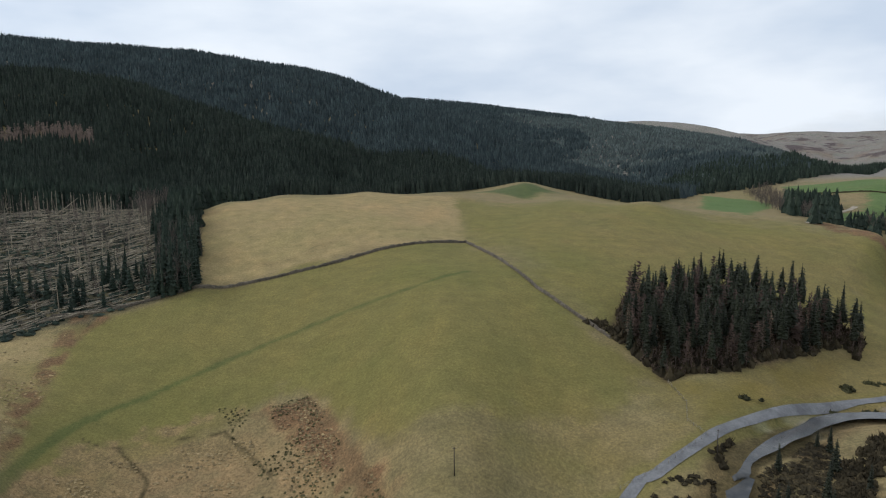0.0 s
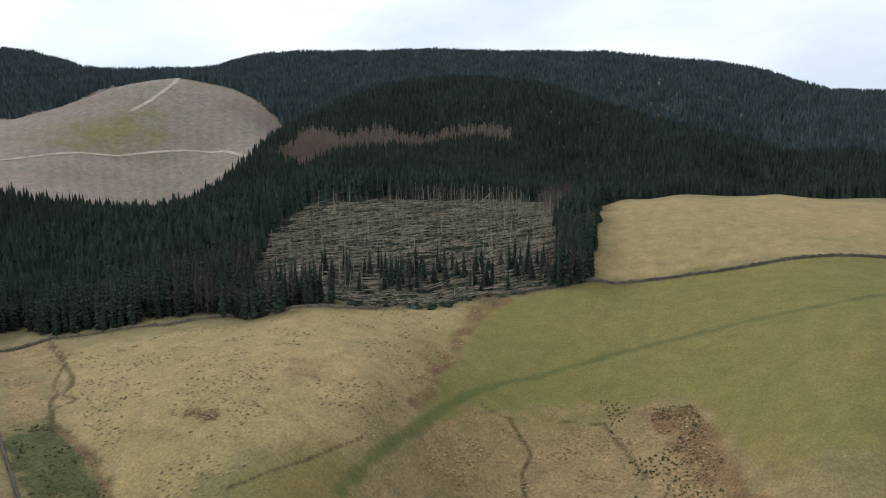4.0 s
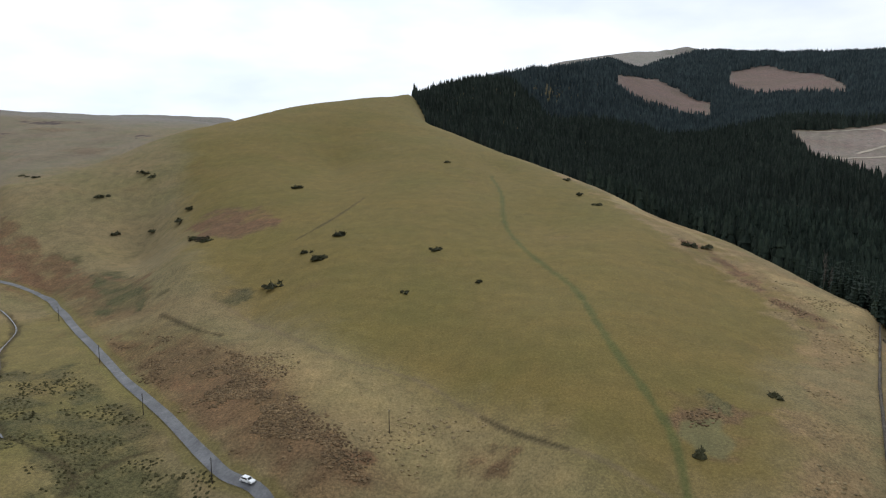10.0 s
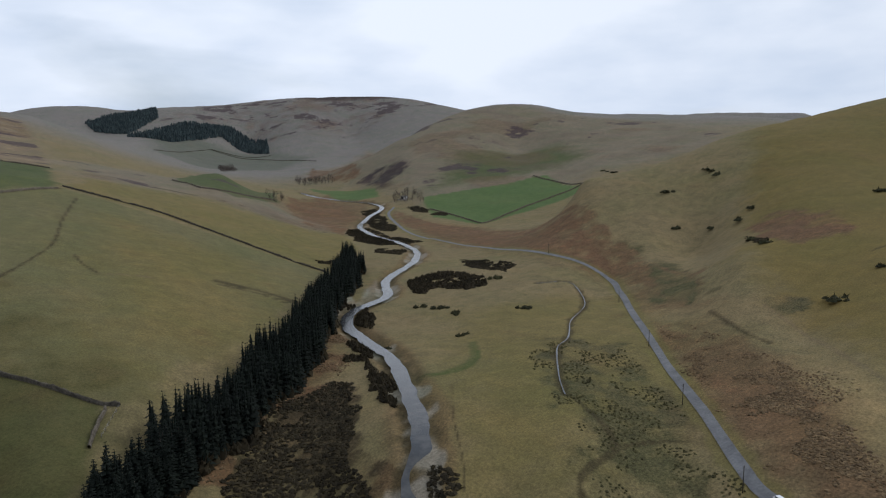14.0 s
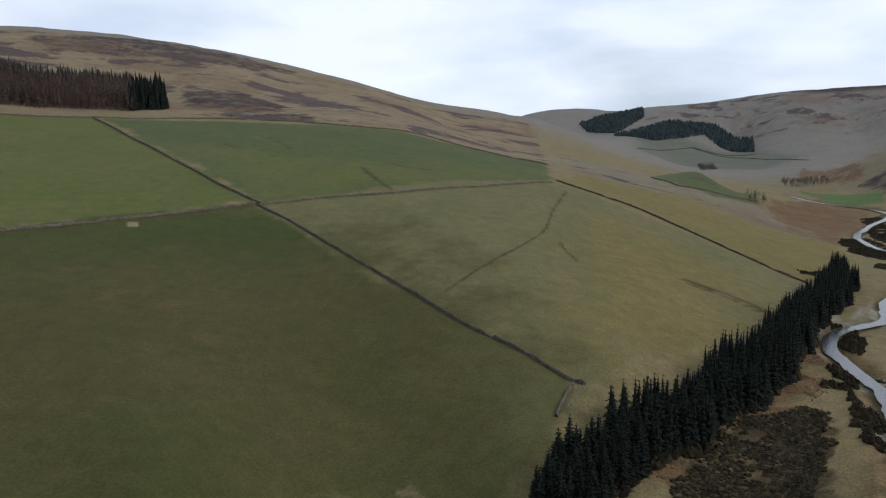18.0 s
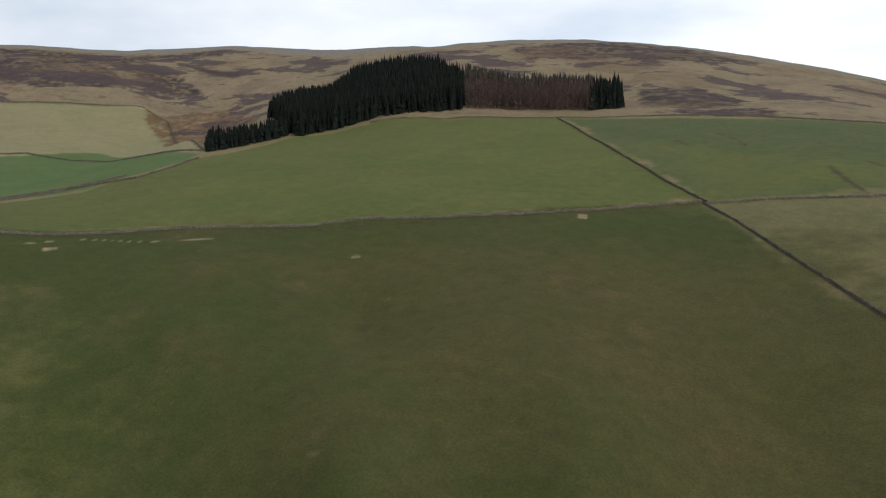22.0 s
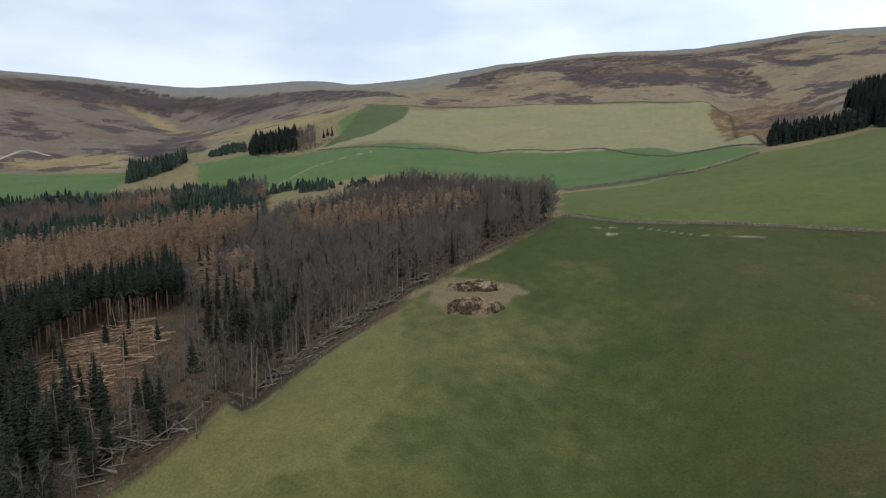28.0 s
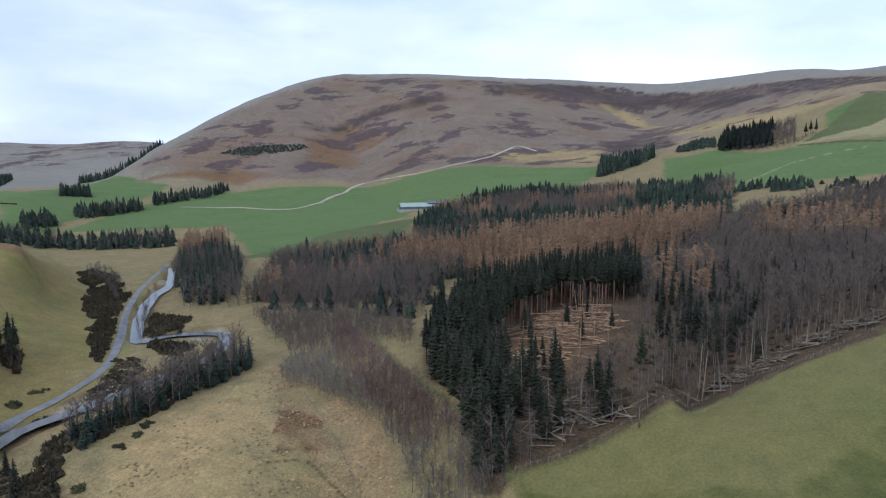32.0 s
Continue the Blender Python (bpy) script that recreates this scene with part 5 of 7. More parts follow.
M_SPRUCE_MID = grain("spruce canopy of the near hill", (0.017, 0.026, 0.022), (0.042, 0.053, 0.042), 0.25, 0.9, 0.0, 0.1, "island")
M_YOUNG_HAZE = grain("young spruce canopy hazed grey", (0.060, 0.078, 0.080), (0.092, 0.112, 0.110), 0.2, 0.9, 0.0, 0.1, "island")
M_SPRUCE_HAZE = grain("spruce canopy hazed blue-green", (0.034, 0.050, 0.055), (0.060, 0.079, 0.084), 0.2, 0.9, 0.0, 0.1, "island")
M_BARK = grain("bark", (0.055, 0.042, 0.032), (0.15, 0.125, 0.105), 2.5, 0.95, 0.02)
M_BARK_RED = grain("reddish pine bark", (0.15, 0.082, 0.052), (0.34, 0.20, 0.13), 2.0, 0.95, 0.02)
M_LARCH = grain("bare larch twigs", (0.11, 0.075, 0.056), (0.20, 0.145, 0.108), 0.7, 0.95, 0.0, 0.1, "each")
M_LARCH_PALE = grain("pale larch canopy", (0.16, 0.120, 0.100), (0.28, 0.215, 0.18), 0.15, 0.95, 0.0, 0.1, "twig")
M_LARCH_FAR = grain("larch canopy", (0.205, 0.132, 0.082), (0.310, 0.208, 0.132), 0.15, 0.95, 0.0, 0.1, "twig")
M_BARK_PALE = grain("pale birch and ash bark", (0.08, 0.072, 0.062), (0.20, 0.182, 0.16), 1.2, 0.9, 0.01)
M_TWIG = grain("bare twigs", (0.065, 0.051, 0.043), (0.137, 0.110, 0.091), 0.7, 0.95, 0.0, 0.1, "each")
M_TWIG_BROWN = grain("brown undergrowth twigs", (0.082, 0.056, 0.047), (0.150, 0.106, 0.088), 0.2, 0.95, 0.0, 0.1, "twig")
M_TWIG_FAR = grain("bare canopy", (0.080, 0.065, 0.056), (0.152, 0.126, 0.108), 0.12, 0.95, 0.0, 0.1, "twig")


def water_material():
    n = Nodes("river water")
    rip = n.noise(0.9, 5, 0.6)
    n.bump(rip, 0.35, 0.12)
    c = n.mix(n.span(n.noise(0.25, 4), 0.4, 0.65), (0.026, 0.028, 0.030), (0.060, 0.058, 0.055))
    return n.done(c, 0.16, 0.35)


M_WATER = water_material()

# ---- the land ----
KU, SOFT_C = 3.2, 0.03


def embed(az, r):
    a = np.radians(az)
    return np.stack([KU * np.cos(a), KU * np.sin(a), np.log(r)], -1)


def crest_spots():
    """Spots close together along each crest line, and lower ones behind it."""
    out = []
    for back, fall, line in CRESTS:
        p = np.array(line, float)
        n = max(2, int((p[-1, 0] - p[0, 0]) / 1.2))
        az = np.linspace(p[0, 0], p[-1, 0], n)
        r = np.interp(az, p[:, 0], p[:, 1])
        e = np.interp(az, p[:, 0], (p[:, 2] - EYE_Z) / p[:, 1])
        if n > 6:
            e[1:-1] = np.convolve(e, (0.25, 0.5, 0.25), "valid")
        r2 = np.minimum(r * back, 4780)
        out += list(zip(az, r, EYE_Z + r * e)) + list(zip(az, r2, EYE_Z + r2 * (e - fall)))
    return out


def relief_grid():
    """Heights on a grid of bearing and log distance, drawn smoothly through the spot heights."""
    spots = [s for hill in RELIEF.values() for s in hill] + crest_spots()
    spots += [(a, 25, 0.0) for a in range(0, 360, 40)] + [(a, 4900, -30.0) for a in range(0, 360, 6)]
    spots = np.array(spots, float)
    q = embed(spots[:, 0], spots[:, 1])
    value = (spots[:, 2] - EYE_Z) / spots[:, 1]
    n = len(spots)

    def kernel(g):
        d2 = (g**2).sum(1)[:, None] + (q**2).sum(1)[None] - 2 * g @ q.T
        return np.sqrt(np.maximum(d2, 0) + SOFT_C**2)

    a = np.zeros((n + 1, n + 1))
    a[:n, :n] = kernel(q) - np.eye(n) * 0.002
    a[:n, n] = a[n, :n] = 1
    w = np.linalg.solve(a, np.append(value, 0))
    az, lr = np.linspace(0, 360, 721), np.linspace(math.log(20), math.log(4950), 300)
    g = embed(*np.meshgrid(az, np.exp(lr), indexing="ij")).reshape(-1, 3)
    e = np.concatenate([kernel(g[i:i + 20000]) @ w[:n] + w[n] for i in range(0, len(g), 20000)])
    e = e.reshape(721, 300)
    ring = np.vstack([e[-25:-1], e, e[1:25]])
    k = np.hanning(27)[1:-1]
    k /= k.sum()
    soft = sum(k[i] * ring[12 + i:12 + i + 721] for i in range(25))
    w = smooth01((math.log(270) - lr) / 0.5)[None]
    return az, lr, EYE_Z + (e * (1 - w) + soft * w) * np.exp(lr)[None]


G_AZ, G_LR, G_Z = relief_grid()
ROAD = course(LINES["road"][0][1], 3.0)
RIVER = course(LINES["river"][0][1], 3.0)
STREAM = course(LINES["stream"][0][1], 1.5)


def base_height(x, y):
    r = np.maximum(np.hypot(x, y), 20.0)
    u = (np.degrees(np.arctan2(-x, y)) % 360) * 2
    v = np.clip((np.log(r) - G_LR[0]) / (G_LR[1] - G_LR[0]), 0, 298.999)
    i, j = np.clip(u.astype(int), 0, 719), v.astype(int)
    a, b = u - i, v - j
    z = (G_Z[i, j] * (1 - b) + G_Z[i, j + 1] * b) * (1 - a) + (G_Z[i + 1, j] * (1 - b) + G_Z[i + 1, j + 1] * b) * a
    swell = np.clip(r / 400, 0.25, 4.0)
    return z + vnoise(x, y, 60, 3, 3) * 0.7 * swell + vnoise(x, y, 9, 5, 2) * 0.14


def height(x, y):
    """The height of the ground, with the road bench and the river bed cut into it."""
    x, y = np.atleast_1d(np.asarray(x, float)), np.atleast_1d(np.asarray(y, float))
    z = base_height(x, y)
    d = line_distance(x, y, RIVER, 12.0)
    z = z - 1.5 * smooth01((8.5 - d) / 4.0)
    d = line_distance(x, y, STREAM, 5.0)
    z = z - 0.5 * smooth01((3.0 - d) / 2.0)
    d = line_distance(x, y, ROAD, 6.0)
    return z - 0.12 * smooth01((4.5 - d) / 1.5)


def height1(x, y):
    return float(height(x, y)[0])


def build_ground():
    n_az = 1920
    az = np.radians(np.arange(n_az) * 360 / n_az)
    bands = ((22, 125, 8), (125, 620, 240), (620, 1900, 130), (1900, 4940, 50))
    rr = np.concatenate([np.exp(np.linspace(math.log(a), math.log(b), n, endpoint=False)) for a, b, n in bands])
    n_r = len(rr)
    A, R = np.meshgrid(az, rr, indexing="ij")
    x, y = (-R * np.sin(A)).ravel(), (R * np.cos(A)).ravel()
    z = height(x, y)
    # the middle under the hover point
    verts = np.stack([x, y, z], 1)
    i, j = np.meshgrid(np.arange(n_az), np.arange(n_r - 1), indexing="ij")
    k = (i + 1) % n_az
    quads = np.stack([i * n_r + j, k * n_r + j, k * n_r + j + 1, i * n_r + j + 1], -1).reshape(-1, 4)
    quads = quads[:, ::-1]
    c = len(verts)
    verts = np.vstack([verts, [[0, 0, height1(0, 0)]]])
    ring = np.arange(n_az) * n_r
    tris = np.stack([ring, np.roll(ring, -1), np.full(n_az, c)], -1)
    me = mesh_of("ground", verts, tris, quads)
    x, y = verts[:, 0], verts[:, 1]
    r = np.hypot(x, y)
    col = np.tile(np.array(KINDS["rough"][0]), (len(x), 1))
    tuft = np.full(len(x), KINDS["rough"][1])
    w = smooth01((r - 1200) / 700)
    col[:] = col * (1 - w[:, None]) + np.array(KINDS["hazemoor"][0]) * w[:, None]
    wob = vnoise(x, y, 22, 8, 4)
    wob_s = vnoise(x, y, 5, 9, 3)
    clump = vnoise(x, y, 13, 19, 4) + 0.5 * wob_s

    def lay(w, kind):
        c2, t2 = KINDS[kind]
        col[:] = col * (1 - w[:, None]) + np.array(c2) * w[:, None]
        tuft[:] = tuft * (1 - w) + t2 * w

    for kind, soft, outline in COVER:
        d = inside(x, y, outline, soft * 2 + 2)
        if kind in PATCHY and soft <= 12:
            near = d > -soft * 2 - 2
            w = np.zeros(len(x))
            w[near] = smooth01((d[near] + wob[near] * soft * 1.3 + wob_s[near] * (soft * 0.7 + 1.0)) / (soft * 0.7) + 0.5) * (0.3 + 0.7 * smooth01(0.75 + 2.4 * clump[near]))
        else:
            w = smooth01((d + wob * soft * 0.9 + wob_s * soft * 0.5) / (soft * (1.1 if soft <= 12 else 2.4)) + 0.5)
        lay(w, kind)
        if kind == "clearfell":
            rows = smooth01(0.5 + 1.1 * np.sin(np.degrees(np.arctan2(-x, y)) * 7.4 + 2.2 * vnoise(x, y, 160, 29, 2) + r * 0.003))
            lay(w * rows * 0.17 + w * 0.3 * smooth01(vnoise(x, y, 90, 30, 3) * 2), "felled")
    for kind, width, pts in PATHS:
        if kind == "track":
            continue
        line = course(pts, 4.0)
        d = line_distance(x, y, line, width * 1.6 + 1)
        lay(smooth01((width * 0.75 - d + wob_s * width * 0.35) / (width * 0.5)) * (0.72 if kind == "pathgreen" else 0.85) * (smooth01(0.45 + 1.1 * wob_s) if kind == "bracken" else 1.0), kind)
    for width, pts in LINES["wall"]:
        d = line_distance(x, y, angular(pts, 6.0), 6.0)
        lay(smooth01((np.clip(r * 0.0042, 1.3, 3.2) - d + wob_s * 0.8) / 1.2) * (0.4 + 0.4 * smooth01((r - 380) / 80)), "ditch")
    # how far heather breaks up the bent grass of the moors
    mosaic = np.zeros(len(x))
    for kind, soft, outline in COVER:
        if kind in MOSAIC:
            mosaic = np.maximum(mosaic, MOSAIC[kind] * smooth01(inside(x, y, outline, soft) / soft + 0.5))
        elif kind in ("green", "pale", "needles"):
            mosaic *= inside(x, y, outline) < 0
    lay(smooth01(mosaic) * smooth01((vnoise(x, y, 120, 23, 4) - 0.22) / 0.15) * 0.4, "bracken")
    # stony river margins and worn verges
    d = line_distance(x, y, RIVER, 14.0)
    lay(smooth01((12.0 - d + wob * 6) / 5) * 0.55, "brown")
    lay(smooth01((6.5 - d + wob_s * 3) / 2.5) * 0.75, "ditch")
    lay(smooth01((6.6 + wob * 5 - d) / 1.5) * smooth01((wob - 0.22) * 5) * 0.7, "gravel")
    d = line_distance(x, y, STREAM, 6.0)
    lay(smooth01((2.6 - d + wob_s * 1.5) / 1.5) * 0.8, "ditch")
    d = line_distance(x, y, ROAD, 9.0)
    lay(smooth01((6.0 - d + wob_s * 2) / 2.5) * 0.6, "olivegreen")
    for name, data, width in (("tint", col, 4), ("tuft", tuft, 1), ("mosaic", mosaic, 1)):
        at = me.attributes.new(name, "FLOAT_COLOR" if width == 4 else "FLOAT", "POINT")
        if width == 4:
            at.data.foreach_set("color", np.hstack([data, np.ones((len(x), 1))]).astype(np.float32).ravel())
        else:
            at.data.foreach_set("value", data.astype(np.float32))
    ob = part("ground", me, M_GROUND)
    return tagged(ob, "rolling upland pasture and moor in winter straw and green", "ground", kind="structure")


build_ground()


def ribbon(name, pts, half, lift, material, jag=0.0, base=None):
    """A strip that lies on the ground along a course."""
    t = np.gradient(pts, axis=0)
    t /= np.linalg.norm(t, axis=1)[:, None] + 1e-9
    nrm = np.stack([-t[:, 1], t[:, 0]], 1)
    off = np.linspace(-1, 1, 5)
    rows = []
    for k, o in enumerate(off):
        h = half * (1 + jag * vnoise(pts[:, 0], pts[:, 1], 9, 31 + (o > 0), 3))
        p = pts + nrm * (o * h)[:, None]
        zc = (base if base is not None else height(pts[:, 0], pts[:, 1]) + 0.0)
        z = zc + lift if base is not None else height(p[:, 0], p[:, 1]) + lift
        rows.append(np.column_stack([p, z]))
    v = np.stack(rows, 1)
    n, m = v.shape[:2]
    i, j = np.meshgrid(np.arange(n - 1), np.arange(m - 1), indexing="ij")
    q = np.stack([i * m + j, i * m + j + 1, (i + 1) * m + j + 1, (i + 1) * m + j], -1).reshape(-1, 4)
    return part(name, mesh_of(name, v.reshape(-1, 3), quads=q[:, ::-1]), material)


tagged(ribbon("road", ROAD, 1.75, 0.22, M_ASPHALT, 0.05), "narrow grey asphalt valley road with worn edges", "road", kind="structure")


M_TRACK = grain("pale stony track", (0.26, 0.215, 0.16), (0.44, 0.385, 0.30), 0.5, 0.95, 0.02)
for kind, width, pts in PATHS:
    if kind == "track":
        tagged(ribbon("track", course(pts, 6.0), width / 2, 0.45, M_TRACK, 0.45), "pale stony farm track over the hillside", "track", kind="structure")


def water_level(pts, drop):
    z = base_height(pts[:, 0], pts[:, 1]) - drop
    k = np.ones(15) / 15
    return np.convolve(np.pad(z, 7, mode="edge"), k, mode="valid")


tagged(ribbon("water", RIVER, 3.0, 0.0, M_WATER, 0.42, water_level(RIVER, 0.75)), "shallow dark river winding over stones", "river", kind="structure")
tagged(ribbon("water", STREAM, 0.26, 0.0, M_WATER, 0.9, water_level(STREAM, 0.2)), "thin stream crossing the rough pasture", "stream", kind="structure")

# ---- trees ----
def scatter(outline, gap, jitter=0.45, far=0.0, margin=0.0, seed=1):
    """Plan places in an outline, a gap apart; far widens the gap with distance."""
    g = np.random.default_rng(seed)
    o = np.asarray(outline, float)
    lo, hi = o.min(0), o.max(0)
    gx, gy = np.meshgrid(np.arange(lo[0], hi[0], gap), np.arange(lo[1], hi[1], gap), indexing="ij")
    x = (gx + g.uniform(-jitter, jitter, gx.shape) * gap).ravel()
    y = (gy + g.uniform(-jitter, jitter, gx.shape) * gap).ravel()
    r = np.hypot(x, y)
    keep = g.random(x.shape) < (gap / (gap + far * np.maximum(r - 350, 0))) ** 2
    x, y = x[keep], y[keep]
    size = math.sqrt(np.ptp(o[:, 0]) * np.ptp(o[:, 1]))
    keep = inside(x, y, outline, max(-margin, 0) + 8) + min(5.0, size * 0.04) * vnoise(x, y, 16, 77, 2) > margin
    return np.stack([x[keep], y[keep]], 1)


def not_in(p, outlines, margin=0.0):
    keep = np.ones(len(p), bool)
    for o in outlines:
        keep &= inside(p[:, 0], p[:, 1], o) < margin
    return p[keep]


def spun(rings, sides, seed, jag=0.25):
    """A jagged body of revolution one unit high: a far tree in few faces."""
    g = np.random.default_rng(seed)
    v, t = [], []
    for k, (r, z) in enumerate(rings):
        for s in range(sides):
            a = 2 * math.pi * (s + 0.5 * (k % 2)) / sides
            rr = r * (1 + g.uniform(-jag, jag))
            v.append((rr * math.cos(a), rr * math.sin(a), z + g.uniform(-0.03, 0.03) * (0.2 < z < 0.9)))
    v.append((g.uniform(-0.1, 0.1), g.uniform(-0.1, 0.1), 1.0))
    top = len(v) - 1
    for k in range(len(rings) - 1):
        for s in range(sides):
            a, b = k * sides + s, k * sides + (s + 1) % sides
            t += [(a, b, a + sides), (b, b + sides, a + sides)]
    base = (len(rings) - 1) * sides
    t += [(base + s, base + (s + 1) % sides, top) for s in range(sides)]
    return np.array(v, float), np.array(t)


def merged(pieces):
    vs, ts, n = [], [], 0
    for v, t in pieces:
        vs.append(v)
        ts.append(np.asarray(t) + n)
        n += len(v)
    return np.vstack(vs), np.vstack(ts)


def pole(p0, p1, r0, r1, sides=5):
    """A tapered round stick between two points."""
    p0, p1 = Vector(p0), Vector(p1)
    q = (p1 - p0).to_track_quat("Z", "Y")
    v, t = [], []
    for p, r in ((p0, r0), (p1, r1)):
        for s in range(sides):
            a = 2 * math.pi * s / sides
            v.append(tuple(p + q @ Vector((r * math.cos(a), r * math.sin(a), 0))))
    for s in range(sides):
        a, b = s, (s + 1) % sides
        t += [(a, b, a + sides), (b, b + sides, a + sides)]
    t += [(0, k + 1, k) for k in range(1, sides - 1)] + [(sides, sides + k, sides + k + 1) for k in range(1, sides - 1)]
    return np.array(v), np.array(t)


def blade(p0, p1, w, g):
    """A thin twig: one long triangle."""
    p0, p1 = np.asarray(p0, float), np.asarray(p1, float)
    d = p1 - p0
    side = np.cross(d, g.normal(size=3))
    side *= w / (np.linalg.norm(side) + 1e-9)
    return np.array([p0 - side / 2, p0 + side / 2, p1]), np.array([(0, 1, 2)])


def spruce_crown(seed, tall, wide, skirt):
    """Whorls of drooping boughs round a dark core."""
    g = np.random.default_rng(seed)
    bits = []
    core_v, core_t = spun([(0.42, 0.0), (0.5, 0.12), (0.26, 0.5)], 7, seed, 0.2)
    bits.append((core_v * (wide, wide, tall * (1 - skirt) * 0.97) + (0, 0, tall * skirt), core_t))
    levels = 19
    for k in range(levels):
        f = (k + g.uniform(0, 0.6)) / levels
        z = tall * (skirt + (1 - skirt) * f)
        reach = wide * (1 - f) ** 0.62 * (0.65 if f < 0.06 else 1) + 0.1
        n = 8 if f < 0.6 else 5
        a0 = g.uniform(0, 6.28)
        for s in range(n):
            a = a0 + 6.283 * s / n + g.uniform(-0.3, 0.3)
            r = reach * g.uniform(0.72, 1.18)
            c, sn = math.cos(a), math.sin(a)
            drop = r * g.uniform(0.18, 0.42) - 0.25 * f * r
            wd = r * g.uniform(0.22, 0.34)
            mid = np.array((c * r * 0.55, sn * r * 0.55, z - drop * 0.4))
            v = np.array([(0, 0, z + 0.15 * r), mid + (-sn * wd, c * wd, -0.1), (c * r, sn * r, z - drop), mid + (sn * wd, -c * wd, -0.1),
                          mid + (0, 0, -r * g.uniform(0.25, 0.45))])
            bits.append((v, np.array([(0, 1, 2), (0, 2, 3), (1, 4, 2), (3, 2, 4)])))
    return merged(bits)


def bare_crown(seed, tall, wide, limbs=13, fat=1.0):
    """Upswept leafless limbs, branches and twigs."""
    g = np.random.default_rng(seed)
    bits = []
    for k in range(limbs):
        f = 0.28 + 0.68 * (k + g.uniform(0, 0.8)) / limbs
        p = np.array((0, 0, tall * f))
        a = g.uniform(0, 6.283)
        out = wide * (1.05 - 0.75 * abs(f - 0.45)) * g.uniform(0.6, 1.0)
        tip = p + (out * math.cos(a), out * math.sin(a), out * g.uniform(0.9, 1.7))
        tip[2] = min(tip[2], tall)
        bits.append(blade(p, tip, 0.16 * fat, g))
        for j in range(4):
            q = p + (tip - p) * (0.3 + 0.2 * j)
            e = q + g.normal(size=3) * wide * 0.22 + (0.15 * math.cos(a), 0.15 * math.sin(a), 0.5)
            bits.append(blade(q, e, 0.085 * fat, g))
            for _ in range(6):
                m = q + (e - q) * g.uniform(0.2, 1)
                bits.append(blade(m, m + g.normal(size=3) * 0.5 + (0, 0, 0.6), 0.05 * fat, g))
    return merged(bits)


def larch_crown(seed, tall, wide, fat=1.0, levels=26):
    """Fine level boughs in a narrow cone, without needles."""
    g = np.random.default_rng(seed)
    bits = []
    for k in range(levels):
        f = 0.25 + 0.74 * k / levels
        r0 = wide * (1.02 - f) ** 0.7 * 1.15
        for _ in range(4):
            a, r = g.uniform(0, 6.283), r0 * g.uniform(0.6, 1.1)
            p, tip = np.array((0, 0, tall * f)), np.array((r * math.cos(a), r * math.sin(a), tall * f + r * g.uniform(-0.25, 0.25)))
            bits.append(blade(p, tip, 0.10 * fat, g))
            for _ in range(2):
                m = p + (tip - p) * g.uniform(0.35, 1)
                bits.append(blade(m, m + g.normal(size=3) * 0.4 * (1, 1, 1.2), 0.09 * fat, g))
    return merged(bits)


def trunk_of(tall, r, seed):
    g = np.random.default_rng(seed)
    a, b = g.uniform(-0.25, 0.25, 2)
    return merged([pole((0, 0, -0.6), (a * 0.5, b * 0.5, tall * 0.55), r, r * 0.6, 6), pole((a * 0.5, b * 0.5, tall * 0.55), (0, 0, tall * 0.98), r * 0.6, r * 0.15, 5)])


def plant(name, places, tall, wide, shapes, material, label, category, seed=2, spread=0.3, kind="stuff", sink=0.3):
    """Many far trees of a stand in one mesh; shapes are one unit high and wide."""
    g = np.random.default_rng(seed)
    z = height(places[:, 0], places[:, 1])
    wide = np.broadcast_to(wide, (len(places),))
    vs, ts, n = [], [], 0
    which = g.integers(0, len(shapes), len(places))
    for k, (sv, st) in enumerate(shapes):
        m = which == k
        p = places[m]
        if not len(p):
            continue
        h = tall * (1 + g.uniform(-spread, spread, len(p))) * (1 + 0.2 * vnoise(p[:, 0], p[:, 1], 38, 12, 3))
        w = wide[m] * (1 + g.uniform(-0.3, 0.3, len(p)))
        a = g.uniform(0, 6.283, len(p))
        c, s = np.cos(a), np.sin(a)
        x = (sv[None, :, 0] * c[:, None] - sv[None, :, 1] * s[:, None]) * w[:, None] + p[:, :1]
        y = (sv[None, :, 0] * s[:, None] + sv[None, :, 1] * c[:, None]) * w[:, None] + p[:, 1:]
        zz = sv[None, :, 2] * h[:, None] + z[m][:, None] - sink
        vs.append(np.stack([x, y, zz], -1).reshape(-1, 3))
        ts.append((st[None] + (np.arange(len(p)) * len(sv))[:, None, None]).reshape(-1, 3) + n)
        n += len(p) * len(sv)
    ob = part(name, mesh_of(name, np.vstack(vs), np.vstack(ts), smooth=False), material)
    return tagged(ob, label, category, kind=kind)


def unit(shape, tall, wide):
    v, t = shape
    return v / (wide, wide, tall), t


def light_bare(seed):
    """A far leafless tree in few faces, one unit high and wide."""
    g = np.random.default_rng(seed)
    bits = [pole((0, 0, -0.04), (g.uniform(-0.06, 0.06), g.uniform(-0.06, 0.06), 0.85), 0.045, 0.015, 3)]
    for k in range(11):
        f, a = 0.22 + 0.66 * k / 11, g.uniform(0, 6.283)
        out = (1.1 - 0.9 * abs(f - 0.45)) * g.uniform(0.55, 1.0)
        p, tip = np.array((0, 0, f)), np.array((out * math.cos(a), out * math.sin(a), min(1.0, f + g.uniform(0.12, 0.3))))
        bits.append(blade(p, tip, 0.034, g))
        for _ in range(9):
            q = p + (tip - p) * g.uniform(0.2, 1)
            bits.append(blade(q, q + g.normal(size=3) * (0.20, 0.20, 0.05) + (0, 0, 0.10), 0.026, g))
    return merged(bits)


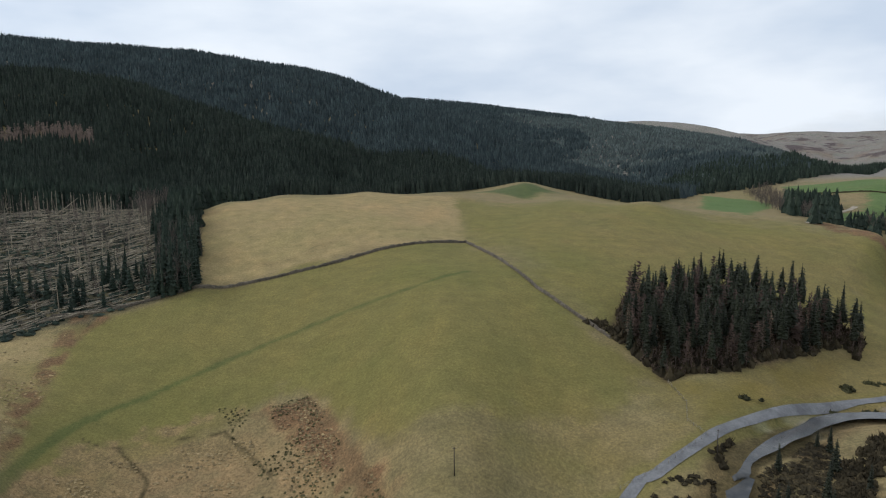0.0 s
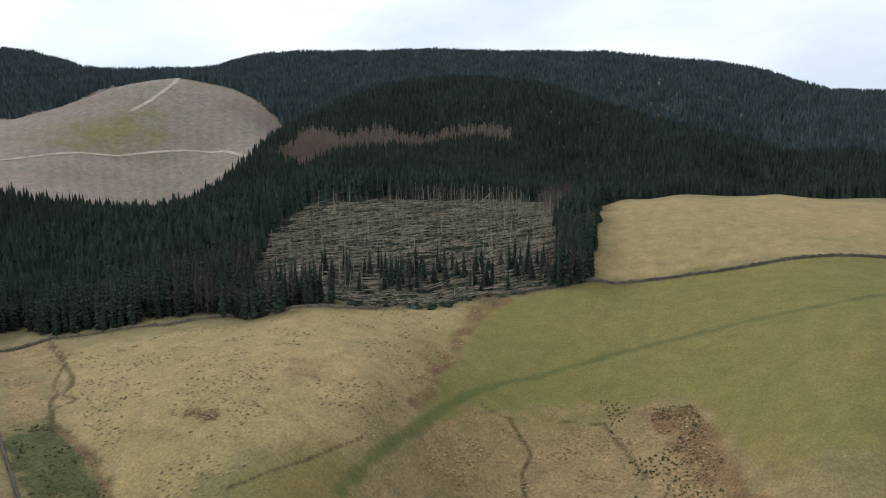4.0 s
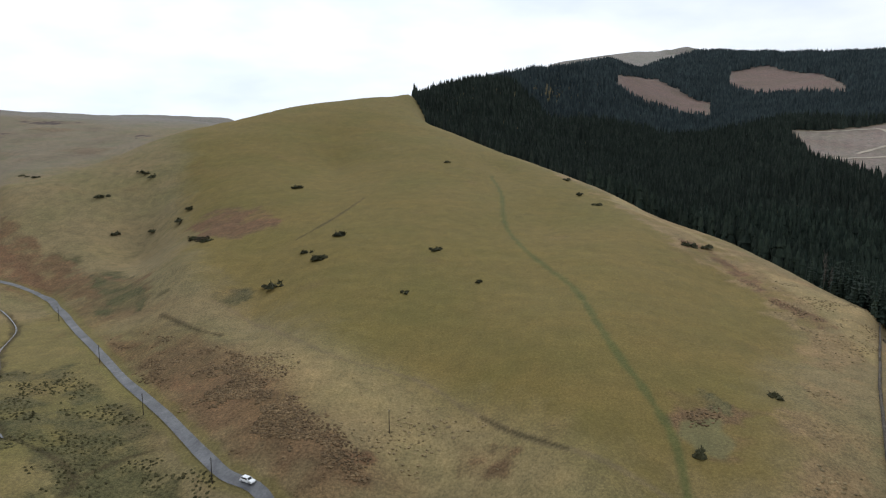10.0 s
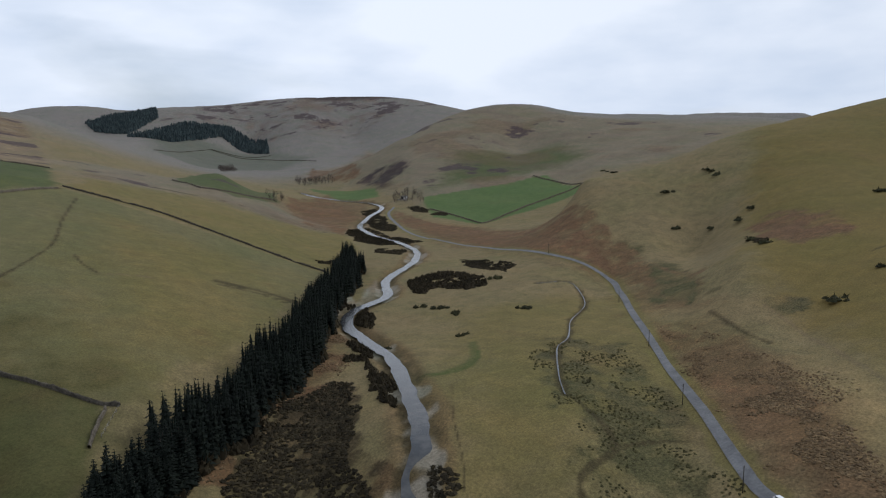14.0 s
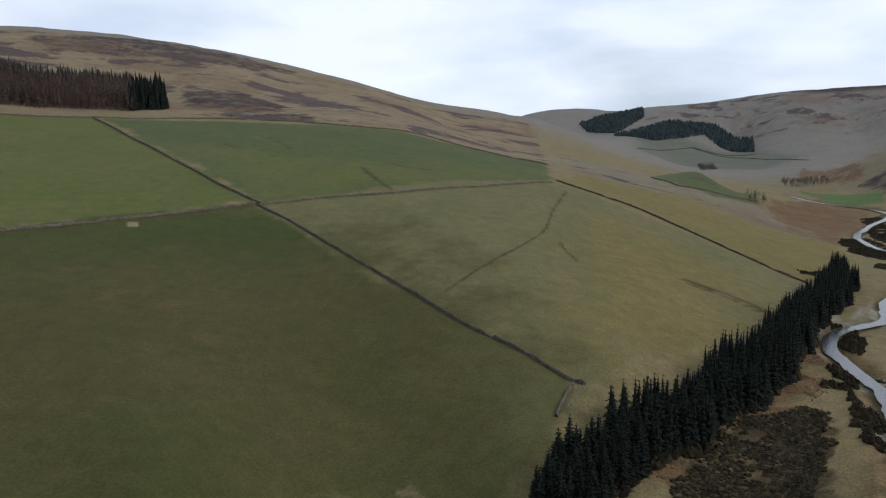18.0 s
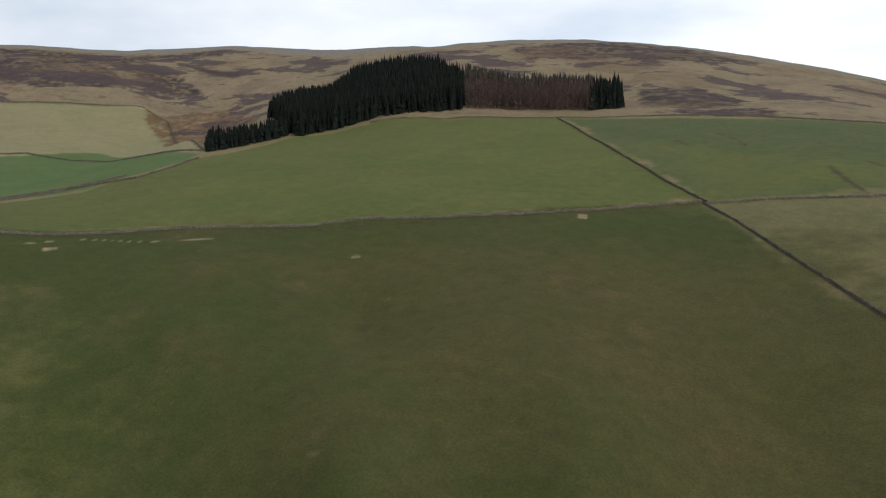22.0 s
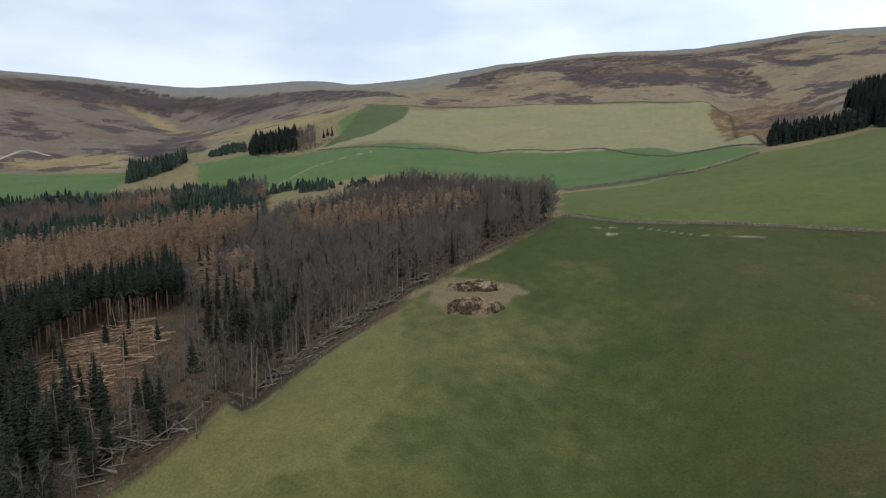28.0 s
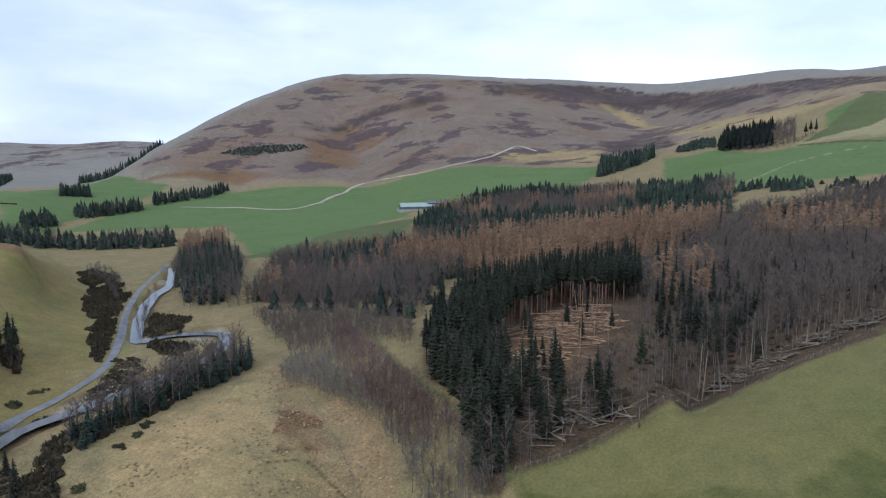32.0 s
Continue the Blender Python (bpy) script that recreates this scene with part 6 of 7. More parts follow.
def light_larch(seed):
    """A far larch: level boughs in a cone, one unit high and wide."""
    g = np.random.default_rng(seed)
    bits = [pole((0, 0, -0.03), (0, 0, 0.97), 0.06, 0.012, 3)]
    for k in range(13):
        f = 0.22 + 0.76 * k / 13
        r0 = (1.04 - f) ** 0.7 * 1.2
        for s in range(5):
            a, r = g.uniform(0, 6.283), r0 * g.uniform(0.6, 1.1)
            p, tip = np.array((0, 0, f)), np.array((r * math.cos(a), r * math.sin(a), f + g.uniform(-0.03, 0.03)))
            bits.append(blade(p, tip, 0.052, g))
            m = p + (tip - p) * g.uniform(0.4, 1)
            bits.append(blade(m, m + g.normal(size=3) * (0.24, 0.24, 0.035), 0.046, g))
    return merged(bits)


def light_spruce(seed, skirt):
    """A far spruce: ragged whorls round a core, one unit high and wide."""
    g = np.random.default_rng(seed)
    v, t = spun([(0.42, 0.0), (0.5, 0.15), (0.2, 0.62)], 6, seed, 0.25)
    bits = [(v * (1, 1, 0.97 * (1 - skirt)) + (0, 0, skirt), t)]
    if skirt > 0.1:
        bits.append(pole((0, 0, -0.03), (0, 0, skirt + 0.1), 0.07, 0.05, 4))
    for k in range(12):
        f = (k + g.uniform(0, 0.7)) / 12
        z, reach = skirt + (1 - skirt) * f, (1 - f) ** 0.6 * (0.7 if f < 0.06 else 1) + 0.03
        n, a0 = 6 if f < 0.6 else 4, g.uniform(0, 6.28)
        for s in range(n):
            a, r = a0 + 6.283 * s / n + g.uniform(-0.3, 0.3), reach * g.uniform(0.65, 1.2)
            c, sn, wd = math.cos(a), math.sin(a), r * g.uniform(0.26, 0.4)
            dz = r * g.uniform(0.03, 0.07)
            bits.append((np.array([(0, 0, z + 0.02), (c * r * 0.55 - sn * wd, sn * r * 0.55 + c * wd, z - dz * 0.5), (c * r, sn * r, z - dz),
                                   (c * r * 0.55 + sn * wd, sn * r * 0.55 - c * wd, z - dz * 0.5)]), np.array([(0, 1, 2), (0, 2, 3)])))
    return merged(bits)


THIN_SPRUCE = [spun([(1.0, 0.04)], 5, s, 0.4) for s in range(8)]
MID_SPRUCE = [spun([(0.9, 0.05), (0.55, 0.33), (0.74, 0.37), (0.30, 0.66), (0.42, 0.69)], 6, s + 9, 0.42) for s in range(8)]
FAR_BARE = [light_bare(s) for s in range(7)]
FAR_LARCH = [light_larch(s) for s in range(5)]
TALL_SPRUCE = [light_spruce(s + 70, 0.34) for s in range(5)]
DENSE_SPRUCE = [light_spruce(s + 60, 0.03) for s in range(5)]


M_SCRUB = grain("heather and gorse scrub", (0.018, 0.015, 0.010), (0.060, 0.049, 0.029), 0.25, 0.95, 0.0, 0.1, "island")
M_RUSH = grain("rushes", (0.058, 0.056, 0.026), (0.125, 0.112, 0.055), 0.8, 0.95, 0.0, 0.1, "island")
M_GORSE = grain("gorse", (0.020, 0.024, 0.012), (0.060, 0.056, 0.028), 1.2, 0.9, 0.0, 0.1, "each")


def bush_shape(seed):
    g = np.random.default_rng(seed)
    bits = [spun([(0.95, 0.0), (0.75, 0.5)], 6, seed, 0.5)]
    for _ in range(12):
        a, e = g.uniform(0, 6.283), g.uniform(0.1, 1.3)
        d = np.array((math.cos(a) * math.cos(e), math.sin(a) * math.cos(e), math.sin(e)))
        bits.append(blade(d * (0.75, 0.75, 0.65), d * g.uniform(0.95, 1.55) + g.normal(size=3) * 0.18, 0.42, g))
    return merged(bits)


BUSH = [bush_shape(s) for s in range(6)]


def tree_kinds(name, makers, bark=None):
    """Prototype trees: an Empty with a trunk and a crown, moved to the first places and then copied."""
    protos = []
    for trunk, crown, m_crown, crown_name in makers:
        root = new(name)
        part("trunk", mesh_of("trunk", *trunk), bark or M_BARK, root)
        part(crown_name, mesh_of(crown_name, *crown, smooth=False), m_crown, root)
        protos.append(root)
    return protos


def grove(protos, places, label, category, group, low=0.8, high=1.15, seed=3, broad=1.0):
    """Copies of the prototypes at plan places; returns nothing."""
    g = np.random.default_rng(seed)
    z = height(places[:, 0], places[:, 1])
    for (x, y), zz in zip(places, z):
        s = g.uniform(low, high)
        m = Matrix.Translation((x, y, zz - 0.15)) @ Matrix.Rotation(g.uniform(0, 6.283), 4, "Z") @ Matrix.Diagonal((s * broad * g.uniform(0.9, 1.15), s * broad * g.uniform(0.9, 1.15), s, 1))
        ob = copy_thing(protos[g.integers(len(protos))], m)
        tagged(ob, label, category, group)


def drop_protos(protos):
    for root in protos:
        for ob in (*root.children, root):
            bpy.data.objects.remove(ob)


def nearest(p, n):
    """Splits places into the n nearest to the middle of the plan and the rest."""
    order = np.argsort(np.hypot(p[:, 0], p[:, 1]))
    return p[order[:n]], p[order[n:]]


def near_trees():
    full = tree_kinds("spruce_tree", [(trunk_of(21, 0.28, s), spruce_crown(s, 22, 3.3, 0.05), M_SPRUCE, "crown") for s in range(4)])
    high = tree_kinds("spruce_tree", [(trunk_of(22, 0.30, s + 5), spruce_crown(s + 5, 23, 2.9, 0.34), M_SPRUCE, "crown") for s in range(3)])
    bare = tree_kinds("bare_tree", [(trunk_of(14, 0.2, s), bare_crown(s + 20, 14, 3.0, 16, 0.95), M_TWIG, "crown") for s in range(5)], M_BARK_PALE)
    larch = tree_kinds("larch_tree", [(trunk_of(19, 0.22, s), larch_crown(s + 30, 20, 2.6, 1.6), M_LARCH, "crown") for s in range(3)])
    russet = tree_kinds("pine_tree", [(trunk_of(21, 0.26, s + 9), spruce_crown(s + 15, 22, 2.7, 0.56), M_SPRUCE, "crown") for s in range(4)], M_BARK_RED)
    dense, tall = DENSE_SPRUCE, TALL_SPRUCE
    a, rest = nearest(scatter(WOODS["strip"], 2.4, 0.5, margin=0.2, seed=7), 85)
    belt = tree_kinds("spruce_tree", [(trunk_of(13, 0.2, s), spruce_crown(s + 50, 14, 2.7, 0.02), M_SPRUCE_SHADE, "crown") for s in range(6)])
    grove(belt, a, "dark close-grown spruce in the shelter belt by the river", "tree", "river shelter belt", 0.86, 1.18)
    plant("spruce_belt", rest, 15, 2.7, DENSE_SPRUCE, M_SPRUCE_SHADE, "dark spruce shelter belt running down to the river", "wood", 6, 0.16)
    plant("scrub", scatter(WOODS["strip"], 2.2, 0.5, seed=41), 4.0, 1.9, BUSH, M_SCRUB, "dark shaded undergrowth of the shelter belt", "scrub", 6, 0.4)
    c = scatter(WOODS["clump"], 5.3, 0.5, margin=-1.5, seed=8)
    edge = inside(c[:, 0], c[:, 1], WOODS["clump"]) < 6
    a, rest = nearest(c[~edge], 40)
    grove(high, a, "tall dark spruce with a bare lower trunk", "tree", "trees of the pasture clump", 0.66, 0.86)
    plant("spruce_wood", rest, 17, 2.9, tall, M_SPRUCE, "tall dark spruces of the pasture clump", "wood", 6, 0.14)
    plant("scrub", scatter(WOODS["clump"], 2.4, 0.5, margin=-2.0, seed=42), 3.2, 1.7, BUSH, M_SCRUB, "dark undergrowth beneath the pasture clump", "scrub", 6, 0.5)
    a, rest = nearest(c[edge], 45)
    plant("spruce_wood", rest, 17.5, 3.0, tall, M_SPRUCE, "dense dark spruces round the pasture clump", "wood", 6, 0.3)
    grove(full, a[::3], "dense dark spruce on the edge of a pasture clump", "tree", "trees of the pasture clump", 0.55, 0.9)
    grove(high, a[1::3], "tall dark spruce with a bare lower trunk", "tree", "trees of the pasture clump", 0.6, 0.9)
    grove(larch, a[2::3], "bare brown larch on the edge of a pasture clump", "tree", "trees of the pasture clump", 0.5, 0.85)
    plant("larch_wood", scatter(WOODS["clump"], 8, seed=53), 15, 2.6, FAR_LARCH, M_TWIG_BROWN, "brown bare larches among the spruces", "wood", 9)
    plant("scrub", scatter(WOODS["clump"], 3.4, 0.5, margin=-2.5, seed=31), 5.0, 1.9, FAR_BARE, M_TWIG_BROWN, "leafless brown undergrowth beneath the spruces", "scrub", 6, 0.5)
    s = not_in(scatter(WOODS["stand"], 4.6, 0.5, seed=9), [WOODS["glade_stand"]])
    rim = (inside(s[:, 0], s[:, 1], WOODS["glade_stand"], 26) > -22) & (s[:, 0] > 225)
    grove(russet, s[rim], "tall pine with a long bare reddish trunk", "tree", "spruce stand", 0.8, 1.0)
    s = s[~rim]
    a, rest = nearest(s, 55)
    grove(full, a, "dark green spruce beside the bare birches", "tree", "spruce stand", 0.7, 1.0)
    plant("spruce_wood", rest, 21, 2.9, tall, M_SPRUCE, "tall spruces with reddish bare trunks", "wood", 6, 0.16)
    mixed_in = not_in(scatter(WOODS["stand"], 8.0, 0.5, seed=48), [WOODS["glade_stand"]])
    plant("bare_wood", mixed_in, 14, 3.0, FAR_BARE, M_TWIG_FAR, "leafless trees between the spruces of the stand", "wood", 8)
    fr = scatter(WOODS["stand_front"], 5.2, 0.45, seed=33)
    grove(bare, fr[::2], "leafless grey tree among fallen trunks", "tree", "bare wood", 0.5, 0.85)
    fr = fr[1::4]
    grove(full, fr, "dark spruce standing among fallen trunks", "tree", "spruce stand", 0.6, 0.95)
    few = scatter(WOODS["glade_stand"], 9.5, 0.5, seed=35)
    grove(full, few[::3], "young dark spruce between the fallen trunks", "tree", "spruce stand", 0.35, 0.6)
    grove(bare, few[1::3], "leafless sapling between the fallen trunks", "tree", "bare wood", 0.4, 0.7)
    grove(larch, few[2::3], "bare reddish larch between the fallen trunks", "tree", "spruce stand", 0.35, 0.7)
    w = not_in(scatter(WOODS["wood_bare"], 4.4, 0.45, seed=10), [WOODS["stand"], WOODS["glade_stand"]])
    g = np.random.default_rng(4)
    depth = inside(w[:, 0], w[:, 1], WOODS["wood_bare"])
    w = w[g.random(len(w)) < 0.38 + 0.62 * smooth01((depth - 10) / 20)]
    wx, wy = w[:, 0], w[:, 1]
    gloom = inside(wx, wy, WOODS["wood_dark"]) > 0
    dark = g.random(len(w)) < 0.03 + 0.26 * gloom + 0.10 * (vnoise(wx, wy, 70, 52, 2) > 0.25)
    rust = (inside(wx, wy, WOODS["russet_a"]) > 0) | (inside(wx, wy, WOODS["russet_b"]) > 0)
    red = ~dark & (g.random(len(w)) < 0.005 + 0.45 * rust)
    a, rest = nearest(w[~dark & ~red], 190)
    grove(bare, a, "leafless grey broadleaf tree in the hillside wood", "tree", "bare wood", 0.55, 0.95, broad=1.2)
    plant("bare_wood", rest, 14, 4.4, FAR_BARE, M_TWIG_FAR, "leafless grey-brown broadleaf wood on the slope", "wood", 8)
    plant("larch_wood", w[red], 16, 3.9, FAR_LARCH, M_LARCH_FAR, "russet larches among the bare broadleaf wood", "wood", 9)
    poles = scatter(WOODS["wood_bare"], 13, 0.45, seed=45)
    plant("bare_wood", poles, 11, 1.0, [pole((0, 0, -0.03), (0.1, 0.05, 1.0), 0.10, 0.03, 4), pole((0, 0, -0.03), (-0.2, 0.1, 1.0), 0.13, 0.03, 4)], M_BARK_PALE, "pale bare trunks standing in the wood", "wood", 8, 0.3)
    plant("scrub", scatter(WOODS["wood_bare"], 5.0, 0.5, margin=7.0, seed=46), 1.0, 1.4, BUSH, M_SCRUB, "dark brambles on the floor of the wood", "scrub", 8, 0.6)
    grove(high, np.array([SPOTS["pine"], SPOTS["pine2"], SPOTS["pine3"]]), "lone tall pine at the end of the wood", "tree", "spruces in the bare wood", 0.62, 0.75)
    a, rest = nearest(w[dark], 20)
    grove(full, a, "single dark spruce among bare trees", "tree", "spruces in the bare wood", 0.5, 0.85)
    plant("spruce_wood", rest, 15, 3.0, dense, M_SPRUCE, "single dark conifers among bare trees", "wood", 6, 0.25)
    ride = course(PATHS[-1][2], 4.0)
    b = scatter(WOODS["birch"], 4.2, 0.45, seed=11)
    a, rest = nearest(b[line_distance(b[:, 0], b[:, 1], ride, 6.0) > 3.5], 100)
    grove(bare, a, "slender leafless birch with purple-brown twigs", "tree", "birch thicket", 0.40, 0.68)
    plant("birch_thicket", scatter(WOODS["birch_low"], 3.2, seed=12), 7.5, 2.6, FAR_BARE, M_TWIG_FAR, "leafless grey birch thicket", "thicket", 8)
    b = scatter(WOODS["birch"], 2.2, seed=13)
    b = b[(line_distance(b[:, 0], b[:, 1], ride, 6.0) > 3.0) & (vnoise(b[:, 0], b[:, 1], 14, 18, 3) > -0.35)]
    lilac = inside(b[:, 0], b[:, 1], WOODS["birch_purple"], 8) + 5 * vnoise(b[:, 0], b[:, 1], 12, 20, 2) > 0
    plant("birch_thicket", b[lilac], 6.5, 1.8, FAR_BARE, M_BIRCH, "dense purple-brown birch saplings", "thicket", 8)
    plant("birch_thicket", b[~lilac], 5.5, 1.8, FAR_BARE, M_TWIG_GREY, "grey leafless saplings beside the birches", "thicket", 8)
    few = scatter(WOODS["river_scrub"], 9, 0.6, seed=17)
    grove(full, few[:18], "small dark spruce among the riverside scrub", "tree", "riverside conifers", 0.22, 0.45)
    for protos in (full, high, bare, larch, belt, russet):
        drop_protos(protos)


M_TWIG_GREY = grain("grey sapling twigs", (0.12, 0.106, 0.092), (0.215, 0.193, 0.166), 0.2, 0.95, 0.0, 0.1, "twig")
M_BIRCH = grain("birch twigs", (0.125, 0.080, 0.073), (0.210, 0.145, 0.130), 0.2, 0.95, 0.0, 0.1, "twig")
near_trees()

# ---- plantations and woods farther off ----
OPEN = [o for k, s, o in COVER if k == "clearfell"] + [WOODS[k] for k in WOODS if k.startswith("glade")]
main = not_in(scatter(WOODS["spruce_main"], 4.3, 0.36, far=0.0019, seed=4), OPEN)
r_main = np.hypot(main[:, 0], main[:, 1])
front = main[r_main < 430]
g = np.random.default_rng(61)
blown = inside(front[:, 0], front[:, 1], WOODS["glade_windblow"], 45) > -45
dead = g.random(len(front)) < 0.05 + 0.28 * blown
plant("spruce_forest", front[~dead], 18.5, 3.0, DENSE_SPRUCE, M_SPRUCE_FAR, "dense dark green spruces at the front of the plantation", "forest", 3, 0.26)
plant("bare_wood", front[dead], 16, 2.6, FAR_BARE, M_TWIG_FAR, "dead grey trees in the plantation edge", "wood", 3, 0.3)
near = main[(r_main >= 430) & (r_main < 640)]
plant("spruce_forest", near, 19, 3.1, MID_SPRUCE, M_SPRUCE_FAR, "dense dark green spruce plantation along the pasture edge", "forest", 3, 0.24)
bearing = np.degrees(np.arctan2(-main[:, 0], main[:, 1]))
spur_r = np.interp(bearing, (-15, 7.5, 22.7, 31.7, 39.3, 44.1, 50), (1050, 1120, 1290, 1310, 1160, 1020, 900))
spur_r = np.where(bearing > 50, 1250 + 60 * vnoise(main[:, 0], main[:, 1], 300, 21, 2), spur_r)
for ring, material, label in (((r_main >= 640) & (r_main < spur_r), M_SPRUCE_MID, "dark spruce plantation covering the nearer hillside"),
                              (r_main >= np.maximum(spur_r, 640), M_SPRUCE_HAZE, "spruce plantation covering the far hillsides, blue-green with painted haze")):
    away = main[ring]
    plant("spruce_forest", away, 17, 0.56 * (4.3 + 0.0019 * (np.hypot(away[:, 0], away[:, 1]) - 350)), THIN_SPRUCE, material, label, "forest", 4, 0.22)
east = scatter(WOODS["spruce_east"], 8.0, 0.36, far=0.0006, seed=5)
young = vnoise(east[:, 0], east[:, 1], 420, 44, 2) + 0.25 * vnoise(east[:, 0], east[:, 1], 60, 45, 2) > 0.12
plant("spruce_forest", east[~young], 16, 4.6, THIN_SPRUCE, M_SPRUCE_HAZE, "dark spruce plantation on a distant ridge", "forest", 5, 0.2)
plant("spruce_forest", east[young], 11, 4.4, THIN_SPRUCE, M_YOUNG_HAZE, "young spruce plantation on a distant ridge, grey-green with painted haze", "forest", 5, 0.2)
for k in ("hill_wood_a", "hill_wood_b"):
    plant("spruce_wood", scatter(WOODS[k], 9, seed=7), 16, 5.2, THIN_SPRUCE, M_SPRUCE_HAZE, "dark plantation on the far hill, blue-green with painted haze", "wood", 6, 0.25)
for k, gap, tall in (("valley_conifer", 7, 18), ("top_spruce", 5.0, 24), ("top_end", 5.5, 26), ("east_belt", 9, 14), ("patch_hedge", 6, 5), ("low_wood", 5, 15), ("patch_b", 6, 16),
                     ("hill_scrub", 7, 4), ("east_low", 9, 17), ("mid_fill", 13, 11), ("hedge_a", 7, 15), ("hedge_b", 7, 15), ("hedge_c", 7, 16), ("hedge_d", 10, 16), ("hedge_e", 9, 13), ("hedge_f", 11, 18)):
    plant("spruce_wood", scatter(WOODS[k], gap, seed=7), tall, min(gap * 0.58, 3.6 if gap < 14 else 6), MID_SPRUCE, M_SPRUCE_SHADE if k in ("top_spruce", "top_end", "low_wood", "patch_a") else M_SPRUCE_FAR, "block of dark conifers between the fields", "wood", 6, 0.42)
block = scatter(WOODS["patch_a"], 5.5, seed=7)
bald = block[:, 1] + 12 * vnoise(block[:, 0], block[:, 1], 30, 13, 2) < 28
plant("spruce_wood", block[~bald], 19, 3.3, MID_SPRUCE, M_SPRUCE_SHADE, "block of dark conifers between the fields", "wood", 6, 0.35)
plant("bare_wood", block[bald], 15, 3.0, FAR_BARE, M_TWIG_FAR, "grey leafless trees beside the dark conifers", "wood", 6, 0.35)
pair = np.array([(1068, -18), (1078, -24), (1060, -30)])
plant("spruce_wood", pair, 22, 4.0, TALL_SPRUCE, M_SPRUCE, "lone tall pines on the field edge", "wood", 6, 0.15)
rim = scatter(WOODS["far_edge"], 5, seed=18)
plant("spruce_wood", rim[vnoise(rim[:, 0], rim[:, 1], 22, 19, 3) > -0.1], 7.5, 3.0, MID_SPRUCE, M_SPRUCE_FAR, "dark conifers along the far edge of the wood", "wood", 6, 0.55)
farm = scatter(WOODS["farm_wood"], 5.5, seed=14)
cluster = vnoise(farm[:, 0], farm[:, 1], 42, 15, 3)
plant("spruce_wood", farm[cluster > 0.16], 14, 3.2, MID_SPRUCE, M_SPRUCE_FAR, "clusters of dark conifers near the farm", "wood", 6, 0.4)
plant("bare_wood", farm[(cluster < 0.16) & (cluster > -0.46)], 10, 3.6, FAR_BARE, M_TWIG_FAR, "leafless trees near the farm", "wood", 7, 0.35)
plant("larch_wood", farm[cluster < -0.46], 14, 3.4, FAR_LARCH, M_LARCH_FAR, "pale brown larches near the farm", "wood", 7, 0.3)
lane = scatter(WOODS["lane_wood"], 6.5, seed=26)
plant("larch_wood", lane[vnoise(lane[:, 0], lane[:, 1], 40, 28, 2) > 0.28], 15, 3.2, FAR_LARCH, M_LARCH_FAR, "tall pale brown larches by the lane", "wood", 7, 0.3)
plant("spruce_wood", lane[vnoise(lane[:, 0], lane[:, 1], 25, 16, 2) > 0.3], 15, 3.0, MID_SPRUCE, M_SPRUCE_FAR, "dark conifers among the larches by the lane", "wood", 7, 0.3)
for k, gap, tall in (("top_larch", 4.8, 26), ("mid_larch", 4.8, 17), ("river_larch", 5, 18), ("glade_larch", 5.5, 15)):
    plant("larch_wood", scatter(WOODS[k], gap, seed=8), tall, gap * 0.62, FAR_LARCH, {"glade_larch": M_LARCH_PALE, "top_larch": M_TWIG_BROWN}.get(k, M_LARCH_FAR), "stand of bare russet larch", "wood", 7, 0.4)
for k, gap in (("lane_wood", 4.4), ("river_wood", 5), ("hedge_e", 8), ("hedge_a", 9), ("hedge_b", 9), ("hedge_d", 12), ("hedge_f", 14), ("river_bank", 4.2), ("east_wood", 8), ("mid_fill", 4.6)):
    plant("bare_wood", scatter(WOODS[k], gap, seed=9), 13, 3.6, FAR_BARE, M_TWIG_FAR, "leafless riverside trees", "wood", 8)
plant("spruce_wood", scatter(WOODS["river_wood"], 9, seed=19), 18, 3.4, DENSE_SPRUCE, M_SPRUCE_FAR, "dark conifers among bare riverside trees", "wood", 6, 0.3)
plant("spruce_wood", scatter(WOODS["river_bank"], 4.5, seed=20), 8.5, 2.4, DENSE_SPRUCE, M_SPRUCE_FAR, "young dark spruces along the river bank", "wood", 6, 0.45)
plant("spruce_wood", scatter(WOODS["blow_corner"], 4.6, seed=21), 16, 3.0, DENSE_SPRUCE, M_SPRUCE_FAR, "spruces left standing at the corner of the windblow", "wood", 6, 0.35)
plant("bare_wood", scatter(WOODS["blow_bare"], 5.5, seed=22), 15, 3.2, FAR_BARE, M_TWIG_FAR, "dead grey trees behind the windblow", "wood", 6, 0.35)
plant("spruce_wood", scatter(WOODS["top_back"], 7.5, seed=23), 29, 3.0, MID_SPRUCE, M_SPRUCE_FAR, "dark spruces behind the larches on the hill", "wood", 6, 0.2)
plant("bare_wood", scatter(WOODS["patch_front"], 6, seed=24), 6, 3, FAR_BARE, M_TWIG_FAR, "grey brushwood in front of the conifers", "wood", 6, 0.4)
plant("bare_wood", scatter(WOODS["top_larch"], 6, seed=25), 9, 3, FAR_BARE, M_TWIG_BROWN, "brown undergrowth below the larches", "wood", 6, 0.4)
plant("birch_thicket", scatter(WOODS["corner"], 2.8, seed=27), 6.5, 2.2, FAR_BARE, M_TWIG_FAR, "leafless saplings at the corner of the wood", "thicket", 8, 0.4)
edge_trees = scatter(WOODS["glade_windblow"], 7, seed=16)
keep = (np.hypot(edge_trees[:, 0], edge_trees[:, 1]) < 385) & (vnoise(edge_trees[:, 0], edge_trees[:, 1], 26, 4, 3) > 0.20)
plant("bare_wood", edge_trees[~keep][::4], 12, 2.0, FAR_BARE, M_TWIG_FAR, "dead grey trees standing in the windblow", "wood", 6, 0.4)
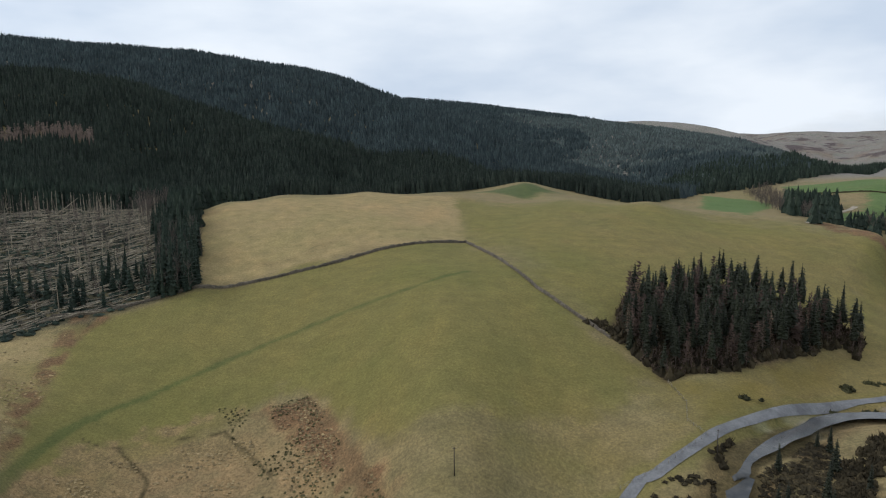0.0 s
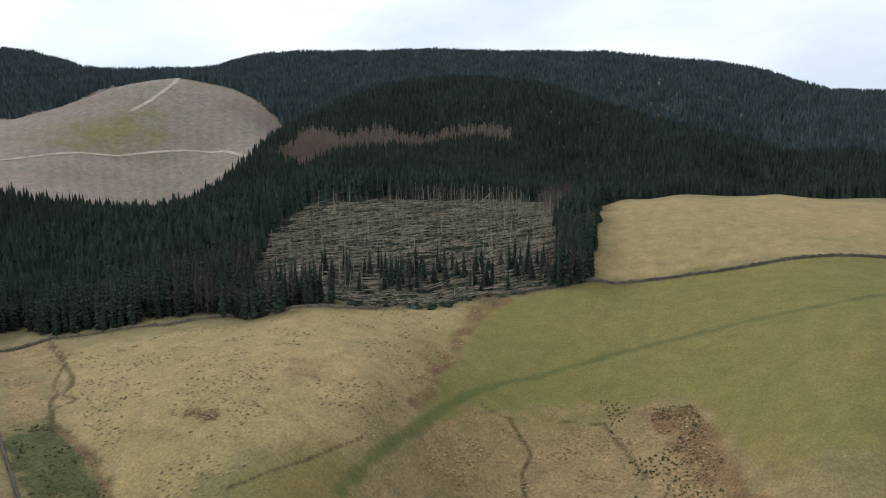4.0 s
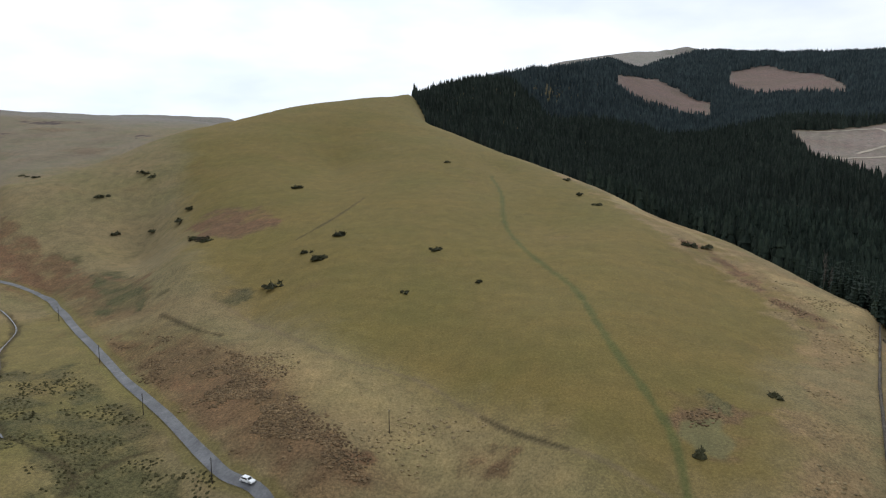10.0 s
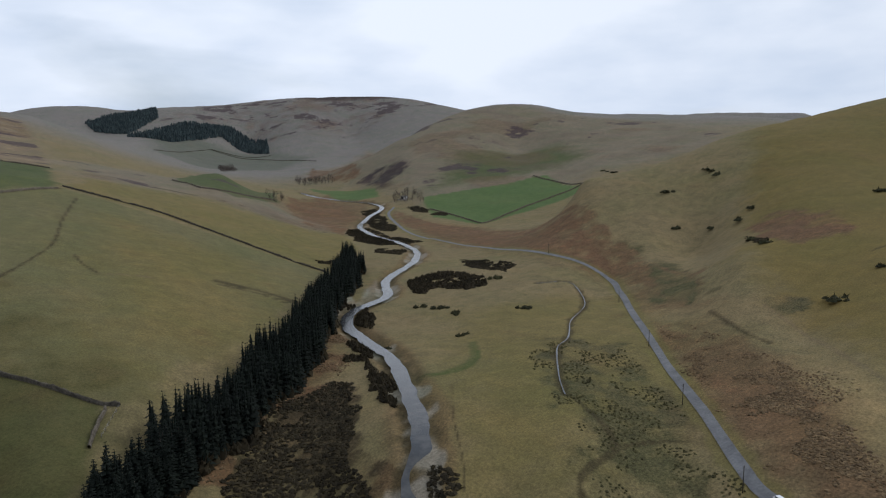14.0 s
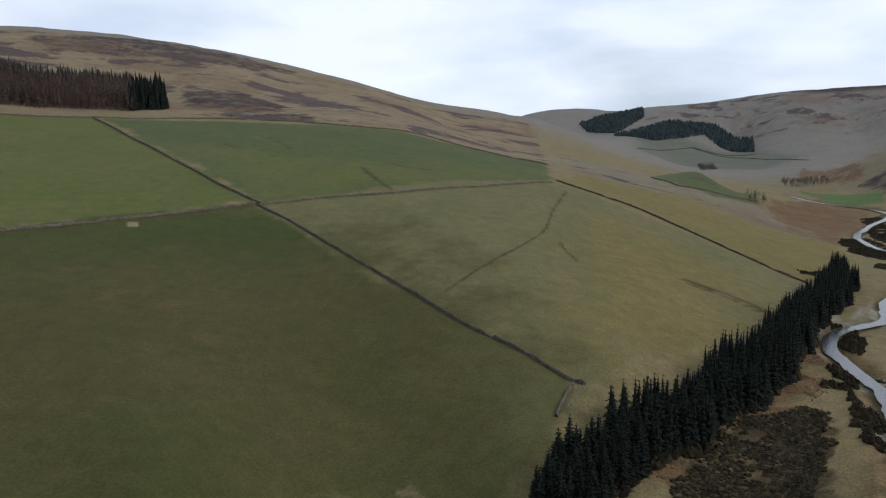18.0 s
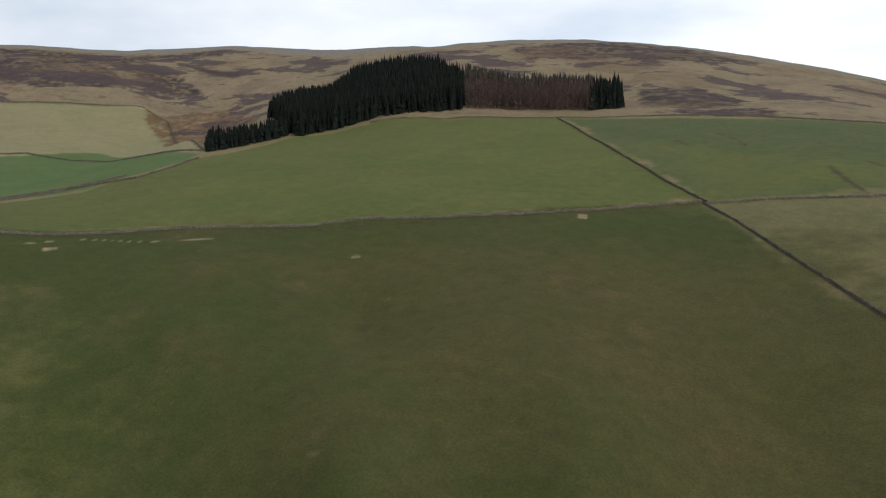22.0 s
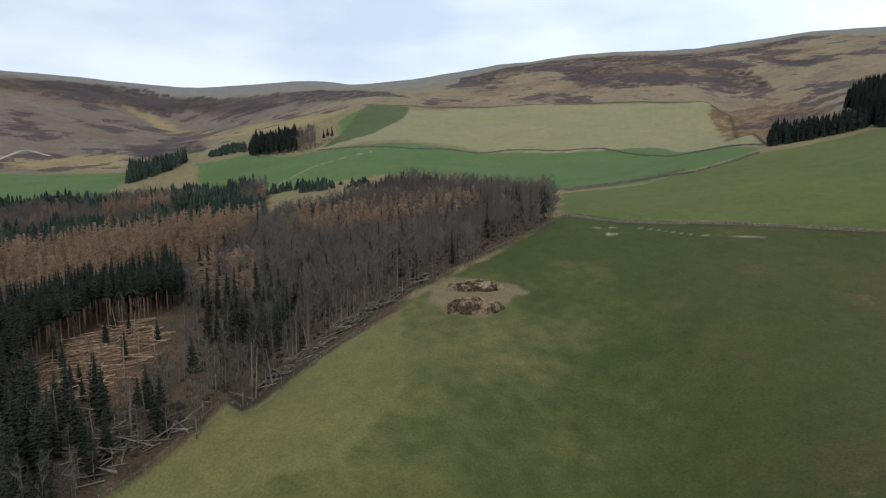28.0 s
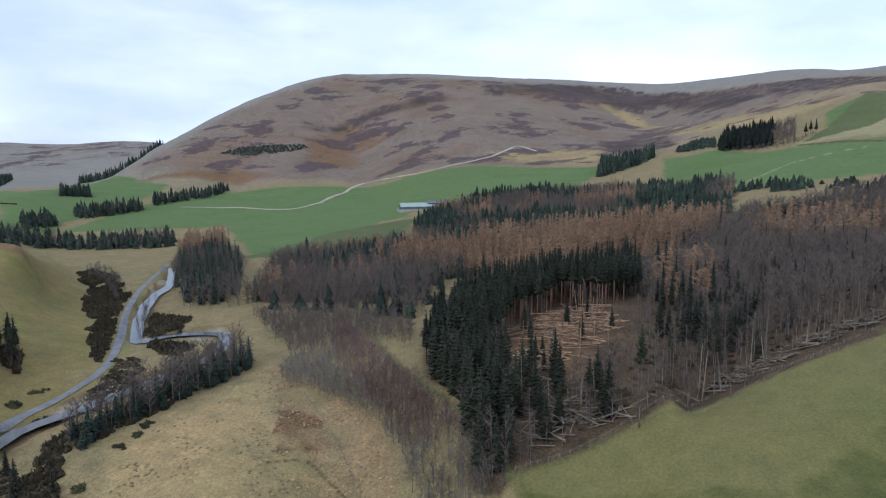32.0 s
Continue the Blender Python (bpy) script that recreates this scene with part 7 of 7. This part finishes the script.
plant("spruce_wood", edge_trees[keep], 14, 2.7, DENSE_SPRUCE, M_SPRUCE_FAR, "spruces left standing at the front of the windblow", "wood", 6, 0.4)

for outline in VALLEY_TREES:
    plant("bare_wood", scatter(outline, 8, 0.6, seed=29), 8, 3.4, FAR_BARE, M_TWIG_FAR, "leafless trees along the upper valley", "wood", 6, 0.45)

for outline in ROADSIDE:
    plant("bare_wood", scatter(outline, 4.2, 0.6, seed=37), 5.5, 2.2, FAR_BARE, M_TWIG_FAR, "leafless grey bushes between the road and the river", "thicket", 6, 0.45)

# ---- windblown timber ----
M_LOG = grain("fallen trunks", (0.15, 0.128, 0.096), (0.38, 0.335, 0.265), 0.8, 0.9, 0.0, 0.2, "island")
M_LOG_DULL = grain("old fallen trunks", (0.085, 0.068, 0.052), (0.22, 0.185, 0.145), 0.8, 0.9, 0.0, 0.2, "island")
M_LOG_RED = grain("split larch trunks", (0.14, 0.086, 0.056), (0.36, 0.25, 0.165), 0.8, 0.9, 0.0, 0.2, "island")


def timber(name, outline, count, heading, spread, length, standing, material, label, seed):
    """Trunks laid over by the wind, and some snags still upright, joined as one tangle."""
    g = np.random.default_rng(seed)
    o = np.asarray(outline, float)
    p = g.uniform(o.min(0), o.max(0), (count * 6, 2))
    p = p[inside(p[:, 0], p[:, 1], outline) > 2][:count]
    z = height(p[:, 0], p[:, 1])
    turn, size = heading + g.normal(size=len(p)) * spread, length * g.uniform(0.5, 1.1, len(p))
    ends = np.stack([np.cos(turn), np.sin(turn)], 1) * size[:, None] / 2
    za, zb = height(*(p - ends).T), height(*(p + ends).T)
    bits = []
    for (x, y), zz, (dx, dy), z0, z1 in zip(p, z, ends, za, zb):
        if g.random() < standing:
            h = g.uniform(7, 17)
            bits.append(pole((x, y, zz - 0.4), (x + g.normal() * 0.8, y + g.normal() * 0.8, zz + h), 0.28, 0.12, 4))
            continue
        up = abs(g.normal()) * 0.9 + 0.3
        bits.append(pole((x - dx, y - dy, z0 + up), (x + dx, y + dy, z1 + up + abs(g.normal()) * 1.2), 0.27, 0.12, 4))
        for _ in range(5):
            f = g.uniform(-0.2, 1)
            q = np.array((x + dx * f, y + dy * f, (z0 + z1) / 2 + up))
            bits.append(blade(q, q + (g.normal() * 1.2, g.normal() * 1.2, abs(g.normal()) * 1.4), 0.14, g))
    ob = part(name, mesh_of(name, *merged(bits), smooth=False), material)
    return tagged(ob, label, "timber", kind="stuff")


timber("fallen_timber", WOODS["glade_windblow"], 2300, radians(32), 0.24, 15, 0.10, M_LOG, "grey windblown trunks lying in one direction", 6)
timber("fallen_timber", WOODS["glade_stand"], 150, radians(118), 0.55, 15, 0.10, M_LOG_RED, "freshly fallen reddish trunks criss-crossed in the wood", 7)

timber("snags", WOODS["snag_line"], 300, radians(32), 0.3, 14, 0.85, M_LOG, "pale broken trunks still upright behind the windblow", 9)
timber("fallen_timber", WOODS["stand_front"], 110, radians(125), 0.6, 9, 0.05, M_LOG_DULL, "grey fallen trunks along the fence of the wood", 10)
timber("fallen_timber", WOODS["wood_edge"], 260, radians(130), 0.7, 9, 0.16, M_LOG_DULL, "grey fallen and leaning trunks along the edge of the wood", 11)
plant("scrub", scatter(WOODS["glade_windblow"], 4.2, 0.5, seed=47), 1.3, 2.0, BUSH, M_SPRUCE_FAR, "green tops of windblown spruces between the trunks", "scrub", 5, 0.5, sink=0.1)


def dead_tree(x, y):
    """A dead tree leaning over, with short broken limbs."""
    g = np.random.default_rng(12)
    root = new("dead_tree")
    root.location = (x, y, height1(x, y))
    side = np.array((y, -x, 0.0)) / math.hypot(x, y)
    tip = side * 16 + (0, 0, 13)
    part("trunk", mesh_of("trunk", *pole((0, 0, 0.2), tip, 0.34, 0.12, 7)), M_LOG, root)
    for k in range(9):
        q = tip * (0.45 + 0.06 * k)
        part("limb", mesh_of("limb", *pole(q, q + side * g.uniform(1, 3.5) + (g.normal() * 0.8, g.normal() * 0.8, g.uniform(-0.6, 1.6)), 0.09, 0.03, 4)), M_LOG, root)
    return tagged(root, "pale dead tree leaning over the fallen timber", "tree")


dead_tree(*SPOTS["snag"])

# ---- scrub and bushes ----
for kind, outline in SCRUB:
    gap, tall, wide = (1.25, 0.62, 0.85) if kind == "low" else (1.6, 1.5, 1.1)
    p = scatter(outline, gap, 0.6, margin=-4.0, seed=len(outline))
    p = p[inside(p[:, 0], p[:, 1], outline, 4.0) + 7.0 * vnoise(p[:, 0], p[:, 1], 15, 33, 3) > 0.3]
    p = p[vnoise(p[:, 0], p[:, 1], 9, 14, 3) > -0.42]
    p = p[(line_distance(p[:, 0], p[:, 1], ROAD, 9.0) > 3.4) & (line_distance(p[:, 0], p[:, 1], RIVER, 9.0) > 4.2)]
    if kind == "rush":
        p = scatter(outline, 1.5, 0.6, seed=3)
        p = p[vnoise(p[:, 0], p[:, 1], 8, 15, 3) > 0.0]
        plant("rushes", p, 0.42, 0.45, BUSH, M_RUSH, "dark green rush tussocks in the wet ground", "rushes", 5, 0.5, sink=0.1)
        continue
    if len(p):
        plant("scrub", p, tall, wide, BUSH, M_SCRUB, "low dark heather and rush scrub" if kind == "low" else "dense dark gorse thicket by the river", "scrub", 5, 0.5, sink=0.1)
M_SEDGE = grain("dry sedge tussocks", (0.115, 0.078, 0.044), (0.215, 0.155, 0.090), 0.6, 0.95, 0.0, 0.1, "island")
M_STRAW = grain("bleached grass tussocks", (0.185, 0.140, 0.074), (0.285, 0.222, 0.125), 0.6, 0.95, 0.0, 0.1, "island")
TUFT = [spun([(1.0, -0.1), (0.8, 0.55)], 5, s + 90, 0.45) for s in range(5)]
for kinds, gap, edge, tall, wide, material, label in ((("brown", "bracken"), 1.25, 0.02, 0.34, 0.46, M_SEDGE, "brown sedge and bracken tussocks on the rough hillside"),
                                                      (("straw", "tan"), 1.9, 0.12, 0.30, 0.50, M_STRAW, "bleached grass tussocks on the rough pasture")):
    for k, (kind, soft, outline) in enumerate(COVER):
        if kind not in kinds or soft > 16 or min(math.hypot(*p) for p in outline) > 330:
            continue
        p = scatter(outline, gap, 0.6, seed=k)
        p = p[np.hypot(p[:, 0], p[:, 1]) < 380] if len(p) else p
        if len(p):
            p = p[vnoise(p[:, 0], p[:, 1], 13, 19, 4) + 0.5 * vnoise(p[:, 0], p[:, 1], 5, 9, 3) > edge]
            p = p[(line_distance(p[:, 0], p[:, 1], ROAD, 9.0) > 3.0) & (line_distance(p[:, 0], p[:, 1], RIVER, 9.0) > 5.0)]
        if len(p) > 20:
            plant("tussocks", p, tall, wide, TUFT, material, label, "grass", 5, 0.5, sink=0.05)
g = np.random.default_rng(8)
for k, (x, y) in enumerate(BUSHES):
    bits, f = [], g.uniform(0.8, 1.25) * (1.75 if math.hypot(x, y) > 330 else 1.0)
    for _ in range(7):
        v, t = BUSH[g.integers(6)]
        s = g.uniform(0.65, 1.2) * f
        bits.append((v * (s, s, s * 1.05) + (g.normal() * 1.2 * f, g.normal() * 0.9 * f, -0.15), t))
    ob = part("gorse_bush", mesh_of("gorse_bush", *merged(bits), smooth=False), M_GORSE)
    ob.location = (x, y, height1(x, y))
    tagged(ob, "rounded dark gorse bush alone on the grass", "bush", "gorse bushes")

# ---- dry stone walls and fences ----
def stone_wall(pts, scale=1.0):
    p = angular(pts, 1.6)
    p = p + 0.25 * np.stack([vnoise(p[:, 0], p[:, 1], 12, 61, 2), vnoise(p[:, 0], p[:, 1], 12, 62, 2)], 1)
    g = np.random.default_rng(len(pts))
    t = np.gradient(p, axis=0)
    t /= np.linalg.norm(t, axis=1)[:, None] + 1e-9
    nrm = np.stack([-t[:, 1], t[:, 0]], 1)
    z = height(p[:, 0], p[:, 1])
    top = scale * 1.25 + scale * 0.18 * g.normal(size=len(p)) - 0.6 * (vnoise(p[:, 0], p[:, 1], 14, 40, 2) > 0.62)
    rows = []
    for off, f in ((-0.48, -0.2), (-0.40, 0.55), (-0.26, 0.92), (0.0, 1.06), (0.26, 0.92), (0.40, 0.55), (0.48, -0.2)):
        o = scale * (off + g.normal(size=len(p)) * 0.06)
        rows.append(np.column_stack([p + nrm * o[:, None], z + np.where(f < 0, -0.3, f * top + g.normal(size=len(p)) * 0.07)]))
    v = np.stack(rows, 1)
    n, m = v.shape[:2]
    i, j = np.meshgrid(np.arange(n - 1), np.arange(m - 1), indexing="ij")
    q = np.stack([i * m + j, i * m + j + 1, (i + 1) * m + j + 1, (i + 1) * m + j], -1).reshape(-1, 4)
    if scale > 1:
        ob = part("hedge", mesh_of("hedge", v.reshape(-1, 3), quads=q[:, ::-1], smooth=False), M_SCRUB)
        return tagged(ob, "dark leafless field hedge on the far slope", "hedge", "far hedges")
    ob = part("stone_wall", mesh_of("stone_wall", v.reshape(-1, 3), quads=q[:, ::-1], smooth=False), M_STONE)
    return tagged(ob, "dark lichen-grey dry stone wall dividing the pastures", "wall", "field walls")


for width, pts in LINES["wall"]:
    stone_wall(pts)

for width, pts in LINES["hedge"]:
    stone_wall(pts, 1.3)

M_WOOD = grain("weathered timber", (0.13, 0.115, 0.095), (0.26, 0.235, 0.20), 3.0, 0.9, 0.01)
M_WIRE = grain("galvanised wire", (0.18, 0.18, 0.18), (0.28, 0.28, 0.28), 4.0, 0.5)
POST = mesh_of("post", *merged([pole((0, 0, -0.4), (0, 0, 1.25), 0.085, 0.075, 6)]))
POST.materials.append(M_WOOD)


def fence(pts):
    p = angular(pts, 3.4)
    z = height(p[:, 0], p[:, 1])
    root = new("post_fence")
    root.location = (p[0, 0], p[0, 1], z[0])
    for (x, y), zz in zip(p, z):
        ob = new("post", POST)
        ob.parent, ob.location = root, (x - p[0, 0], y - p[0, 1], zz - z[0])
    for h in (0.45, 0.8, 1.12):
        bits = [pole((*(a - p[0]), za - z[0] + h), (*(b - p[0]), zb - z[0] + h), 0.018, 0.018, 3) for a, b, za, zb in zip(p, p[1:], z, z[1:])]
        part("wire", mesh_of("wire", *merged(bits)), M_WIRE, root)
    return tagged(root, "weathered post and wire stock fence", "fence", "stock fences")


for width, pts in LINES["fence"]:
    fence(pts)

# ---- poles, farm, car, heaps ----
M_CREO = grain("creosoted pole", (0.035, 0.028, 0.022), (0.075, 0.062, 0.05), 2.0, 0.9, 0.01)
M_CERAMIC = grain("glazed insulator", (0.25, 0.22, 0.2), (0.4, 0.38, 0.35), 5.0, 0.3)


def utility_pole(x, y):
    root = new("utility_pole")
    root.location = (x, y, height1(x, y))
    part("shaft", mesh_of("shaft", *pole((0, 0, -0.8), (0, 0, 7.2), 0.15, 0.10, 8)), M_CREO, root)
    part("crossarm", mesh_of("crossarm", *pole((-0.55, 0, 6.9), (0.55, 0, 6.9), 0.05, 0.05, 4)), M_CREO, root)
    for s in (-0.45, 0.45):
        part("insulator", mesh_of("insulator", *pole((s, 0, 6.95), (s, 0, 7.15), 0.05, 0.03, 6)), M_CERAMIC, root)
    return tagged(root, "thin dark wooden utility pole standing in the grass", "pole", "utility poles")


for x, y in POLES:
    utility_pole(x, y)


def box(lo, hi, bevel=0.0):
    bm = bmesh.new()
    bmesh.ops.create_cube(bm, size=1)
    for v in bm.verts:
        v.co = [l + (c + 0.5) * (h - l) for c, l, h in zip(v.co, lo, hi)]
    if bevel:
        bmesh.ops.bevel(bm, geom=bm.edges[:], offset=bevel, segments=1, affect="EDGES")
    return bm


def sheeting(name, a, b):
    n = Nodes(name)
    w = n.tree.nodes.new("ShaderNodeTexWave")
    w.inputs["Scale"].default_value = 1.6
    n.tree.links.new(n.place(), w.inputs["Vector"])
    c = n.mix(w.outputs["Fac"], a, b)
    c = n.mix(n.span(n.noise(0.3, 5), 0.45, 0.75), c, n.mix(1.0, c, (0.7, 0.68, 0.62), "MULTIPLY"))
    return n.done(c, 0.6, 0.3)


M_ROOF = sheeting("pale green roof sheeting", (0.20, 0.25, 0.235), (0.265, 0.315, 0.295))
M_CLAD = sheeting("white cladding", (0.62, 0.63, 0.62), (0.74, 0.74, 0.72))
M_GREEN = sheeting("dark green cladding", (0.06, 0.085, 0.075), (0.09, 0.12, 0.10))
M_DARK = grain("dark doorway", (0.012, 0.012, 0.013), (0.03, 0.03, 0.03), 1.0)
M_CONC = grain("yard concrete", (0.24, 0.23, 0.21), (0.36, 0.34, 0.31), 0.5)


def barn(x, y, turn, size, walls, roof, label, base=None):
    """A long farm shed: plinth, four walls, two roof slopes with ridge, gable ends and doors."""
    n, w, h, ridge = size
    base = base or M_CONC
    root = new("barn")
    root.matrix_world = Matrix.Translation((x, y, height1(x, y) + 0.2)) @ Matrix.Rotation(turn, 4, "Z")
    part("plinth", box((-n / 2 - 3, -w / 2 - 4, -4), (n / 2 + 3, w / 2 + 4, 0)), M_CONC, root)
    for s in (-1, 1):
        y0 = s * w / 2
        part("wall", box((-n / 2, y0 - 0.12, 0), (n / 2, y0 + 0.12, h * 0.35)), base, root)
        part("cladding", box((-n / 2, y0 - 0.15, h * 0.35), (n / 2, y0 + 0.15, h)), walls, root)
        bm = bmesh.new()
        pts = [(-n / 2 - 0.5, s * (w / 2 + 0.6), h - 0.2), (n / 2 + 0.5, s * (w / 2 + 0.6), h - 0.2), (n / 2 + 0.5, 0, ridge), (-n / 2 - 0.5, 0, ridge)]
        low = [bm.verts.new(p) for p in pts]
        top = [bm.verts.new((p[0], p[1], p[2] + 0.18)) for p in pts]
        bm.faces.new(low[::-1]), bm.faces.new(top)
        for k in range(4):
            bm.faces.new((low[k], low[(k + 1) % 4], top[(k + 1) % 4], top[k]))
        bmesh.ops.recalc_face_normals(bm, faces=bm.faces[:])
        part("roof", bm, roof, root)
    for s in (-1, 1):
        bm = bmesh.new()
        ring = [[bm.verts.new((s * n / 2 + d, yy, zz)) for yy, zz in ((-w / 2, 0), (w / 2, 0), (w / 2, h), (0, ridge), (-w / 2, h))] for d in (-0.12, 0.12)]
        bm.faces.new(ring[0]), bm.faces.new(ring[1][::-1])
        for k in range(5):
            bm.faces.new((ring[0][k], ring[0][(k + 1) % 5], ring[1][(k + 1) % 5], ring[1][k]))
        bmesh.ops.recalc_face_normals(bm, faces=bm.faces[:])
        part("gable", bm, walls, root)
        part("door", box((s * n / 2 - 0.2, -2.2, 0), (s * n / 2 + 0.2, 2.2, 4)), M_DARK, root)
    part("ridge_cap", mesh_of("ridge_cap", *pole((-n / 2 - 0.5, 0, ridge + 0.18), (n / 2 + 0.5, 0, ridge + 0.18), 0.22, 0.22, 6)), roof, root)
    return tagged(root, label, "barn", "farm buildings")


bx, by = SPOTS["barn"]
facing = math.atan2(by, bx) + math.pi / 2
barn(bx, by, facing + 0.12, (44, 25, 4.4, 8.4), M_GREEN, M_ROOF, "long farm barn with a pale green roof and concrete base walls")
sx, sy = SPOTS["shed"]
barn(sx + 18 * math.cos(facing - math.pi / 2), sy + 18 * math.sin(facing - math.pi / 2), facing, (26, 14, 4.5, 7.0), M_GREEN, sheeting("dark roof sheeting", (0.07, 0.08, 0.085), (0.11, 0.12, 0.125)), "dark farm shed behind the long barn")
hx, hy = SPOTS["hut"]
barn(hx, hy, 0.4, (9, 5.5, 3.0, 4.6), M_CLAD, sheeting("slate roof", (0.10, 0.10, 0.11), (0.15, 0.15, 0.16)), "small white building by the upper valley road")

M_PAINT = Nodes("white car paint").done((0.72, 0.73, 0.74), 0.25, 0.5)
M_TYRE = grain("tyre rubber", (0.012, 0.012, 0.012), (0.025, 0.025, 0.025), 6.0)
M_STEEL = grain("alloy rim", (0.3, 0.3, 0.31), (0.45, 0.45, 0.46), 6.0, 0.4)
M_GLASS = Nodes("tinted car glass").done((0.015, 0.018, 0.02), 0.05, 0.6)
M_LAMP = Nodes("lamp lens").done((0.75, 0.75, 0.72), 0.15, 0.5)
M_RED = Nodes("rear lamp lens").done((0.35, 0.02, 0.02), 0.2, 0.5)


def hull(profile, half, inset=0.0):
    """A body from a side profile, narrower above by the inset."""
    bm = bmesh.new()
    zs = [z for _, z in profile]
    lo, hi = min(zs), max(zs)
    sides = []
    for s in (-1, 1):
        sides.append([bm.verts.new((x, s * (half - inset * (z - lo) / (hi - lo)), z)) for x, z in profile])
    bm.faces.new(sides[0][::-1]), bm.faces.new(sides[1])
    n = len(profile)
    for k in range(n):
        bm.faces.new((sides[0][k], sides[0][(k + 1) % n], sides[1][(k + 1) % n], sides[1][k]))
    bmesh.ops.recalc_face_normals(bm, faces=bm.faces[:])
    bmesh.ops.bevel(bm, geom=bm.edges[:], offset=0.05, segments=2, affect="EDGES")
    return bm


def car(x, y, z, turn):
    root = new("car")
    root.matrix_world = Matrix.Translation((x, y, z)) @ Matrix.Rotation(turn, 4, "Z")
    part("body", hull([(-2.1, 0.3), (2.1, 0.3), (2.12, 0.62), (1.9, 0.82), (1.0, 0.95), (-2.0, 0.98), (-2.12, 0.7)], 0.88, 0.06), M_PAINT, root)
    cab = part("cabin", hull([(-1.9, 0.94), (1.05, 0.94), (0.35, 1.46), (-1.5, 1.48)], 0.80, 0.14), M_PAINT, root)
    part("windscreen", hull([(0.44, 1.38), (0.98, 0.98), (1.03, 1.0), (0.49, 1.41)], 0.62, 0.04), M_GLASS, cab)
    part("rear_window", hull([(-1.62, 1.4), (-1.90, 1.02), (-1.94, 1.03), (-1.66, 1.42)], 0.6, 0.04), M_GLASS, cab)
    for s in (-1, 1):
        part("side_window", box((-1.5, s * 0.76 - 0.03, 1.04), (0.5, s * 0.76 + 0.03, 1.36)), M_GLASS, cab)
        part("headlight", box((2.02, s * 0.62 - 0.16, 0.6), (2.13, s * 0.62 + 0.16, 0.74), 0.02), M_LAMP, root)
        part("tail_light", box((-2.14, s * 0.68 - 0.1, 0.66), (-2.05, s * 0.68 + 0.1, 0.92), 0.02), M_RED, root)
        for f in (-1.3, 1.32):
            tyre = part("wheel", mesh_of("wheel", *pole((f, s * 0.72, 0.32), (f, s * 0.9, 0.32), 0.32, 0.31, 16)), M_TYRE, root)
            part("rim", mesh_of("rim", *pole((f, s * 0.80, 0.32), (f, s * 0.915, 0.32), 0.2, 0.19, 12)), M_STEEL, tyre)
    return tagged(root, "white hatchback car on the valley road", "car")


k = int(np.argmin(np.hypot(*(ROAD - np.array(SPOTS["car"])).T)))
way = ROAD[k + 1] - ROAD[k - 1]
way = way / np.hypot(*way)
spot = ROAD[k] + np.array((way[1], -way[0])) * 0.3
car(spot[0], spot[1], height1(*spot) + 0.23, math.atan2(-way[1], -way[0]))


def heap(x, y, turn, n, w, h, seed, tone, label):
    """A long tipped heap with a ragged crust."""
    us, vs = np.linspace(0, 1, 56), np.linspace(0, 2 * math.pi, 40, endpoint=False)
    U, V = np.meshgrid(us, vs, indexing="ij")
    X, Y = n / 2 * U * np.cos(V), w / 2 * U * np.sin(V)
    X, Y = X * (1 + 0.12 * vnoise(X + 50 * seed, Y, 4, seed, 2)), Y * (1 + 0.18 * vnoise(X, Y + 50 * seed, 4, seed, 2))
    lump = 1 + 0.45 * vnoise(X, Y, 6.0, seed + 1, 3)
    Z = h * np.sqrt(np.clip(1 - U**2.4, 0, 1)) * lump + 0.55 * vnoise(X * 2, Y * 2, 2.0, seed + 2, 4) * (U < 0.97)
    c, s = math.cos(turn), math.sin(turn)
    wx, wy = x + X * c - Y * s, y + X * s + Y * c
    wz = height(wx.ravel(), wy.ravel()).reshape(wx.shape) + Z - 0.15
    v = np.stack([wx, wy, wz], -1).reshape(-1, 3)
    a, b = len(us), len(vs)
    i, j = np.meshgrid(np.arange(a - 1), np.arange(b), indexing="ij")
    q = np.stack([i * b + j, i * b + (j + 1) % b, (i + 1) * b + (j + 1) % b, (i + 1) * b + j], -1).reshape(-1, 4)
    m = Nodes("straw and dung")
    f = m.span(m.noise(0.8, 8, 0.75), 0.40, 0.62)
    dung = m.mix(f, (0.016, 0.011, 0.008), (0.085, 0.058, 0.036))
    straw = m.mix(f, tuple(v * 0.45 for v in tone), tone)
    col = m.mix(m.span(m.noise(0.17, 6, 0.65), 0.46, 0.55), dung, straw)
    m.bump(m.noise(1.6, 6, 0.7), 0.9, 0.3)
    ob = part("manure_mound", mesh_of("manure_mound", v, quads=q[:, ::-1]), m.done(col, 0.95, 0.1))
    return tagged(ob, label, "heap", "farm heaps")


h1, h2 = SPOTS["heap"], SPOTS["heap2"]
across = math.atan2(h1[1], h1[0]) + math.pi / 2
heap(h1[0], h1[1], across + 0.35, 25, 10, 4.6, 3, (0.25, 0.18, 0.105), "long straw and dung heap on the edge of the pasture")
heap(h2[0], h2[1], across + 0.1, 25, 9, 3.6, 8, (0.29, 0.215, 0.13), "pale straw heap beside the wood edge")
